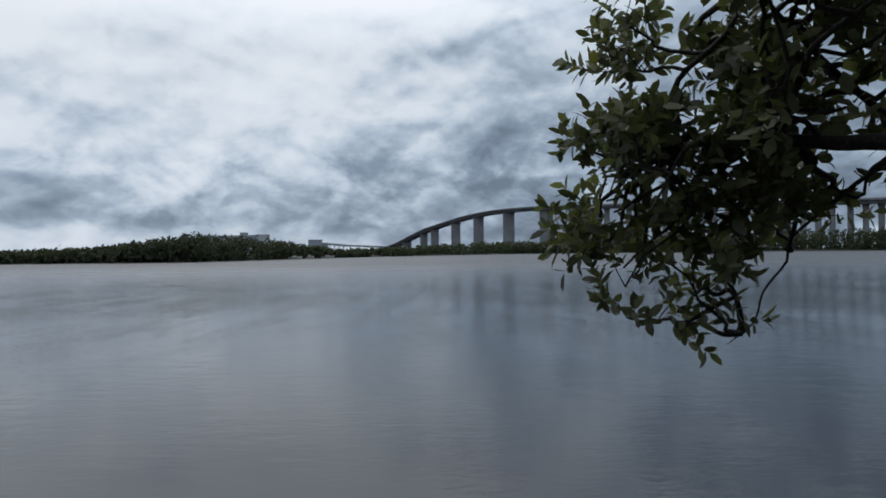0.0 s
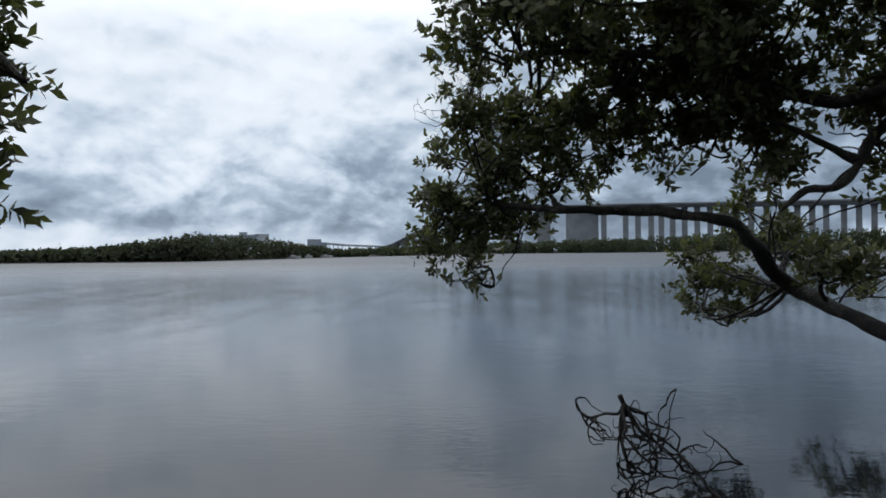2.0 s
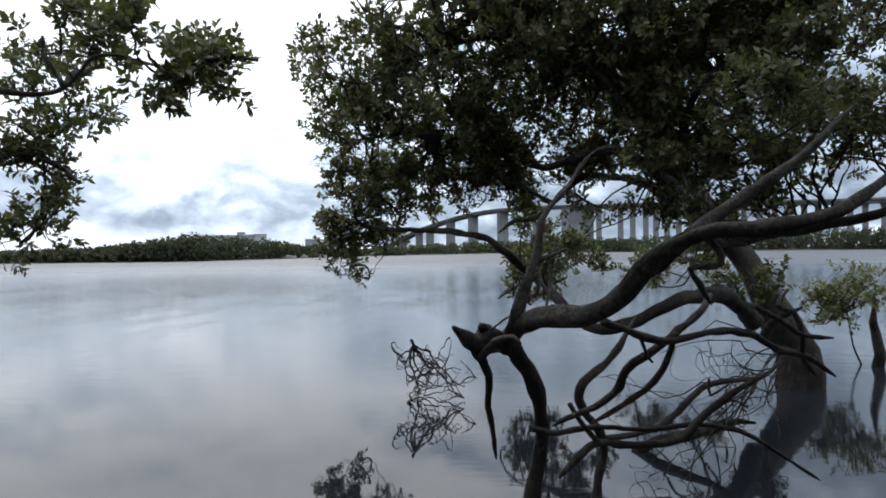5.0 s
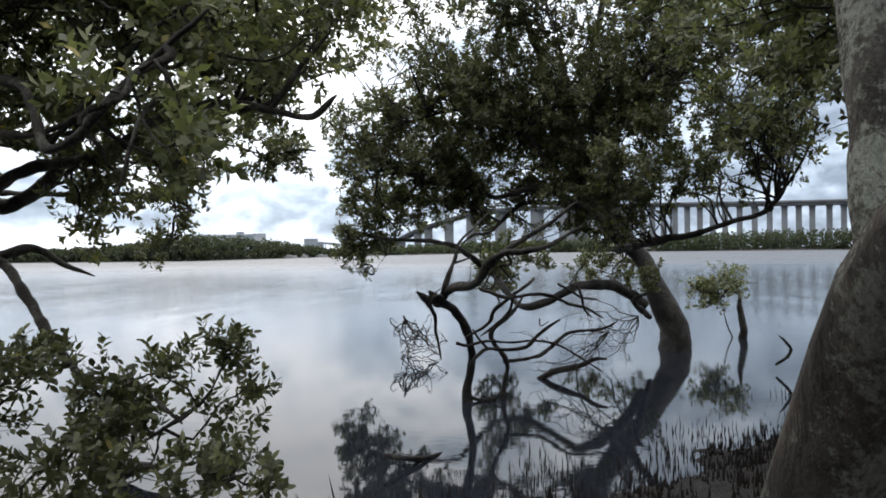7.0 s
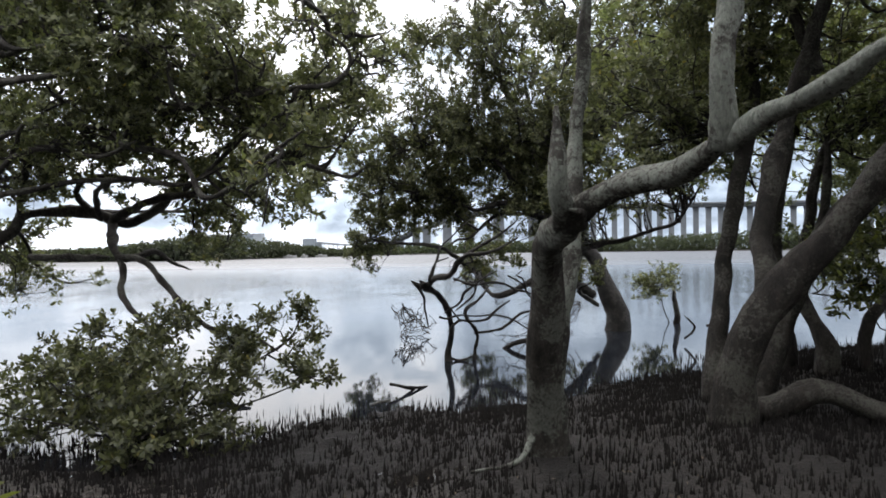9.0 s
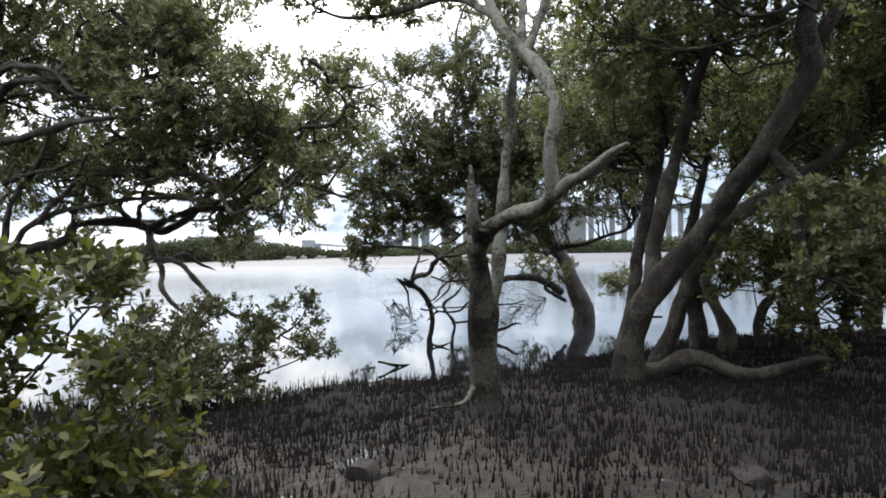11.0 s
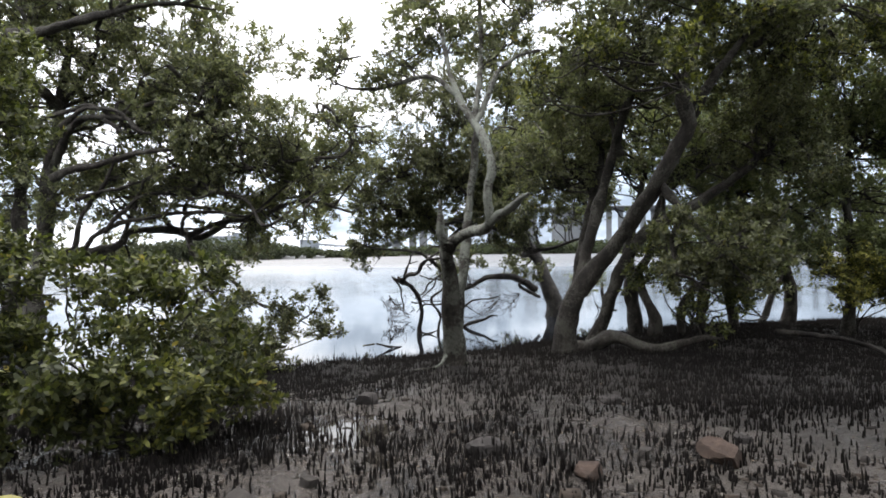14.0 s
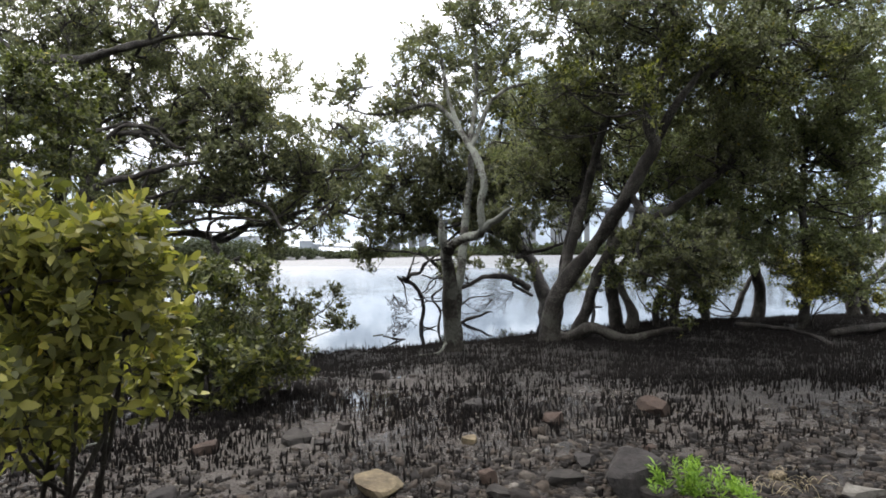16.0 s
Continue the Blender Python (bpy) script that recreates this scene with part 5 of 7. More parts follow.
def many_stemmed_tree():
    """The big tree with several leaning stems and a long surface root."""
    trunks = [
        [(2.33, 12.7, 0.403, 0.27), (2.32, 12.6, 0.85, 0.2), (2.38, 12.52, 1.25, 0.185), (2.6, 12.46, 1.65, 0.178), (2.86, 12.36, 2.02, 0.17), (3.225, 12.103, 2.583, 0.17), (3.627, 11.704, 3.287, 0.156), (3.893, 11.438, 3.921, 0.153), (4.041, 11.305, 4.269, 0.142), (3.916, 11.172, 4.819, 0.099), (4.187, 11.172, 5.754, 0.066), (4.458, 11.172, 6.691, 0.041)],
        [(3.093, 13.699, 0.442, 0.223), (3.301, 13.699, 0.885, 0.173), (3.485, 13.699, 1.455, 0.152), (3.719, 13.699, 1.987, 0.142), (4.069, 13.699, 2.531, 0.137), (4.776, 13.699, 2.945, 0.132), (5.418, 13.699, 3.322, 0.122), (6.259, 13.566, 3.962, 0.101), (7.03, 13.566, 4.841, 0.075), (7.68, 13.566, 6.103, 0.05)],
        [(2.621, 13.832, 0.395, 0.155), (2.726, 13.965, 1.009, 0.134), (2.865, 14.098, 1.617, 0.136), (3.008, 14.231, 2.379, 0.129), (3.217, 14.364, 3.039, 0.115), (3.47, 14.497, 4.058, 0.091), (3.558, 14.63, 5.116, 0.065)],
    ]
    limbs = [
        [(2.567, 12.515, 1.474, 0.174), (2.656, 12.702, 1.874, 0.153), (2.894, 13.167, 2.469, 0.127), (3.217, 13.3, 3.456, 0.118), (3.44, 13.167, 4.422, 0.107), (3.656, 13.034, 5.127, 0.077), (3.868, 12.901, 5.937, 0.048)],
        [(3.498, 13.167, 4.054, 0.078), (3.361, 13.566, 5.12, 0.06), (3.052, 13.832, 6.337, 0.046), (2.83, 13.965, 7.289, 0.031)],
        [(4.231, 11.837, 4.33, 0.105), (4.598, 11.571, 5.122, 0.077), (5.195, 11.438, 5.832, 0.059), (5.881, 11.305, 6.314, 0.034)],
        [(3.742, 12.901, 5.397, 0.043), (3.687, 12.502, 5.533, 0.037), (3.644, 11.97, 5.673, 0.027)],
        [(5.213, 11.438, 5.565, 0.074), (5.885, 11.97, 6.061, 0.072), (6.639, 12.435, 6.344, 0.086), (7.089, 12.502, 6.738, 0.087), (7.235, 12.502, 7.204, 0.07), (7.22, 12.502, 7.906, 0.052)],
        [(3.696, 11.677, 3.36, 0.087), (3.895, 11.172, 2.843, 0.062), (4.053, 10.64, 2.418, 0.044), (4.265, 10.441, 2.073, 0.029)],
        [(3.895, 11.172, 2.843, 0.047), (3.551, 10.773, 2.424, 0.035), (3.507, 10.507, 1.932, 0.024)],
        # long surface root
        [(2.505, 12.968, 0.424, 0.192), (2.801, 12.835, 0.488, 0.143), (3.164, 12.702, 0.667, 0.159), (3.538, 12.569, 0.564, 0.14), (3.891, 12.502, 0.465, 0.11), (4.334, 12.502, 0.565, 0.087), (4.793, 12.635, 0.648, 0.064), (5.2, 12.768, 0.616, 0.035)],
    ]
    clumps = [
        (1.76, 15.428, 4.202, 0.518, 0.665, 0.492), (2.169, 14.896, 3.925, 0.375, 0.665, 0.516), (1.392, 16.492, 4.856, 0.617, 0.665, 0.463), (2.683, 13.965, 5.599, 0.86, 0.798, 0.911), (4.512, 14.364, 5.283, 1.049, 0.798, 1.154), (6.066, 12.768, 5.374, 1.261, 0.798, 0.991), (6.784, 13.566, 4.159, 1.121, 0.798, 0.878), (5.89, 16.625, 4.309, 1.133, 0.665, 0.692),
        (8.565, 12.768, 7.542, 0.828, 0.798, 0.71), (9.314, 12.502, 6.491, 0.811, 0.798, 0.695), (7.156, 13.034, 7.782, 0.725, 0.798, 0.604), (7.963, 12.236, 6.008, 0.794, 0.798, 0.624), (4.043, 12.502, 6.114, 0.927, 0.798, 0.869), (2.987, 13.034, 5.071, 0.725, 0.665, 0.664), (6.106, 11.97, 5.769, 0.887, 0.798, 0.776), (6.371, 14.364, 5.133, 0.932, 0.798, 0.799), (4.139, 11.438, 7.012, 1.06, 0.798, 0.636),
        (2.743, 11.704, 5.385, 0.705, 0.798, 0.651), (2.709, 12.236, 6.724, 0.794, 0.931, 0.624), (4.012, 11.704, 6.741, 0.868, 0.931, 0.705), (5.145, 11.438, 6.152, 0.795, 0.931, 0.636),
        (3.087, 14.364, 4.956, 0.732, 0.798, 0.732), (3.815, 15.162, 4.254, 0.632, 0.798, 0.632), (5.669, 12.502, 5.404, 0.811, 0.931, 0.637), (4.352, 12.768, 4.826, 0.592, 0.532, 0.355), (6.204, 13.566, 4.657, 0.817, 0.798, 0.566),
        (1.999, 13.3, 5.382, 0.555, 0.798, 0.801), (2.25, 14.63, 3.992, 0.813, 0.798, 1.085), (4.895, 13.566, 6.627, 0.754, 0.798, 1.006), (6.998, 12.768, 6.595, 0.71, 0.931, 0.71), (4.266, 12.768, 7.922, 2.012, 1.197, 0.592), (6.398, 12.502, 7.735, 1.159, 1.064, 0.637),
    ]
    # clumps in a yellower leaf colour that stands for light on them
    lit = [(3.47, 9.576, 4.612, 0.377, 0.399, 0.377), (2.316, 10.507, 5.019, 0.487, 0.399, 0.389), (4.736, 10.64, 5.833, 0.493, 0.465, 0.444), (6.403, 11.704, 5.252, 0.651, 0.399, 0.325), (7.616, 11.704, 5.791, 0.542, 0.399, 0.325), (1.354, 10.64, 4.961, 0.296, 0.266, 0.247)]
    # low clumps in a darker leaf colour that stands for the shade below the crown
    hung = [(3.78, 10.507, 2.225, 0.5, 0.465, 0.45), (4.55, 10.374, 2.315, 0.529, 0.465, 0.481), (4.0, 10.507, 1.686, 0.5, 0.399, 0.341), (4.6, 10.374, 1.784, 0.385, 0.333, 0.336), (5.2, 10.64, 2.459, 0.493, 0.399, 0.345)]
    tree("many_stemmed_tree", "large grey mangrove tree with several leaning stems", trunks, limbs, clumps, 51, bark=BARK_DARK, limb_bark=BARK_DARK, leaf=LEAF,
         more=[(lit, LEAF_LIT, "yellow-green leaves coloured as if lit", {"cover": 0.9}), (hung, LEAF_DEEP, "leaves hanging low, coloured dark as if in shade", {"cover": 1.1})],
         group="mangrove trees", leaf_len=0.086, cover=0.92, bough=0.026)


many_stemmed_tree()


def left_tree():
    trunks = [[(-9.877, 16.359, 0.335, 0.311), (-9.774, 16.492, 1.308, 0.242), (-9.553, 16.492, 2.724, 0.214), (-9.373, 16.492, 4.426, 0.185), (-9.107, 16.492, 6.129, 0.128), (-8.814, 16.492, 7.833, 0.071)],
              [(-11.104, 17.29, 0.298, 0.225), (-10.798, 17.29, 1.859, 0.195), (-10.636, 17.29, 4.096, 0.165), (-10.474, 17.29, 6.335, 0.105)]]
    limbs = [
        [(-8.17, 14.6, 3.88, 0.1), (-7.72, 14.53, 4.06, 0.09), (-7.01, 14.47, 4.18, 0.08), (-6.31, 14.4, 4.37, 0.07), (-5.69, 14.33, 4.43, 0.05), (-5.13, 14.27, 4.51, 0.04), (-4.58, 14.2, 4.75, 0.03)],
        [(-7.93, 15.4, 2.42, 0.07), (-7.64, 15.3, 2.7, 0.06), (-7.01, 15.2, 2.97, 0.06), (-6.39, 15.1, 3.06, 0.05), (-5.78, 15.0, 3.15, 0.04), (-5.25, 14.9, 3.17, 0.04), (-4.66, 14.8, 3.15, 0.04), (-4.08, 14.7, 3.07, 0.03), (-3.5, 14.6, 3.29, 0.03)],
        [(-7.37, 15.2, 2.76, 0.06), (-7.08, 15.09, 3.07, 0.05), (-6.8, 14.97, 3.23, 0.05), (-6.46, 14.86, 3.49, 0.04), (-6.05, 14.74, 3.57, 0.04), (-5.52, 14.63, 3.52, 0.03), (-5.07, 14.51, 3.43, 0.03), (-4.55, 14.4, 3.61, 0.02)],
        [(-6.25, 16.6, 2.73, 0.06), (-6.09, 16.2, 2.94, 0.05), (-5.86, 15.8, 3.1, 0.04), (-5.48, 15.4, 3.19, 0.04), (-4.95, 15.0, 3.21, 0.04)],
        [(-6.15, 16.8, 2.73, 0.09), (-5.69, 16.49, 2.87, 0.08), (-5.09, 16.18, 3.02, 0.07), (-4.21, 15.87, 3.09, 0.06), (-3.52, 15.56, 3.35, 0.06), (-3.0, 15.24, 3.42, 0.05), (-2.51, 14.93, 3.35, 0.04), (-2.11, 14.62, 3.21, 0.03), (-1.79, 14.31, 3.1, 0.03), (-1.55, 14.0, 3.18, 0.02)],
        [(-8.11, 14.8, 5.0, 0.07), (-7.57, 14.71, 5.38, 0.06), (-7.17, 14.63, 5.38, 0.06), (-6.72, 14.54, 5.29, 0.05), (-6.41, 14.46, 5.03, 0.04), (-6.09, 14.37, 4.8, 0.04), (-5.59, 14.29, 4.81, 0.03), (-5.16, 14.2, 4.56, 0.03)],
        [(-4.19, 15.0, 3.03, 0.04), (-3.84, 14.8, 3.21, 0.03), (-3.44, 14.6, 3.49, 0.03), (-3.04, 14.4, 3.73, 0.02), (-2.6, 14.2, 3.88, 0.01)],
        [(-6.68, 15.0, 3.37, 0.04), (-6.4, 14.82, 3.62, 0.04), (-6.2, 14.65, 3.86, 0.03), (-5.7, 14.48, 4.06, 0.02), (-5.22, 14.3, 4.13, 0.02)],
        [(-8.28, 15.6, 2.42, 0.07), (-8.03, 15.45, 3.14, 0.06), (-7.49, 15.3, 3.76, 0.05), (-7.18, 15.15, 4.23, 0.04), (-7.01, 15.0, 4.62, 0.03)],
        [(-8.56, 15.0, 5.27, 0.06), (-7.84, 14.89, 5.43, 0.05), (-7.41, 14.77, 5.49, 0.04), (-6.81, 14.66, 5.19, 0.04), (-6.21, 14.54, 5.16, 0.04), (-5.62, 14.43, 5.41, 0.03), (-5.22, 14.31, 5.43, 0.02), (-4.46, 14.2, 5.26, 0.02)],
        [(-8.12, 15.4, 3.51, 0.05), (-7.47, 15.24, 3.68, 0.04), (-7.01, 15.08, 3.71, 0.04), (-6.47, 14.92, 3.84, 0.03), (-5.76, 14.76, 3.91, 0.03), (-4.97, 14.6, 3.79, 0.02)],
        [(-6.87, 14.8, 5.22, 0.03), (-6.41, 14.6, 5.54, 0.02), (-6.14, 14.4, 5.95, 0.02), (-5.52, 14.2, 6.16, 0.01)],
        [(-2.21, 14.2, 4.33, 0.02), (-2.01, 14.17, 4.52, 0.01), (-1.8, 14.13, 4.83, 0.01), (-1.86, 14.1, 5.07, 0.01)],
        [(-2.01, 14.2, 4.46, 0.02), (-2.13, 14.17, 4.77, 0.01), (-2.31, 14.13, 5.06, 0.01), (-2.3, 14.1, 5.27, 0.01)],
        [(-1.82, 14.2, 4.39, 0.02), (-1.62, 14.17, 4.64, 0.01), (-1.36, 14.13, 4.82, 0.01), (-1.16, 14.1, 4.94, 0.01)]
,
        [(-9.626, 16.492, 2.299, 0.137), (-8.066, 16.758, 2.421, 0.119), (-7.633, 16.891, 2.846, 0.114), (-6.697, 16.957, 2.859, 0.111), (-5.884, 17.024, 2.71, 0.108), (-5.168, 16.758, 3.136, 0.091), (-4.64, 16.359, 3.469, 0.067), (-3.644, 15.694, 3.871, 0.044), (-2.87, 15.162, 4.084, 0.023)],
        [(-6.608, 16.957, 2.876, 0.067), (-6.83, 16.891, 3.211, 0.055), (-6.392, 16.758, 3.456, 0.046), (-5.38, 16.492, 3.368, 0.04), (-4.167, 16.226, 3.487, 0.031), (-3.145, 16.758, 3.703, 0.03)],
        [(-6.289, 17.024, 2.733, 0.099), (-5.85, 16.226, 2.303, 0.079), (-5.488, 15.827, 1.939, 0.063), (-5.305, 15.428, 1.609, 0.053), (-5.011, 15.162, 1.334, 0.044), (-4.62, 14.896, 1.133, 0.032)],
        [(-5.642, 15.96, 2.097, 0.064), (-5.171, 15.827, 2.038, 0.059), (-4.589, 15.428, 1.602, 0.049), (-4.079, 15.029, 1.266, 0.039), (-3.634, 14.63, 1.118, 0.034), (-3.247, 14.497, 1.153, 0.023), (-2.666, 14.098, 0.919, 0.016)],
        [(-5.522, 15.96, 2.056, 0.056), (-5.307, 16.492, 2.173, 0.051), (-5.135, 16.758, 1.995, 0.039), (-4.87, 16.891, 1.857, 0.027)],
        [(-7.351, 16.492, 2.109, 0.068), (-6.583, 16.359, 2.103, 0.059), (-5.918, 16.226, 2.097, 0.05)],
        [(-6.217, 16.758, 3.454, 0.061), (-4.781, 18.886, 3.405, 0.027), (-4.028, 18.753, 3.679, 0.018), (-3.333, 18.487, 3.494, 0.011), (-2.877, 18.487, 3.564, 0.008)],
        [(-7.145, 16.957, 2.863, 0.063), (-5.496, 19.684, 3.065, 0.024), (-5.343, 19.95, 3.217, 0.018), (-5.246, 19.95, 2.597, 0.01)],
        [(-9.474, 16.492, 4.001, 0.128), (-8.317, 15.694, 5.287, 0.095), (-7.058, 15.162, 5.318, 0.077), (-6, 14.63, 5.477, 0.054), (-4.963, 14.364, 5.412, 0.033)],
        [(-9.109, 16.492, 5.844, 0.142), (-9.494, 14.63, 6.786, 0.129), (-8.263, 14.364, 6.911, 0.113), (-6.94, 14.098, 7.131, 0.085), (-5.586, 13.965, 7.337, 0.052), (-4.384, 13.832, 7.154, 0.026)],
        [(-7.402, 15.295, 5.276, 0.071), (-6.721, 15.029, 4.942, 0.056), (-5.597, 14.63, 5.135, 0.041), (-4.355, 14.098, 4.763, 0.026)],
        [(-3.912, 14.364, 4.008, 0.047), (-2.822, 14.231, 4.181, 0.04), (-1.948, 14.098, 4.249, 0.039), (-1.749, 14.098, 4.613, 0.026), (-2.203, 14.098, 5.009, 0.02)],
        [(-7.811, 16.891, 2.795, 0.062), (-6.737, 15.694, 3.678, 0.073), (-5.531, 15.162, 3.693, 0.056), (-4.086, 14.497, 3.421, 0.047), (-3.489, 13.965, 2.82, 0.039), (-2.697, 13.566, 3.213, 0.031), (-2.15, 13.3, 3.499, 0.018)],
    ]
    clumps = [
        (-8.755, 15.96, 3.589, 0.957, 0.665, 0.957), (-7.602, 16.226, 3.48, 1.099, 0.532, 0.611, 0.8),
        (-4.621, 15.428, 4.219, 0.57, 0.665, 0.44), (-3.849, 15.694, 4.364, 0.57, 0.665, 0.407), (-3.026, 16.226, 4.527, 0.651, 0.665, 0.474), (-2.232, 17.024, 4.95, 0.6, 0.665, 0.533), (-4.319, 15.694, 3.553, 0.543, 0.665, 0.407), (-3.685, 16.226, 3.881, 0.592, 0.532, 0.296), (-4.346, 16.226, 2.88, 0.77, 0.532, 0.474), (-2.907, 17.024, 4.157, 0.6, 0.532, 0.333),
        (-6.451, 15.694, 3.313, 1.309, 0.665, 0.582, 0.5), (-6.557, 15.162, 7.281, 1.054, 0.798, 0.773), (-7.902, 16.492, 6.044, 1.146, 0.798, 0.841), (-5.171, 15.162, 5.305, 0.913, 0.665, 0.773), (-7.733, 16.758, 4.01, 0.854, 0.665, 0.621), (-3.935, 14.497, 5.972, 0.537, 0.532, 0.605),
        (-11.419, 16.226, 8.484, 1.353, 1.197, 1.203), (-8.576, 15.162, 8.487, 1.405, 1.064, 0.984), (-6.272, 14.364, 8.084, 1.331, 0.798, 0.732), (-4.939, 13.965, 7.657, 0.776, 0.532, 0.712), (-8.157, 15.96, 6.739, 1.479, 0.931, 0.887),
        (-5.554, 14.896, 6.325, 1.104, 0.931, 0.863), (-4.097, 14.364, 6.006, 0.865, 0.798, 0.799), (-3.943, 14.497, 4.762, 1.075, 0.798, 0.739), (-3.056, 13.965, 4.698, 0.615, 0.532, 0.485), (-5.837, 15.428, 4.362, 1.072, 0.798, 0.643),
        (-3.78, 14.364, 3.807, 0.932, 0.532, 0.466), (-2.385, 13.965, 3.69, 0.647, 0.465, 0.388), (-2.444, 13.034, 2.632, 0.332, 0.2, 0.604, 0.7), (-8.287, 16.492, 5.131, 1.07, 0.798, 0.841), (-10.434, 17.024, 4.922, 1.104, 0.798, 0.868),
        (-1.681, 14.098, 4.959, 0.588, 0.333, 0.242, 0.6), (-1.228, 14.098, 4.413, 0.327, 0.2, 0.196, 0.6), (-11.312, 16.492, 6.448, 1.376, 1.064, 1.223),
        (-5.995, 15.162, 5.211, 0.803, 0.665, 0.657), (-4.584, 14.896, 4.989, 0.74, 0.665, 0.599), (-3.491, 14.364, 4.814, 0.459, 0.532, 0.525), (-3.13, 14.63, 4.025, 0.476, 0.532, 0.476), (-5.354, 15.694, 4.2, 0.935, 0.665, 0.584),
        (-7.013, 16.226, 4.427, 0.621, 0.665, 0.456), (-2.659, 16.758, 4.032, 0.746, 0.665, 0.439), (-3.197, 14.896, 2.682, 0.458, 0.333, 0.423, 0.6), (-4.357, 15.694, 2.593, 0.467, 0.399, 0.467), (-8.009, 18.088, 1.899, 0.901, 0.665, 0.751),
        (-1.882, 15.96, 4.671, 0.884, 0.665, 0.563, 0.6), (-2.61, 14.896, 4.969, 0.529, 0.532, 0.458, 0.5), (-1.798, 15.428, 5.573, 0.528, 0.532, 0.528, 0.5),
    ]
    outer = [
        (-3.389, 18.487, 3.571, 0.321, 0.399, 0.264), (-2.887, 18.487, 3.564, 0.293, 0.333, 0.227), (-3.259, 18.487, 3.313, 0.17, 0.2, 0.179), (-4.471, 19.019, 3.827, 0.491, 0.399, 0.256), (-5.223, 19.95, 3.602, 0.475, 0.399, 0.385), (-5.307, 19.95, 2.958, 0.398, 0.399, 0.359), (-5.403, 19.95, 2.341, 0.308, 0.333, 0.359),
    ]
    # flat tiers of leaves that fill the crown between its limbs
    rng = np.random.default_rng(62)
    edge_z, edge_x = [2.6, 3.2, 3.7, 4.3, 5.2, 6.0, 7.0, 8.0, 9.4], [-4.6, -3.2, -2.4, -2.6, -3.3, -3.9, -4.6, -5.0, -5.2]
    tiers = []
    while len(tiers) < 56:
        z = rng.uniform(3.0, 9.4)
        x, y = rng.uniform(-12.5, np.interp(z, edge_z, edge_x) - 0.3), rng.uniform(15.4, 18.0)
        if z < 3.6 and -8.4 < x < -4.8 or x > -6 and y > 16.3:
            continue
        if all(abs(x - q[0]) / 1.5 + abs(z - q[2]) / 0.8 + abs(y - q[1]) / 3 > 0.62 for q in tiers):
            tiers.append((x, y, z, rng.uniform(0.6, 0.95), 0.6, rng.uniform(0.22, 0.4), rng.uniform(0.6, 0.95)))
    clumps += tiers + [(-1.9, 15.0, 3.9, 0.36, 0.35, 0.26, 0.85), (-2.15, 15.1, 4.35, 0.36, 0.35, 0.26, 0.85), (-1.6, 15.0, 4.45, 0.36, 0.35, 0.26, 0.85), (-2.5, 15.0, 3.95, 0.36, 0.35, 0.26, 0.85), (-5.41, 14.20, 4.77, 0.6, 0.5, 0.45, 0.8), (-5.42, 14.40, 4.12, 0.55, 0.5, 0.35, 0.8), (-4.67, 14.60, 4.78, 0.55, 0.5, 0.4, 0.8), (-4.83, 14.40, 3.78, 0.45, 0.4, 0.3, 0.8), (-5.83, 14.60, 3.50, 0.45, 0.4, 0.28, 0.8)]
    for k in range(16):
        a = tiers[k * 3]
        b = min((q for l in limbs[:28] for q in l), key=lambda q: (q[0] - a[0]) ** 2 + (q[1] - a[1]) ** 2 + (q[2] - a[2]) ** 2 - 0.8 * (q[0] < a[0] - 0.6))
        m = [(1 - t) * b[i] + t * a[i] + rng.normal(0, 0.16) for t in (0.35, 0.7) for i in range(3)]
        limbs.append([(*b[:3], 0.06), (*m[:3], 0.05), (*m[3:], 0.042), (*a[:3], 0.026)])
    tree("spreading_mangrove_tree", "spreading mangrove tree with tangled dark limbs over the water", trunks, limbs, clumps, 61, bark=BARK_DARK, leaf=LEAF, more=[(outer, LEAF_DEEP, "", {"cover": 1.3})],
         group="mangrove trees", leaf_len=0.092, cover=0.76, bough=0.03)


left_tree()


def shrub(name, label, foot, stems, clumps, seed, leaf, leaf_len, cover, group="mangrove shrubs"):
    rng = np.random.default_rng(seed)
    lines = []
    for c in clumps[:stems]:
        a = np.array(foot) + rng.normal(0, 0.12, 3) * (1, 1, 0)
        b = np.array(c[:3])
        m = (a + b) / 2 + rng.normal(0, 0.1, 3)
        lines.append([(*a, 0.02), (*m, 0.015), (*b, 0.008)])
    return tree(name, label, lines, [], clumps, seed, bark=BARK_DARK, leaf=leaf, category="shrub", group=group, sides=7, leaf_len=leaf_len, cover=cover, corners=6)


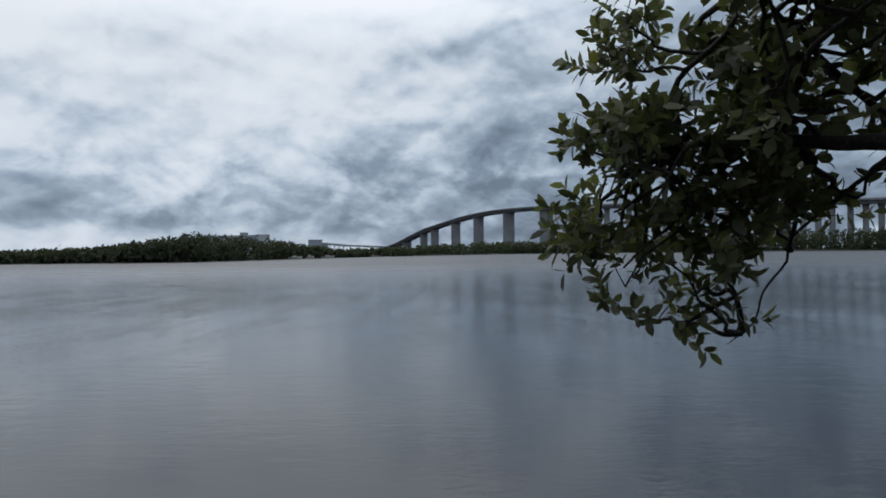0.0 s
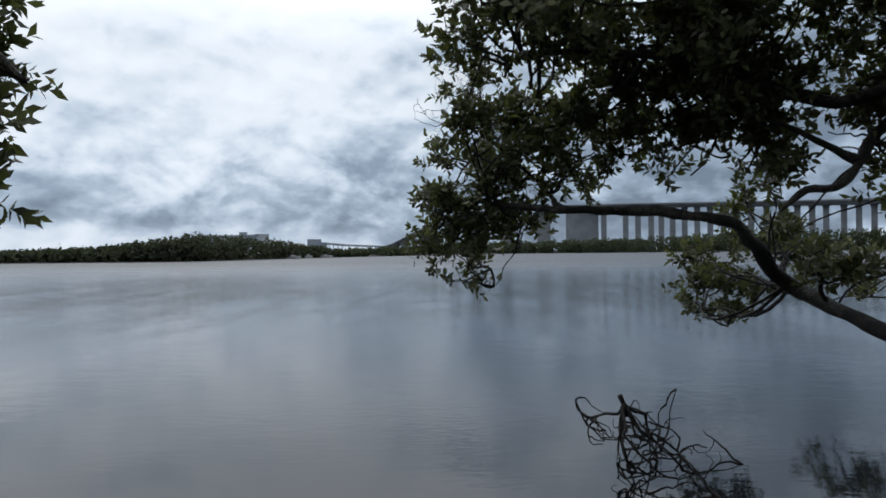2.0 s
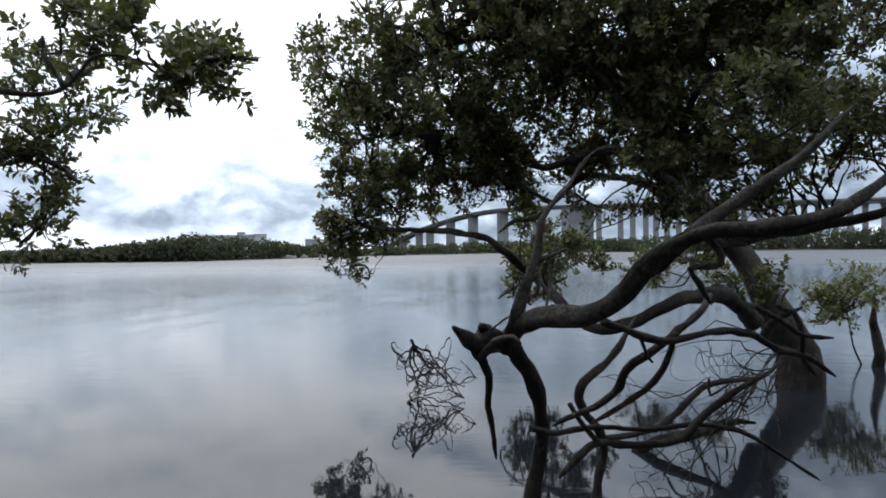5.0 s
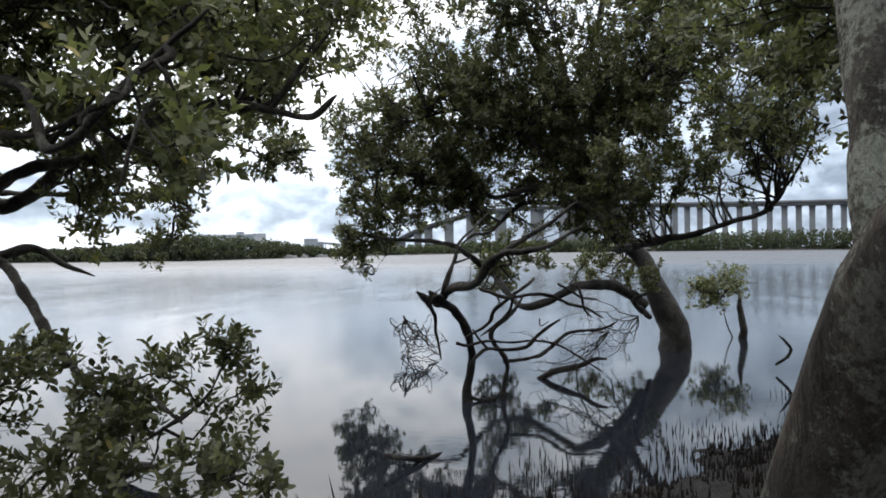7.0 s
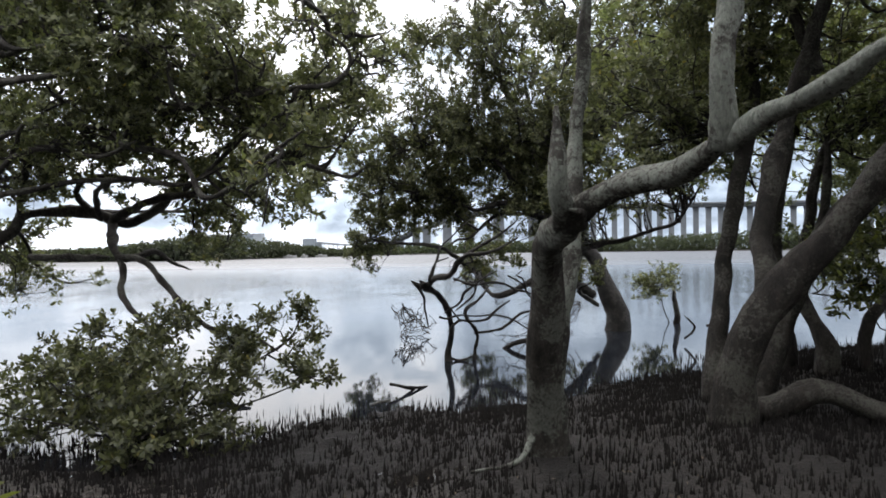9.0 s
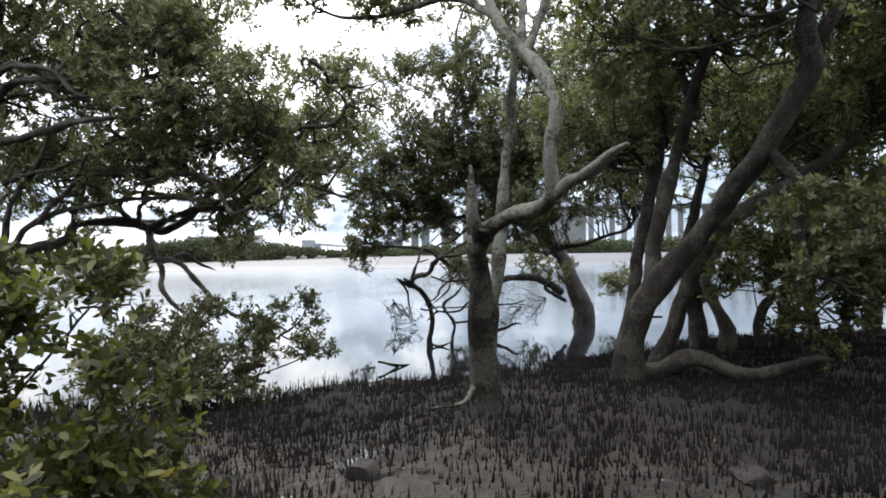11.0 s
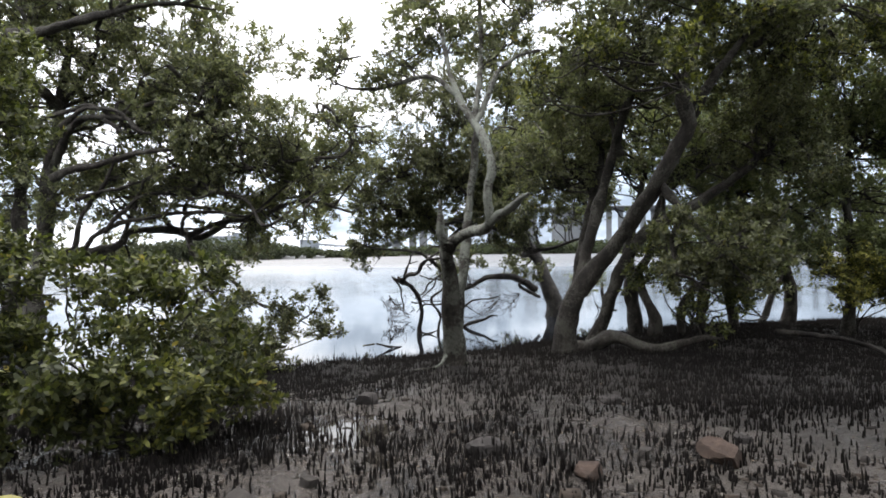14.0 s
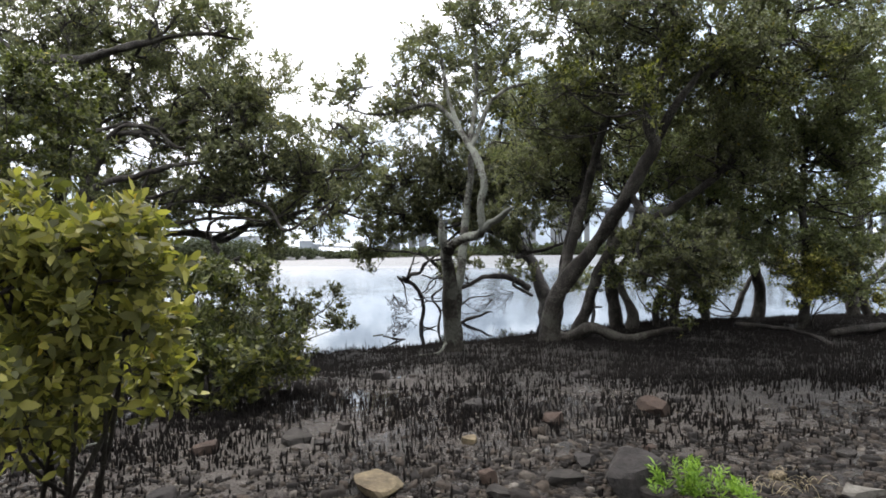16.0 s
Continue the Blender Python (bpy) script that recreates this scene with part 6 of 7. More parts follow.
# the low branch of leaves over the water's edge
shrub("low_mangrove_shrub", "low dark-leaved mangrove shrub at the water's edge", (-3.991, 13.832, 0.013), 6, [
    (-4.59, 14.098, 0.688, 0.473, 0.532, 0.505), (-4.349, 14.497, 0.998, 0.434, 0.399, 0.401), (-3.487, 14.098, 0.802, 0.379, 0.399, 0.379), (-3.179, 14.497, 1.219, 0.401, 0.333, 0.367), (-2.607, 14.231, 1.023, 0.354, 0.333, 0.386),
    (-2.138, 13.832, 0.659, 0.394, 0.333, 0.303), (-2.816, 13.965, 0.667, 0.371, 0.333, 0.278), (-4.554, 13.3, 0.334, 0.502, 0.532, 0.474), (-3.582, 13.3, 0.323, 0.474, 0.465, 0.418), (-5.638, 13.699, 0.55, 0.535, 0.532, 0.475), (-4.558, 12.901, 0.353, 0.624, 0.532, 0.494, 1.3), (-3.606, 12.768, 0.234, 0.61, 0.465, 0.33, 1.3), (-3.029, 13.167, 0.277, 0.354, 0.399, 0.272, 1.1), (-4.49, 13.566, 0.629, 0.524, 0.465, 0.407, 1.1)], 71, LEAF_DEEP, 0.08, 0.8)
shrub("leafy_mangrove_shrub", "wide mangrove shrub with olive leaves spreading over the mud", (-3.1, 7.9, 0.3), 10, [
    (-2.6, 8.25, 1.72, 0.38, 0.45, 0.32), (-3.15, 7.95, 1.70, 0.42, 0.45, 0.34), (-3.75, 7.8, 1.74, 0.42, 0.45, 0.34), (-4.4, 7.7, 1.70, 0.45, 0.45, 0.36), (-5.1, 7.6, 1.68, 0.45, 0.45, 0.36),
    (-2.3, 7.85, 1.24, 0.38, 0.5, 0.3), (-2.9, 7.5, 1.16, 0.42, 0.5, 0.3), (-3.55, 7.4, 1.12, 0.42, 0.5, 0.3), (-4.25, 7.3, 1.15, 0.44, 0.5, 0.32), (-5.0, 7.3, 1.15, 0.44, 0.5, 0.34),
    (-3.2, 7.15, 0.82, 0.4, 0.4, 0.24), (-3.85, 7.05, 0.82, 0.42, 0.4, 0.24), (-4.5, 7.0, 0.85, 0.42, 0.4, 0.26), (-3.4, 7.0, 0.6, 0.5, 0.36, 0.16), (-4.2, 6.9, 0.6, 0.5, 0.36, 0.16), (-5.2, 7.0, 0.8, 0.4, 0.4, 0.3)], 72, LEAF_OLIVE, 0.09, 1.25)
shrub("young_mangrove_shrub", "low mangrove bush with bright yellow-green leaf tips", (-2.4, 7.9, 0.3), 3, [
    (-2.02, 8.1, 0.92, 0.3, 0.36, 0.26), (-2.5, 7.35, 0.84, 0.42, 0.4, 0.26), (-2.15, 7.7, 0.72, 0.34, 0.36, 0.2), (-2.9, 7.3, 0.68, 0.4, 0.36, 0.2)], 79, LEAF_LIT, 0.09, 1.2)
shrub("young_mangrove_shrub", "young mangrove bush with yellow-green leaves", (-2.4, 3.95, 0.62), 8, [
    (-2.15, 3.10, 2.31, 0.24, 0.30, 0.20),
    (-1.84, 3.15, 2.32, 0.24, 0.26, 0.20),
    (-2.10, 2.95, 2.10, 0.26, 0.32, 0.22),
    (-1.72, 3.10, 2.14, 0.26, 0.30, 0.20),
    (-1.66, 3.30, 2.04, 0.15, 0.20, 0.18),
    (-2.10, 2.95, 1.76, 0.25, 0.32, 0.22),
    (-1.76, 3.10, 1.82, 0.25, 0.30, 0.20),
    (-1.68, 3.30, 1.86, 0.17, 0.22, 0.24),
    (-1.84, 3.10, 1.56, 0.26, 0.28, 0.18),
    (-2.10, 2.95, 1.50, 0.24, 0.28, 0.16),
    (-1.74, 3.35, 1.52, 0.20, 0.20, 0.16),
    (-2.40, 3.20, 2.20, 0.26, 0.30, 0.30),
    (-2.40, 3.20, 1.70, 0.26, 0.30, 0.30),
    (-2.3, 3.9, 1.22, 0.26, 0.24, 0.14), (-2.7, 3.9, 1.2, 0.28, 0.26, 0.16), (-2.08, 3.75, 1.42, 0.22, 0.24, 0.14), (-2.5, 3.6, 1.45, 0.26, 0.26, 0.16)], 73, LEAF_YOUNG, 0.088, 1.4)
shrub("tall_mangrove_shrub", "tall mangrove bush with lit olive leaves", (-6.498, 9.576, 0.638), 6, [
    (-6.743, 9.576, 4.834, 0.621, 0.665, 0.577), (-6.072, 9.842, 4.809, 0.502, 0.532, 0.502), (-6.517, 9.31, 3.86, 0.647, 0.665, 0.518), (-5.872, 9.842, 3.988, 0.524, 0.532, 0.502), (-6.222, 9.576, 3.282, 0.621, 0.532, 0.355), (-5.407, 7.98, 2.528, 0.592, 0.532, 0.444), (-4.312, 7.847, 1.936, 0.582, 0.532, 0.436), (-4.812, 7.448, 1.617, 0.518, 0.532, 0.483), (-3.885, 7.182, 1.105, 0.466, 0.465, 0.466), (-4.535, 6.916, 0.838, 0.417, 0.465, 0.513)], 74, LEAF_OLIVE, 0.085, 1.2)


def right_thicket():
    """The crowded trees along the bank behind the mud."""
    sets = [
        ([[(9.652, 18.354, 0.242, 0.221), (9.712, 18.354, 0.958, 0.187), (9.469, 18.354, 2.155, 0.17), (9.21, 18.487, 3.706, 0.146), (9.126, 18.62, 5.799, 0.104)],
          [(8.77, 18.088, 0.279, 0.101), (9.218, 18.221, 1.141, 0.093), (9.549, 18.354, 1.643, 0.068)]],
         [(7.806, 16.758, 4.045, 0.854, 0.798, 1.087), (6.318, 18.354, 3.718, 0.935, 0.798, 1.021), (8.599, 16.492, 3.319, 0.993, 0.798, 1.146), (4.96, 15.96, 2.274, 0.74, 0.532, 0.518)]),
        ([[(11.84, 17.29, 0.27, 0.192), (11.788, 17.29, 1.333, 0.16), (12.003, 17.29, 2.942, 0.136), (11.708, 17.29, 5.202, 0.096)], [(12.482, 17.556, 0.235, 0.146), (12.245, 17.556, 0.989, 0.114), (12.829, 17.556, 1.638, 0.098), (13.498, 17.556, 2.45, 0.073)]],
         [(10.342, 15.96, 3.641, 1.035, 0.798, 1.035), (11.557, 15.694, 2.875, 1.091, 0.798, 1.018), (10.883, 15.428, 5.028, 1.287, 0.931, 1.001), (9.975, 16.492, 2.309, 0.688, 0.532, 0.611)]),
        ([[(4.591, 15.827, 0.921, 0.214), (4.518, 15.827, 1.476, 0.174), (4.487, 15.96, 2.191, 0.137), (4.699, 16.093, 3.008, 0.106), (5.044, 16.226, 4.263, 0.075)], [(4.518, 15.827, 1.476, 0.119), (5.01, 15.96, 2.186, 0.104), (5.274, 16.093, 3.247, 0.082), (5.794, 16.226, 4.504, 0.058)]],
         [(3.48, 16.625, 4.55, 0.692, 0.798, 0.865), (4.391, 16.226, 5.266, 0.746, 0.931, 0.828), (5.463, 16.226, 4.591, 0.663, 0.931, 0.994), (2.949, 17.024, 5.835, 0.722, 0.931, 0.812), (3.541, 16.226, 3.531, 0.414, 0.399, 0.249)]),
        ([[(5.962, 15.428, 0.778, 0.133), (6.152, 15.561, 1.539, 0.125), (6.501, 15.694, 2.16, 0.105), (6.811, 15.827, 3.33, 0.08), (7.133, 15.96, 4.96, 0.048)], [(4.807, 15.162, 0.724, 0.18), (4.672, 15.295, 1.165, 0.122), (4.586, 15.428, 1.771, 0.103), (5.135, 15.694, 2.598, 0.084), (5.392, 15.96, 4.224, 0.059)], [(5.483, 15.295, 0.952, 0.101), (5.919, 15.428, 1.395, 0.098), (6.623, 15.561, 1.638, 0.083), (7.651, 15.827, 2.36, 0.053)]],
         [(6.5, 15.162, 3.062, 0.701, 0.665, 0.701), (7.019, 14.364, 2.38, 0.742, 0.665, 0.789), (5.554, 15.428, 4.641, 0.821, 0.798, 0.821), (6.75, 14.896, 4.604, 0.879, 0.798, 0.879), (7.43, 14.364, 4.843, 0.928, 0.931, 1.021)]),
        ([[(8.758, 14.63, 0.469, 0.149), (8.911, 14.63, 1.76, 0.122), (8.794, 14.63, 3.396, 0.095), (8.954, 14.63, 5.306, 0.061)]],
         [(7.761, 13.832, 5.791, 0.833, 0.798, 0.769), (8.949, 13.566, 5.905, 1.006, 0.798, 0.817), (8.289, 14.098, 4.409, 0.98, 0.798, 0.784), (8.521, 14.098, 1.78, 0.98, 0.665, 0.653), (9.692, 13.3, 4.461, 1.048, 0.798, 0.801), (8.108, 14.63, 3.266, 0.678, 0.665, 0.678), (9.656, 13.566, 1.533, 0.754, 0.665, 0.754)]),
    ]
    sets[4][1].extend([(8.4, 14.4, 5.0, 0.9, 0.8, 0.7, 0.8), (9.4, 14.3, 4.3, 0.9, 0.8, 0.6, 0.8), (9.7, 14.1, 5.6, 0.9, 0.8, 0.7, 0.8), (9.9, 14.2, 3.3, 0.8, 0.7, 0.6, 0.8), (10.278, 13.965, 7.376, 1.035, 0.798, 1.165), (9.097, 14.364, 8.202, 0.932, 0.798, 0.799)])
    sets.append(([[(7.373, 16.758, 0.309, 0.14), (7.234, 16.758, 1.867, 0.116), (7.568, 16.758, 3.735, 0.093), (7.434, 16.758, 5.765, 0.062)]],
                 [(7.001, 16.492, 5.097, 1.07, 0.798, 0.917), (8.344, 15.96, 5.218, 0.961, 0.798, 0.961), (7.766, 17.024, 3.599, 1.025, 0.665, 0.947), (6.126, 17.29, 4.92, 0.881, 0.665, 0.801), (9.751, 16.492, 2.925, 1.07, 0.798, 0.917), (8.413, 16.758, 2.324, 0.854, 0.532, 0.621)]))
    for i, (trunks, clumps) in enumerate(sets):
        tree("bank_mangrove_tree", "slender mangrove tree in the thicket along the bank", trunks, [], clumps, 80 + i, bark=BARK_DARK, leaf=LEAF_DARK,
             group="mangrove trees", leaf_len=0.095, cover=1.0, bough=0.024)


right_thicket()
shrub("bank_mangrove_shrub", "leafy green mangrove bush on the bank beside the many-stemmed tree", (4.893, 13.167, 0.735), 6, [
    (4.294, 12.768, 2.403, 0.636, 0.465, 0.318), (5.457, 12.901, 2.453, 0.701, 0.465, 0.38), (4.128, 12.901, 1.762, 0.497, 0.399, 0.497, 0.9), (5.031, 13.034, 1.689, 0.59, 0.465, 0.561, 0.9), (5.833, 13.034, 1.712, 0.443, 0.399, 0.708), (5.142, 13.034, 1.02, 0.708, 0.399, 0.342)], 77, LEAF_OLIVE, 0.085, 1.2)
shrub("bank_mangrove_shrub", "bright green mangrove bush between slender trunks on the bank", (8.994, 14.63, 0.606), 5, [
    (8.351, 14.098, 1.743, 0.576, 0.465, 0.48), (9.256, 14.098, 1.831, 0.576, 0.465, 0.576), (8.152, 14.098, 1.295, 0.512, 0.399, 0.352), (9.141, 14.231, 1.115, 0.646, 0.465, 0.388), (9.888, 14.364, 1.229, 0.522, 0.399, 0.391)], 78, LEAF_YOUNG, 0.085, 1.2)
shrub("little_water_shrub", "small leafy mangrove on a bare stem in the water", (6.018, 23.94, -0.073), 1, [
    (5.537, 23.94, 1.059, 0.556, 0.532, 0.478), (5.895, 23.94, 1.317, 0.293, 0.333, 0.278), (5.21, 23.94, 0.854, 0.309, 0.333, 0.347)], 76, LEAF, 0.08, 0.8)

# ---------------------------------------------------------------- small things in the water
def stick(name, label, pts, mat, seed, category="stick"):
    v, s, f = limb_mesh(pts, np.random.default_rng(seed), 8)
    return tagged(mesh_ob(name, v, s, f, mat, smooth=True), label, category)


stick("snag_stem", "crooked bare stem standing in the water", [(6.049, 23.94, -0.104, 0.108), (6.084, 23.94, 0.266, 0.093), (5.996, 23.94, 0.73, 0.085), (6.032, 23.94, 1.115, 0.062)], BARK_DARK, 1)
stick("bent_stick", "bent dead stick poking out of the water", [(4.804, 20.216, 0.107, 0.024), (4.915, 20.083, 0.256, 0.03), (4.988, 20.083, 0.386, 0.03), (4.854, 20.017, 0.538, 0.029), (4.708, 19.95, 0.641, 0.021)], BARK_DARK, 2)
stick("short_stick", "short dark stick in the shallow water", [(4.963, 19.418, 0.497, 0.034), (5.211, 19.418, 0.505, 0.034)], BARK_DARK, 3)
stick("drift_log", "dark drift log floating near the bank", [(-4.029, 15.495, 0.041, 0.061), (-3.8, 15.495, 0.1, 0.091), (-3.458, 15.495, 0.142, 0.068)], BARK_DARK, 4, "log")
stick("drift_plank", "grey weathered driftwood lying on the mud", [(-1.405, 13.034, 0.514, 0.019), (-1.203, 13.167, 0.523, 0.022)], BARK_PALE, 5, "driftwood")
stick("water_log", "dark broken log end in the water", [(0.7, 19.84, -0.02, 0.05), (0.95, 19.76, 0.12, 0.056), (1.15, 19.66, 0.19, 0.06), (1.36, 19.62, 0.25, 0.054), (1.55, 19.52, 0.36, 0.05), (1.72, 19.42, 0.38, 0.042)], BARK_BLACK, 6, "log")
stick("lying_log", "long black log half sunk along the muddy bank", [(6.407, 13.167, 0.676, 0.055), (7.047, 12.768, 0.646, 0.059), (7.357, 12.103, 0.589, 0.056), (7.326, 11.039, 0.455, 0.061), (7.356, 9.842, 0.251, 0.055)], BARK_BLACK, 7, "log")
stick("lying_log", "dark log half sunk in mud under the trees", [(8.239, 12.768, 0.516, 0.095), (9.51, 13.034, 0.614, 0.097), (10.951, 13.3, 0.642, 0.099)], BARK_BLACK, 8, "log")


# ---------------------------------------------------------------- rocks
def rock(name, label, at, size, mat, seed, sink=0.3, turn=0.0, category="rock"):
    """A rock: a rounded block cut by random planes, part sunk into the mud."""
    rng = np.random.default_rng(seed)
    bm = bmesh.new()
    bmesh.ops.create_icosphere(bm, subdivisions=3, radius=1.0)
    planes = [(unit(rng.normal(0, 1, 3) * (1, 1, 0.5)), rng.uniform(0.5, 0.85)) for _ in range(9)]
    planes += [(unit(np.array((rng.normal(0, 0.16), rng.normal(0, 0.16), s))), rng.uniform(0.45, 0.62)) for s in (1, 1, -1)]
    ph = rng.uniform(0, 6, 3)
    for v in bm.verts:
        p = np.array(v.co)
        for nrm, d in planes:
            k = p @ nrm - d
            if k > 0:
                p = p - nrm * k
        p = p * (1 + 0.04 * math.sin(5 * p[0] + ph[0]) * math.sin(4 * p[1] + ph[1]) + 0.015 * math.sin(13 * p[2] + ph[2]) * math.sin(11 * p[0]))
        v.co = p * np.array(size) * (0.56, 0.56, 0.6)
    ob = part(name, bm, mat, smooth=False)
    z = float(height(at[0], at[1])) + size[2] * (0.5 - sink)
    ob.matrix_world = pose(at[0], at[1], z, rng.uniform(-6, 6), rng.uniform(-6, 6), turn)
    return tagged(ob, label, category, group="rocks on the mud")


for i, (x, y, w, h, mat, name, label) in enumerate((
        (-0.88, 9.32, 0.40, 0.22, ROCK_DARK, "rock", "low dark wet rock among breathing roots"),
        (0.41, 7.13, 0.41, 0.20, ROCK_DARK, "rock", "dark grey rock on the mud"),
        (1.17, 6.38, 0.30, 0.18, ROCK_RED, "rock", "brown rounded rock on the mud"),
        (2.34, 6.60, 0.42, 0.23, ROCK_RED, "rock", "reddish sandstone rock on the mud"),
        (2.77, 7.15, 0.19, 0.12, ROCK_DARK, "rock", "small dark rock beside the red rock"),
        (2.09, 8.94, 0.36, 0.14, ROCK_DARK, "rock", "flat dark rock half sunk in mud"),
        (1.76, 6.78, 0.19, 0.13, ROCK_GREY, "rock", "small brown rock on the mud"),
        (0.26, 5.59, 0.19, 0.13, ROCK_TAN, "rock", "small tan rock with a pale top"),
        (-1.35, 5.88, 0.37, 0.18, ROCK_GREY, "rock", "grey wet rock at the puddle"),
        (-1.08, 5.77, 0.20, 0.08, ROCK_DARK, "rock", "flat dark stone in the mud"),
        (-1.00, 6.38, 0.16, 0.13, ROCK_GREY, "rock", "small grey stone in the mud"),
        (-2.14, 5.59, 0.34, 0.17, ROCK_RED, "rock", "brown block of stone at the bush"),
        (-0.46, 4.44, 0.5, 0.17, ROCK_TAN, "rock", "large tan sandstone block with a rounded edge"),
        (-0.63, 4.77, 0.21, 0.10, ROCK_GREY, "rock", "flat grey rock in front of the mud"),
        (0.37, 4.50, 0.18, 0.14, ROCK_RED, "rock", "square brown stone on the shingle"),
        (0.91, 4.42, 0.27, 0.12, ROCK_GREY, "rock", "flat grey-brown stone on the shingle"),
        (1.15, 4.84, 0.23, 0.12, ROCK_DARK, "rock", "dark stone on the shingle"),
        (1.33, 4.22, 0.54, 0.36, ROCK_DARK, "boulder", "large dark boulder at the edge of the beach"),
        (1.43, 4.05, 0.22, 0.16, ROCK_GREY, "rock", "purple-grey rounded stone by the boulder"),
        (2.74, 3.95, 0.28, 0.15, ROCK_PALE, "rock", "pale grey smooth stone on the shingle"),
        (3.21, 4.79, 0.20, 0.09, ROCK_GREY, "rock", "brown flat stone on the beach"),
        (1.78, 5.17, 0.16, 0.08, ROCK_RED, "rock", "small reddish stone on the mud"),
        (0.40, 4.11, 0.21, 0.10, ROCK_GREY, "rock", "flat wet stone on the shingle"),
        (-1.97, 4.37, 0.27, 0.13, ROCK_DARK, "rock", "dark stone under the bush"),
        (-3.39, 5.28, 0.38, 0.16, ROCK_DARK, "rock", "dark wet stone under the bush"),
        (2.39, 4.28, 0.17, 0.07, ROCK_TAN, "rock", "flat tan stone on the beach"))):
    rock(name, label, (x, y), (w, w * 0.8, h), mat, 100 + i, 0.26, (37 * i) % 360)


# ---------------------------------------------------------------- breathing roots, shingle and litter
def root_density(x, y):
    """How thickly the breathing roots stand: thickest along the water's edge and under the trees."""
    d = np.interp(x, SHORE_X, SHORE_Y) - y
    edge = np.exp(-((d - 1.2) / 2.4) ** 2) * np.clip((x + 2.6) / 2.2, 0.45, 1)
    field = np.clip((y - 3.5) / 2.2, 0, 1) * 0.95 + np.clip((-1.3 - x) / 0.8, 0, 1) * np.clip((y - 4.6) / 1.0, 0, 1) * 0.8
    shade = np.clip((x - 1.0) / 3, 0, 1) * np.clip((y - 7.0) / 2.5, 0, 1) * 1.1
    bare = np.clip((x - 1.5) / 3, 0, 1) * np.clip((8.5 - y) / 2.5, 0, 1)
    patch = 0.6 + 0.4 * np.sin(1.7 * x + 0.6 * y) * np.sin(1.3 * y - 0.8 * x + 2) + 0.3 * np.sin(5.1 * x + 2.2 * y) * np.sin(4.3 * y - 1.7 * x)
    out = np.clip((d + 2.2) / 2.2, 0, 1) ** 2 * np.clip(np.sin(2.3 * x + 1.1 * y) * np.sin(1.9 * y - 1.2 * x), 0.1, 1)
    return np.clip((edge * 1.4 + field + shade * 1.5) * patch * (1 - 0.85 * bare), 0.02, 1.4) * np.where(d > 0.1, 1.0, np.maximum(out, np.clip((d + 0.9) / 1.0, 0, 1)))


def breathing_roots(n=79000):
    rng = np.random.default_rng(9)
    x, y = rng.uniform(-8, 14, n * 9), rng.uniform(3.2, 20.5, n * 9)
    keep = rng.uniform(0, 1.4, n * 9) < root_density(x, y)
    keep &= np.abs(x - 0.3) < 0.78 * y + 1.6
    x, y = x[keep][:n], y[keep][:n]
    k = len(x)
    z = height(x, y)
    h = (rng.gamma(4, 0.0185, k) + 0.015) * np.interp(y, [4.0, 5.5, 7.5, 11.0], [0.45, 0.72, 0.86, 0.86])
    h = h + np.maximum(0, -z)
    lean = rng.normal(0, 0.1, (k, 2))
    base = np.stack([x, y, z - 0.02], -1)
    top = base + np.concatenate([lean * h[:, None], h[:, None] + 0.02], 1)
    r = rng.uniform(0.0075, 0.0125, k)
    ang = rng.uniform(0, 6.28, k)[:, None] + np.arange(3)[None] * 2.094
    side = np.stack([np.cos(ang), np.sin(ang), 0 * ang], -1) * r[:, None, None]
    # the nearer ones keep their thickness to a blunt tip, the rest run to a point
    near = y < 8.6
    cone = np.concatenate([base[:, None] + side * 1.3, top[:, None]], 1)[~near].reshape(-1, 3)
    neck = base + (top - base) * 0.72
    stick = np.concatenate([base[:, None] + side, neck[:, None] + side * 0.75, top[:, None]], 1)[near].reshape(-1, 3)
    f0 = (np.arange(len(cone) // 4)[:, None] * 4 + np.array((0, 1, 3, 1, 2, 3, 2, 0, 3))[None]).ravel()
    f1 = (np.arange(len(stick) // 7)[:, None] * 7 + np.array((0, 1, 4, 0, 4, 3, 1, 2, 5, 1, 5, 4, 2, 0, 3, 2, 3, 5, 3, 4, 6, 4, 5, 6, 5, 3, 6))[None]).ravel()
    v, f = np.vstack([cone, stick]), np.concatenate([f0, f1 + len(cone)])
    tagged(mesh_ob("breathing_roots", v, 3, f, ROOT), "thin dark mangrove breathing roots standing up from wet mud", "roots", kind="stuff")


breathing_roots()


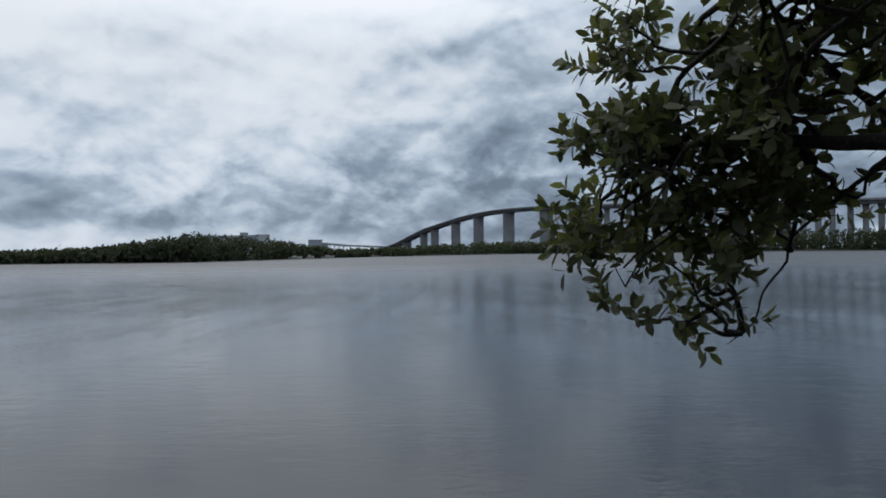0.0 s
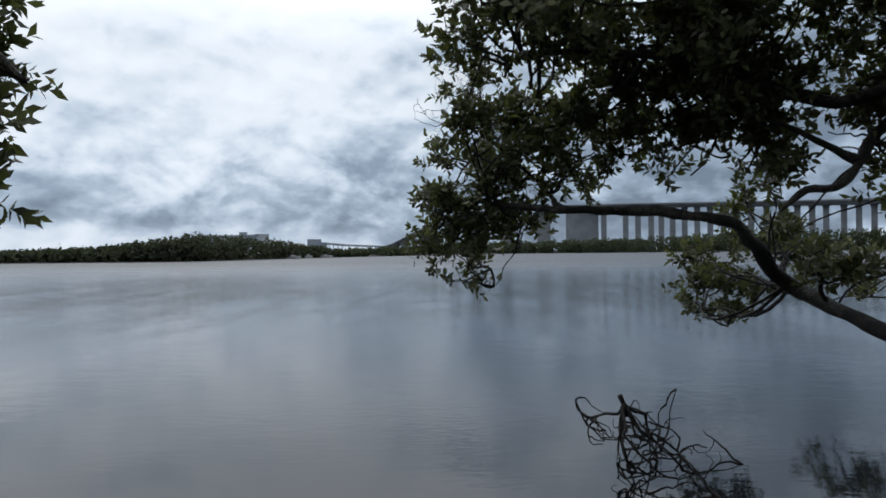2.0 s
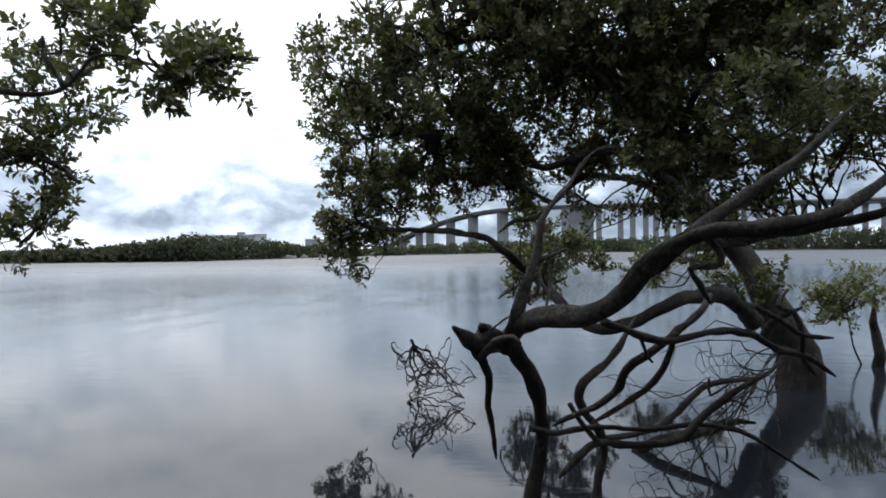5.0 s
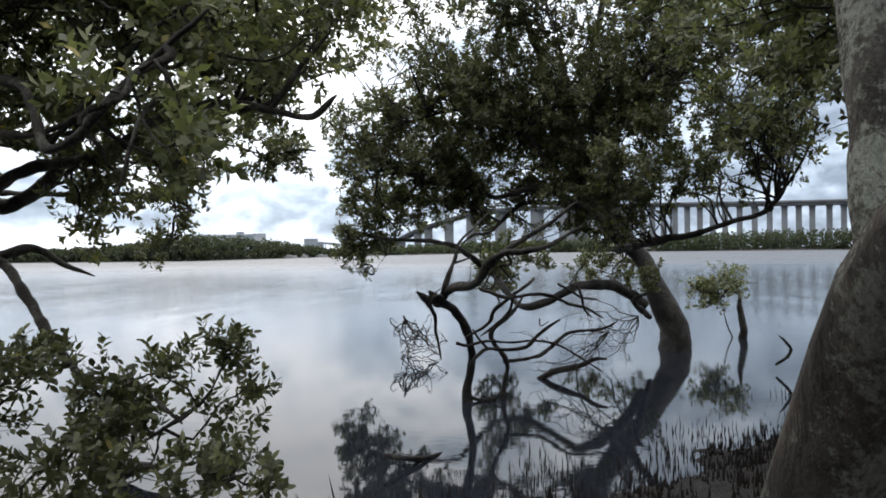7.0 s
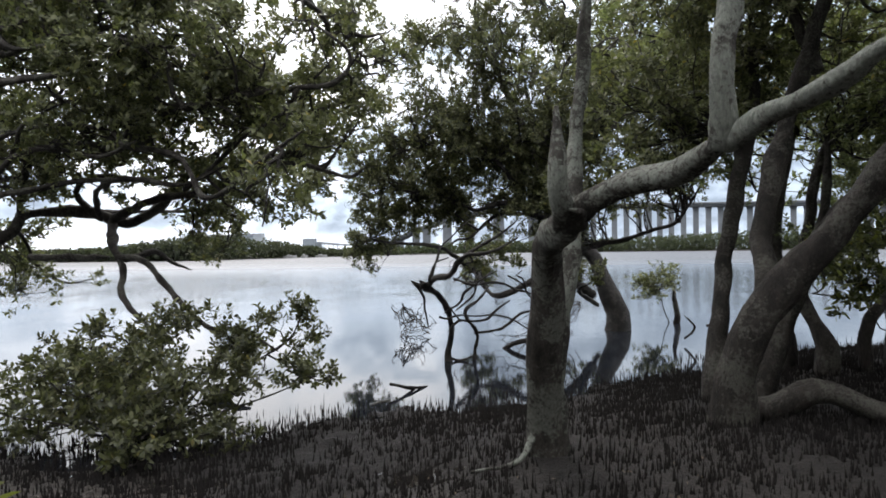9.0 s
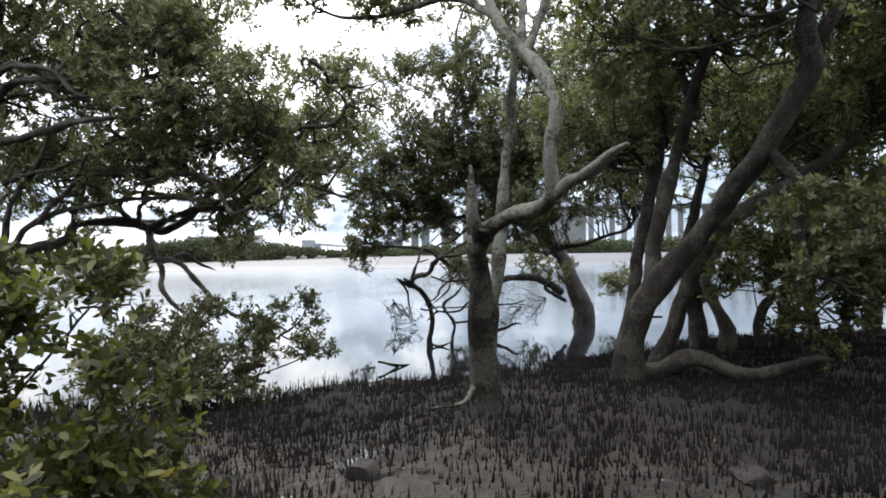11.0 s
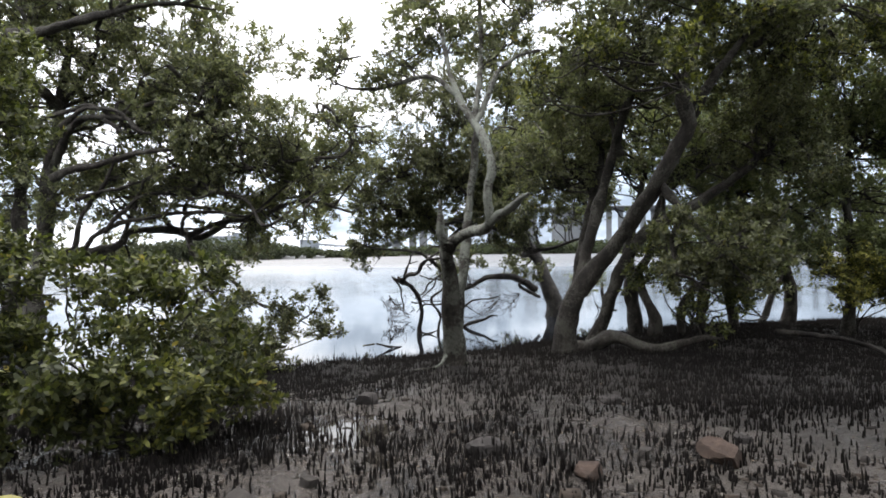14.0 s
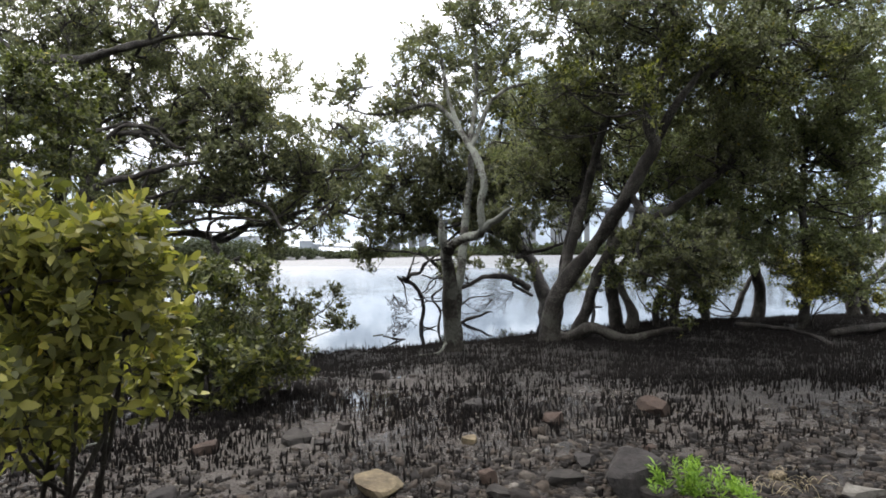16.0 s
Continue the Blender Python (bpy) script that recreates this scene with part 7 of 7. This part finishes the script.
def shingle(n=11000):
    """Flat broken slabs and stone chips on the upper beach."""
    rng = np.random.default_rng(14)
    x, y = rng.uniform(-7, 9, n * 8), rng.uniform(3.3, 9.5, n * 8)
    lap = y - 0.29 * np.maximum(x, 0)
    keep = rng.uniform(0, 1, n * 8) < np.clip(1.2 - (lap - 3.4) / 1.9, 0.012, 1)
    keep &= np.abs(x) < 0.78 * y + 0.6
    x, y = x[keep][:n], y[keep][:n]
    k = len(x)
    big = np.exp(rng.normal(-3.75, 0.5, k))
    long = rng.uniform(0.5, 0.95, k)
    thick = big * rng.uniform(0.12, 0.34, k)
    ang = np.arange(6)[None] * 1.047 + rng.normal(0, 0.22, (k, 6))
    r = rng.uniform(0.7, 1.15, (k, 6))
    flat = np.stack([np.cos(ang) * r * big[:, None], np.sin(ang) * r * (big * long)[:, None]], -1)
    low = np.concatenate([flat, -thick[:, None, None] * np.ones((k, 6, 1))], -1)
    top = np.concatenate([flat * 0.86, thick[:, None, None] * rng.uniform(0.55, 1.2, (k, 6, 1))], -1)
    p = np.concatenate([low, top], 1)
    tilt = rng.normal(0, 0.16, (k, 2))
    p[..., 2] += p[..., 0] * tilt[:, :1] + p[..., 1] * tilt[:, 1:]
    a = rng.uniform(0, 6.28, k)
    c, s = np.cos(a)[:, None], np.sin(a)[:, None]
    q = np.stack([p[..., 0] * c - p[..., 1] * s, p[..., 0] * s + p[..., 1] * c, p[..., 2]], -1)
    q += np.stack([x, y, height(x, y) + thick * 0.45 + 0.004], -1)[:, None]
    i = np.arange(6)
    side = np.stack([i, (i + 1) % 6, (i + 1) % 6 + 6, i + 6], -1).ravel()
    faces = (np.arange(k)[:, None] * 12 + np.concatenate([side, i + 6])[None]).ravel()
    m = Mat("mixed_shingle", 0.85, 0.14)
    col = m.ramp(m.island(), [(0.0, (0.009, 0.008, 0.0075)), (0.5, (0.021, 0.018, 0.016)), (0.8, (0.042, 0.033, 0.026)), (0.96, (0.065, 0.056, 0.047)), (1.0, (0.13, 0.12, 0.105))])
    m.color(m.mix(1.0, col, m.ramp(m.noise(40, 4), [(0.3, 0.6), (0.7, 1.25)]), "MULTIPLY"))
    m.bump(m.noise(60, 5, 0.65), 0.5, 0.01)
    tagged(mesh_ob("shingle", q.reshape(-1, 3), np.tile([4] * 6 + [6], k), faces, m.m), "flat brown and grey broken stones over the upper beach", "shingle", kind="stuff")


shingle()


def litter(n=900):
    rng = np.random.default_rng(15)
    x, y = rng.uniform(-6, 10, n), rng.uniform(2, 12, n)
    p = np.stack([x, y, height(x, y) + 0.012], -1)
    d = np.concatenate([rng.normal(0, 1, (n, 2)), rng.normal(0, 0.05, (n, 1))], 1)
    v = leaf_cloud(rng, p, d, 1, 0.06, 0.028, 0.0)
    v[:, 2] = np.repeat(p[:, 2], 6) + (v[:, 2] - np.repeat(p[:, 2], 6)) * 0.12
    tagged(mesh_ob("leaf_litter", v, 6, np.arange(len(v)), LITTER), "fallen dry leaves scattered on the mud", "leaves", kind="stuff")


litter()


def fresh_plant(at, size, n, seed):
    """A feathery bright green beach plant: upright stems set with narrow leaves."""
    rng = np.random.default_rng(seed)
    root = empty("beach_plant", at, label="feathery bright green plant at the edge of the beach", category="plant")
    stems = np.array(at)[None] + rng.normal(0, size * 0.22, (n, 3)) * (1, 1, 0)
    tops = stems + np.stack([rng.normal(0, size * 0.22, n), rng.normal(0, size * 0.22, n), size * rng.uniform(0.55, 1.05, n)], -1)
    t = np.linspace(0, 1, 6)[None, :, None]
    lines = stems[:, None] * (1 - t) + tops[:, None] * t
    v, f = tubes(lines, np.linspace(0.004, 0.0015, 6)[None] * np.ones((n, 1)), 4)
    inv = Matrix.Translation(at).inverted()
    ob = mesh_ob("stemwork", v, 4, f, LEAF_FRESH)
    ob.parent, ob.matrix_parent_inverse = root, inv
    tagged(ob, kind="stuff")
    pos = lines[:, 1:].reshape(-1, 3)
    dirs = np.repeat(tops - stems, 5, 0) + rng.normal(0, size * 0.1, (n * 5, 3))
    lv = leaf_cloud(rng, pos, dirs, 9, 0.055, 0.011, size * 0.22)
    ob = mesh_ob("foliage", lv, 6, np.arange(len(lv)), LEAF_FRESH)
    ob.parent, ob.matrix_parent_inverse = root, inv


fresh_plant((1.653, 4.023, 0.559), 0.28, 22, 3)
fresh_plant((1.941, 4.015, 0.559), 0.17, 16, 4)


def straw_tuft(at, n, seed):
    rng = np.random.default_rng(seed)
    a = np.array(at)[None] + rng.normal(0, 0.07, (n, 3)) * (1, 1, 0)
    ang = rng.uniform(0, 6.28, n)
    out = np.stack([np.cos(ang), np.sin(ang), np.zeros(n)], -1) * rng.uniform(0.08, 0.3, n)[:, None]
    t = np.linspace(0, 1, 6)[None, :, None]
    lines = a[:, None] + out[:, None] * t + UP * (0.18 * np.sin(np.pi * t * 0.85) * rng.uniform(0.4, 1, n)[:, None, None])
    v, f = tubes(lines, np.linspace(0.0025, 0.0008, 6)[None] * np.ones((n, 1)), 3)
    tagged(mesh_ob("straw_tuft", v, 4, f, STRAW), "dry straw-coloured grass tuft on the beach", "grass", kind="stuff")


straw_tuft((2.472, 4.151, 0.572), 46, 1)
straw_tuft((2.216, 4.038, 0.572), 34, 2)


# ---------------------------------------------------------------- dry twigs under the bushes
for i, pts in enumerate((
        [(-3.125, 5.32, 0.599, 0.01), (-2.965, 5.254, 0.667, 0.01), (-2.78, 5.187, 0.715, 0.007)], [(-2.774, 4.256, 0.681, 0.008), (-2.739, 4.389, 0.726, 0.008), (-2.677, 4.522, 0.752, 0.006), (-2.645, 4.589, 0.687, 0.004)],
        [(-3.452, 5.453, 0.766, 0.01), (-3.312, 5.386, 0.709, 0.01), (-3.193, 5.32, 0.678, 0.007)], [(1.93, 3.99, 0.662, 0.006), (2.076, 4.056, 0.663, 0.008), (2.272, 4.123, 0.65, 0.006)],
        [(-2.74, 4.522, 0.69, 0.006), (-2.616, 4.522, 0.66, 0.006), (-2.545, 4.456, 0.618, 0.004)])):
    stick("dry_twig", "pale dry twig lying on the dark mud", pts, BARK_PALE, 60 + i, "twig")
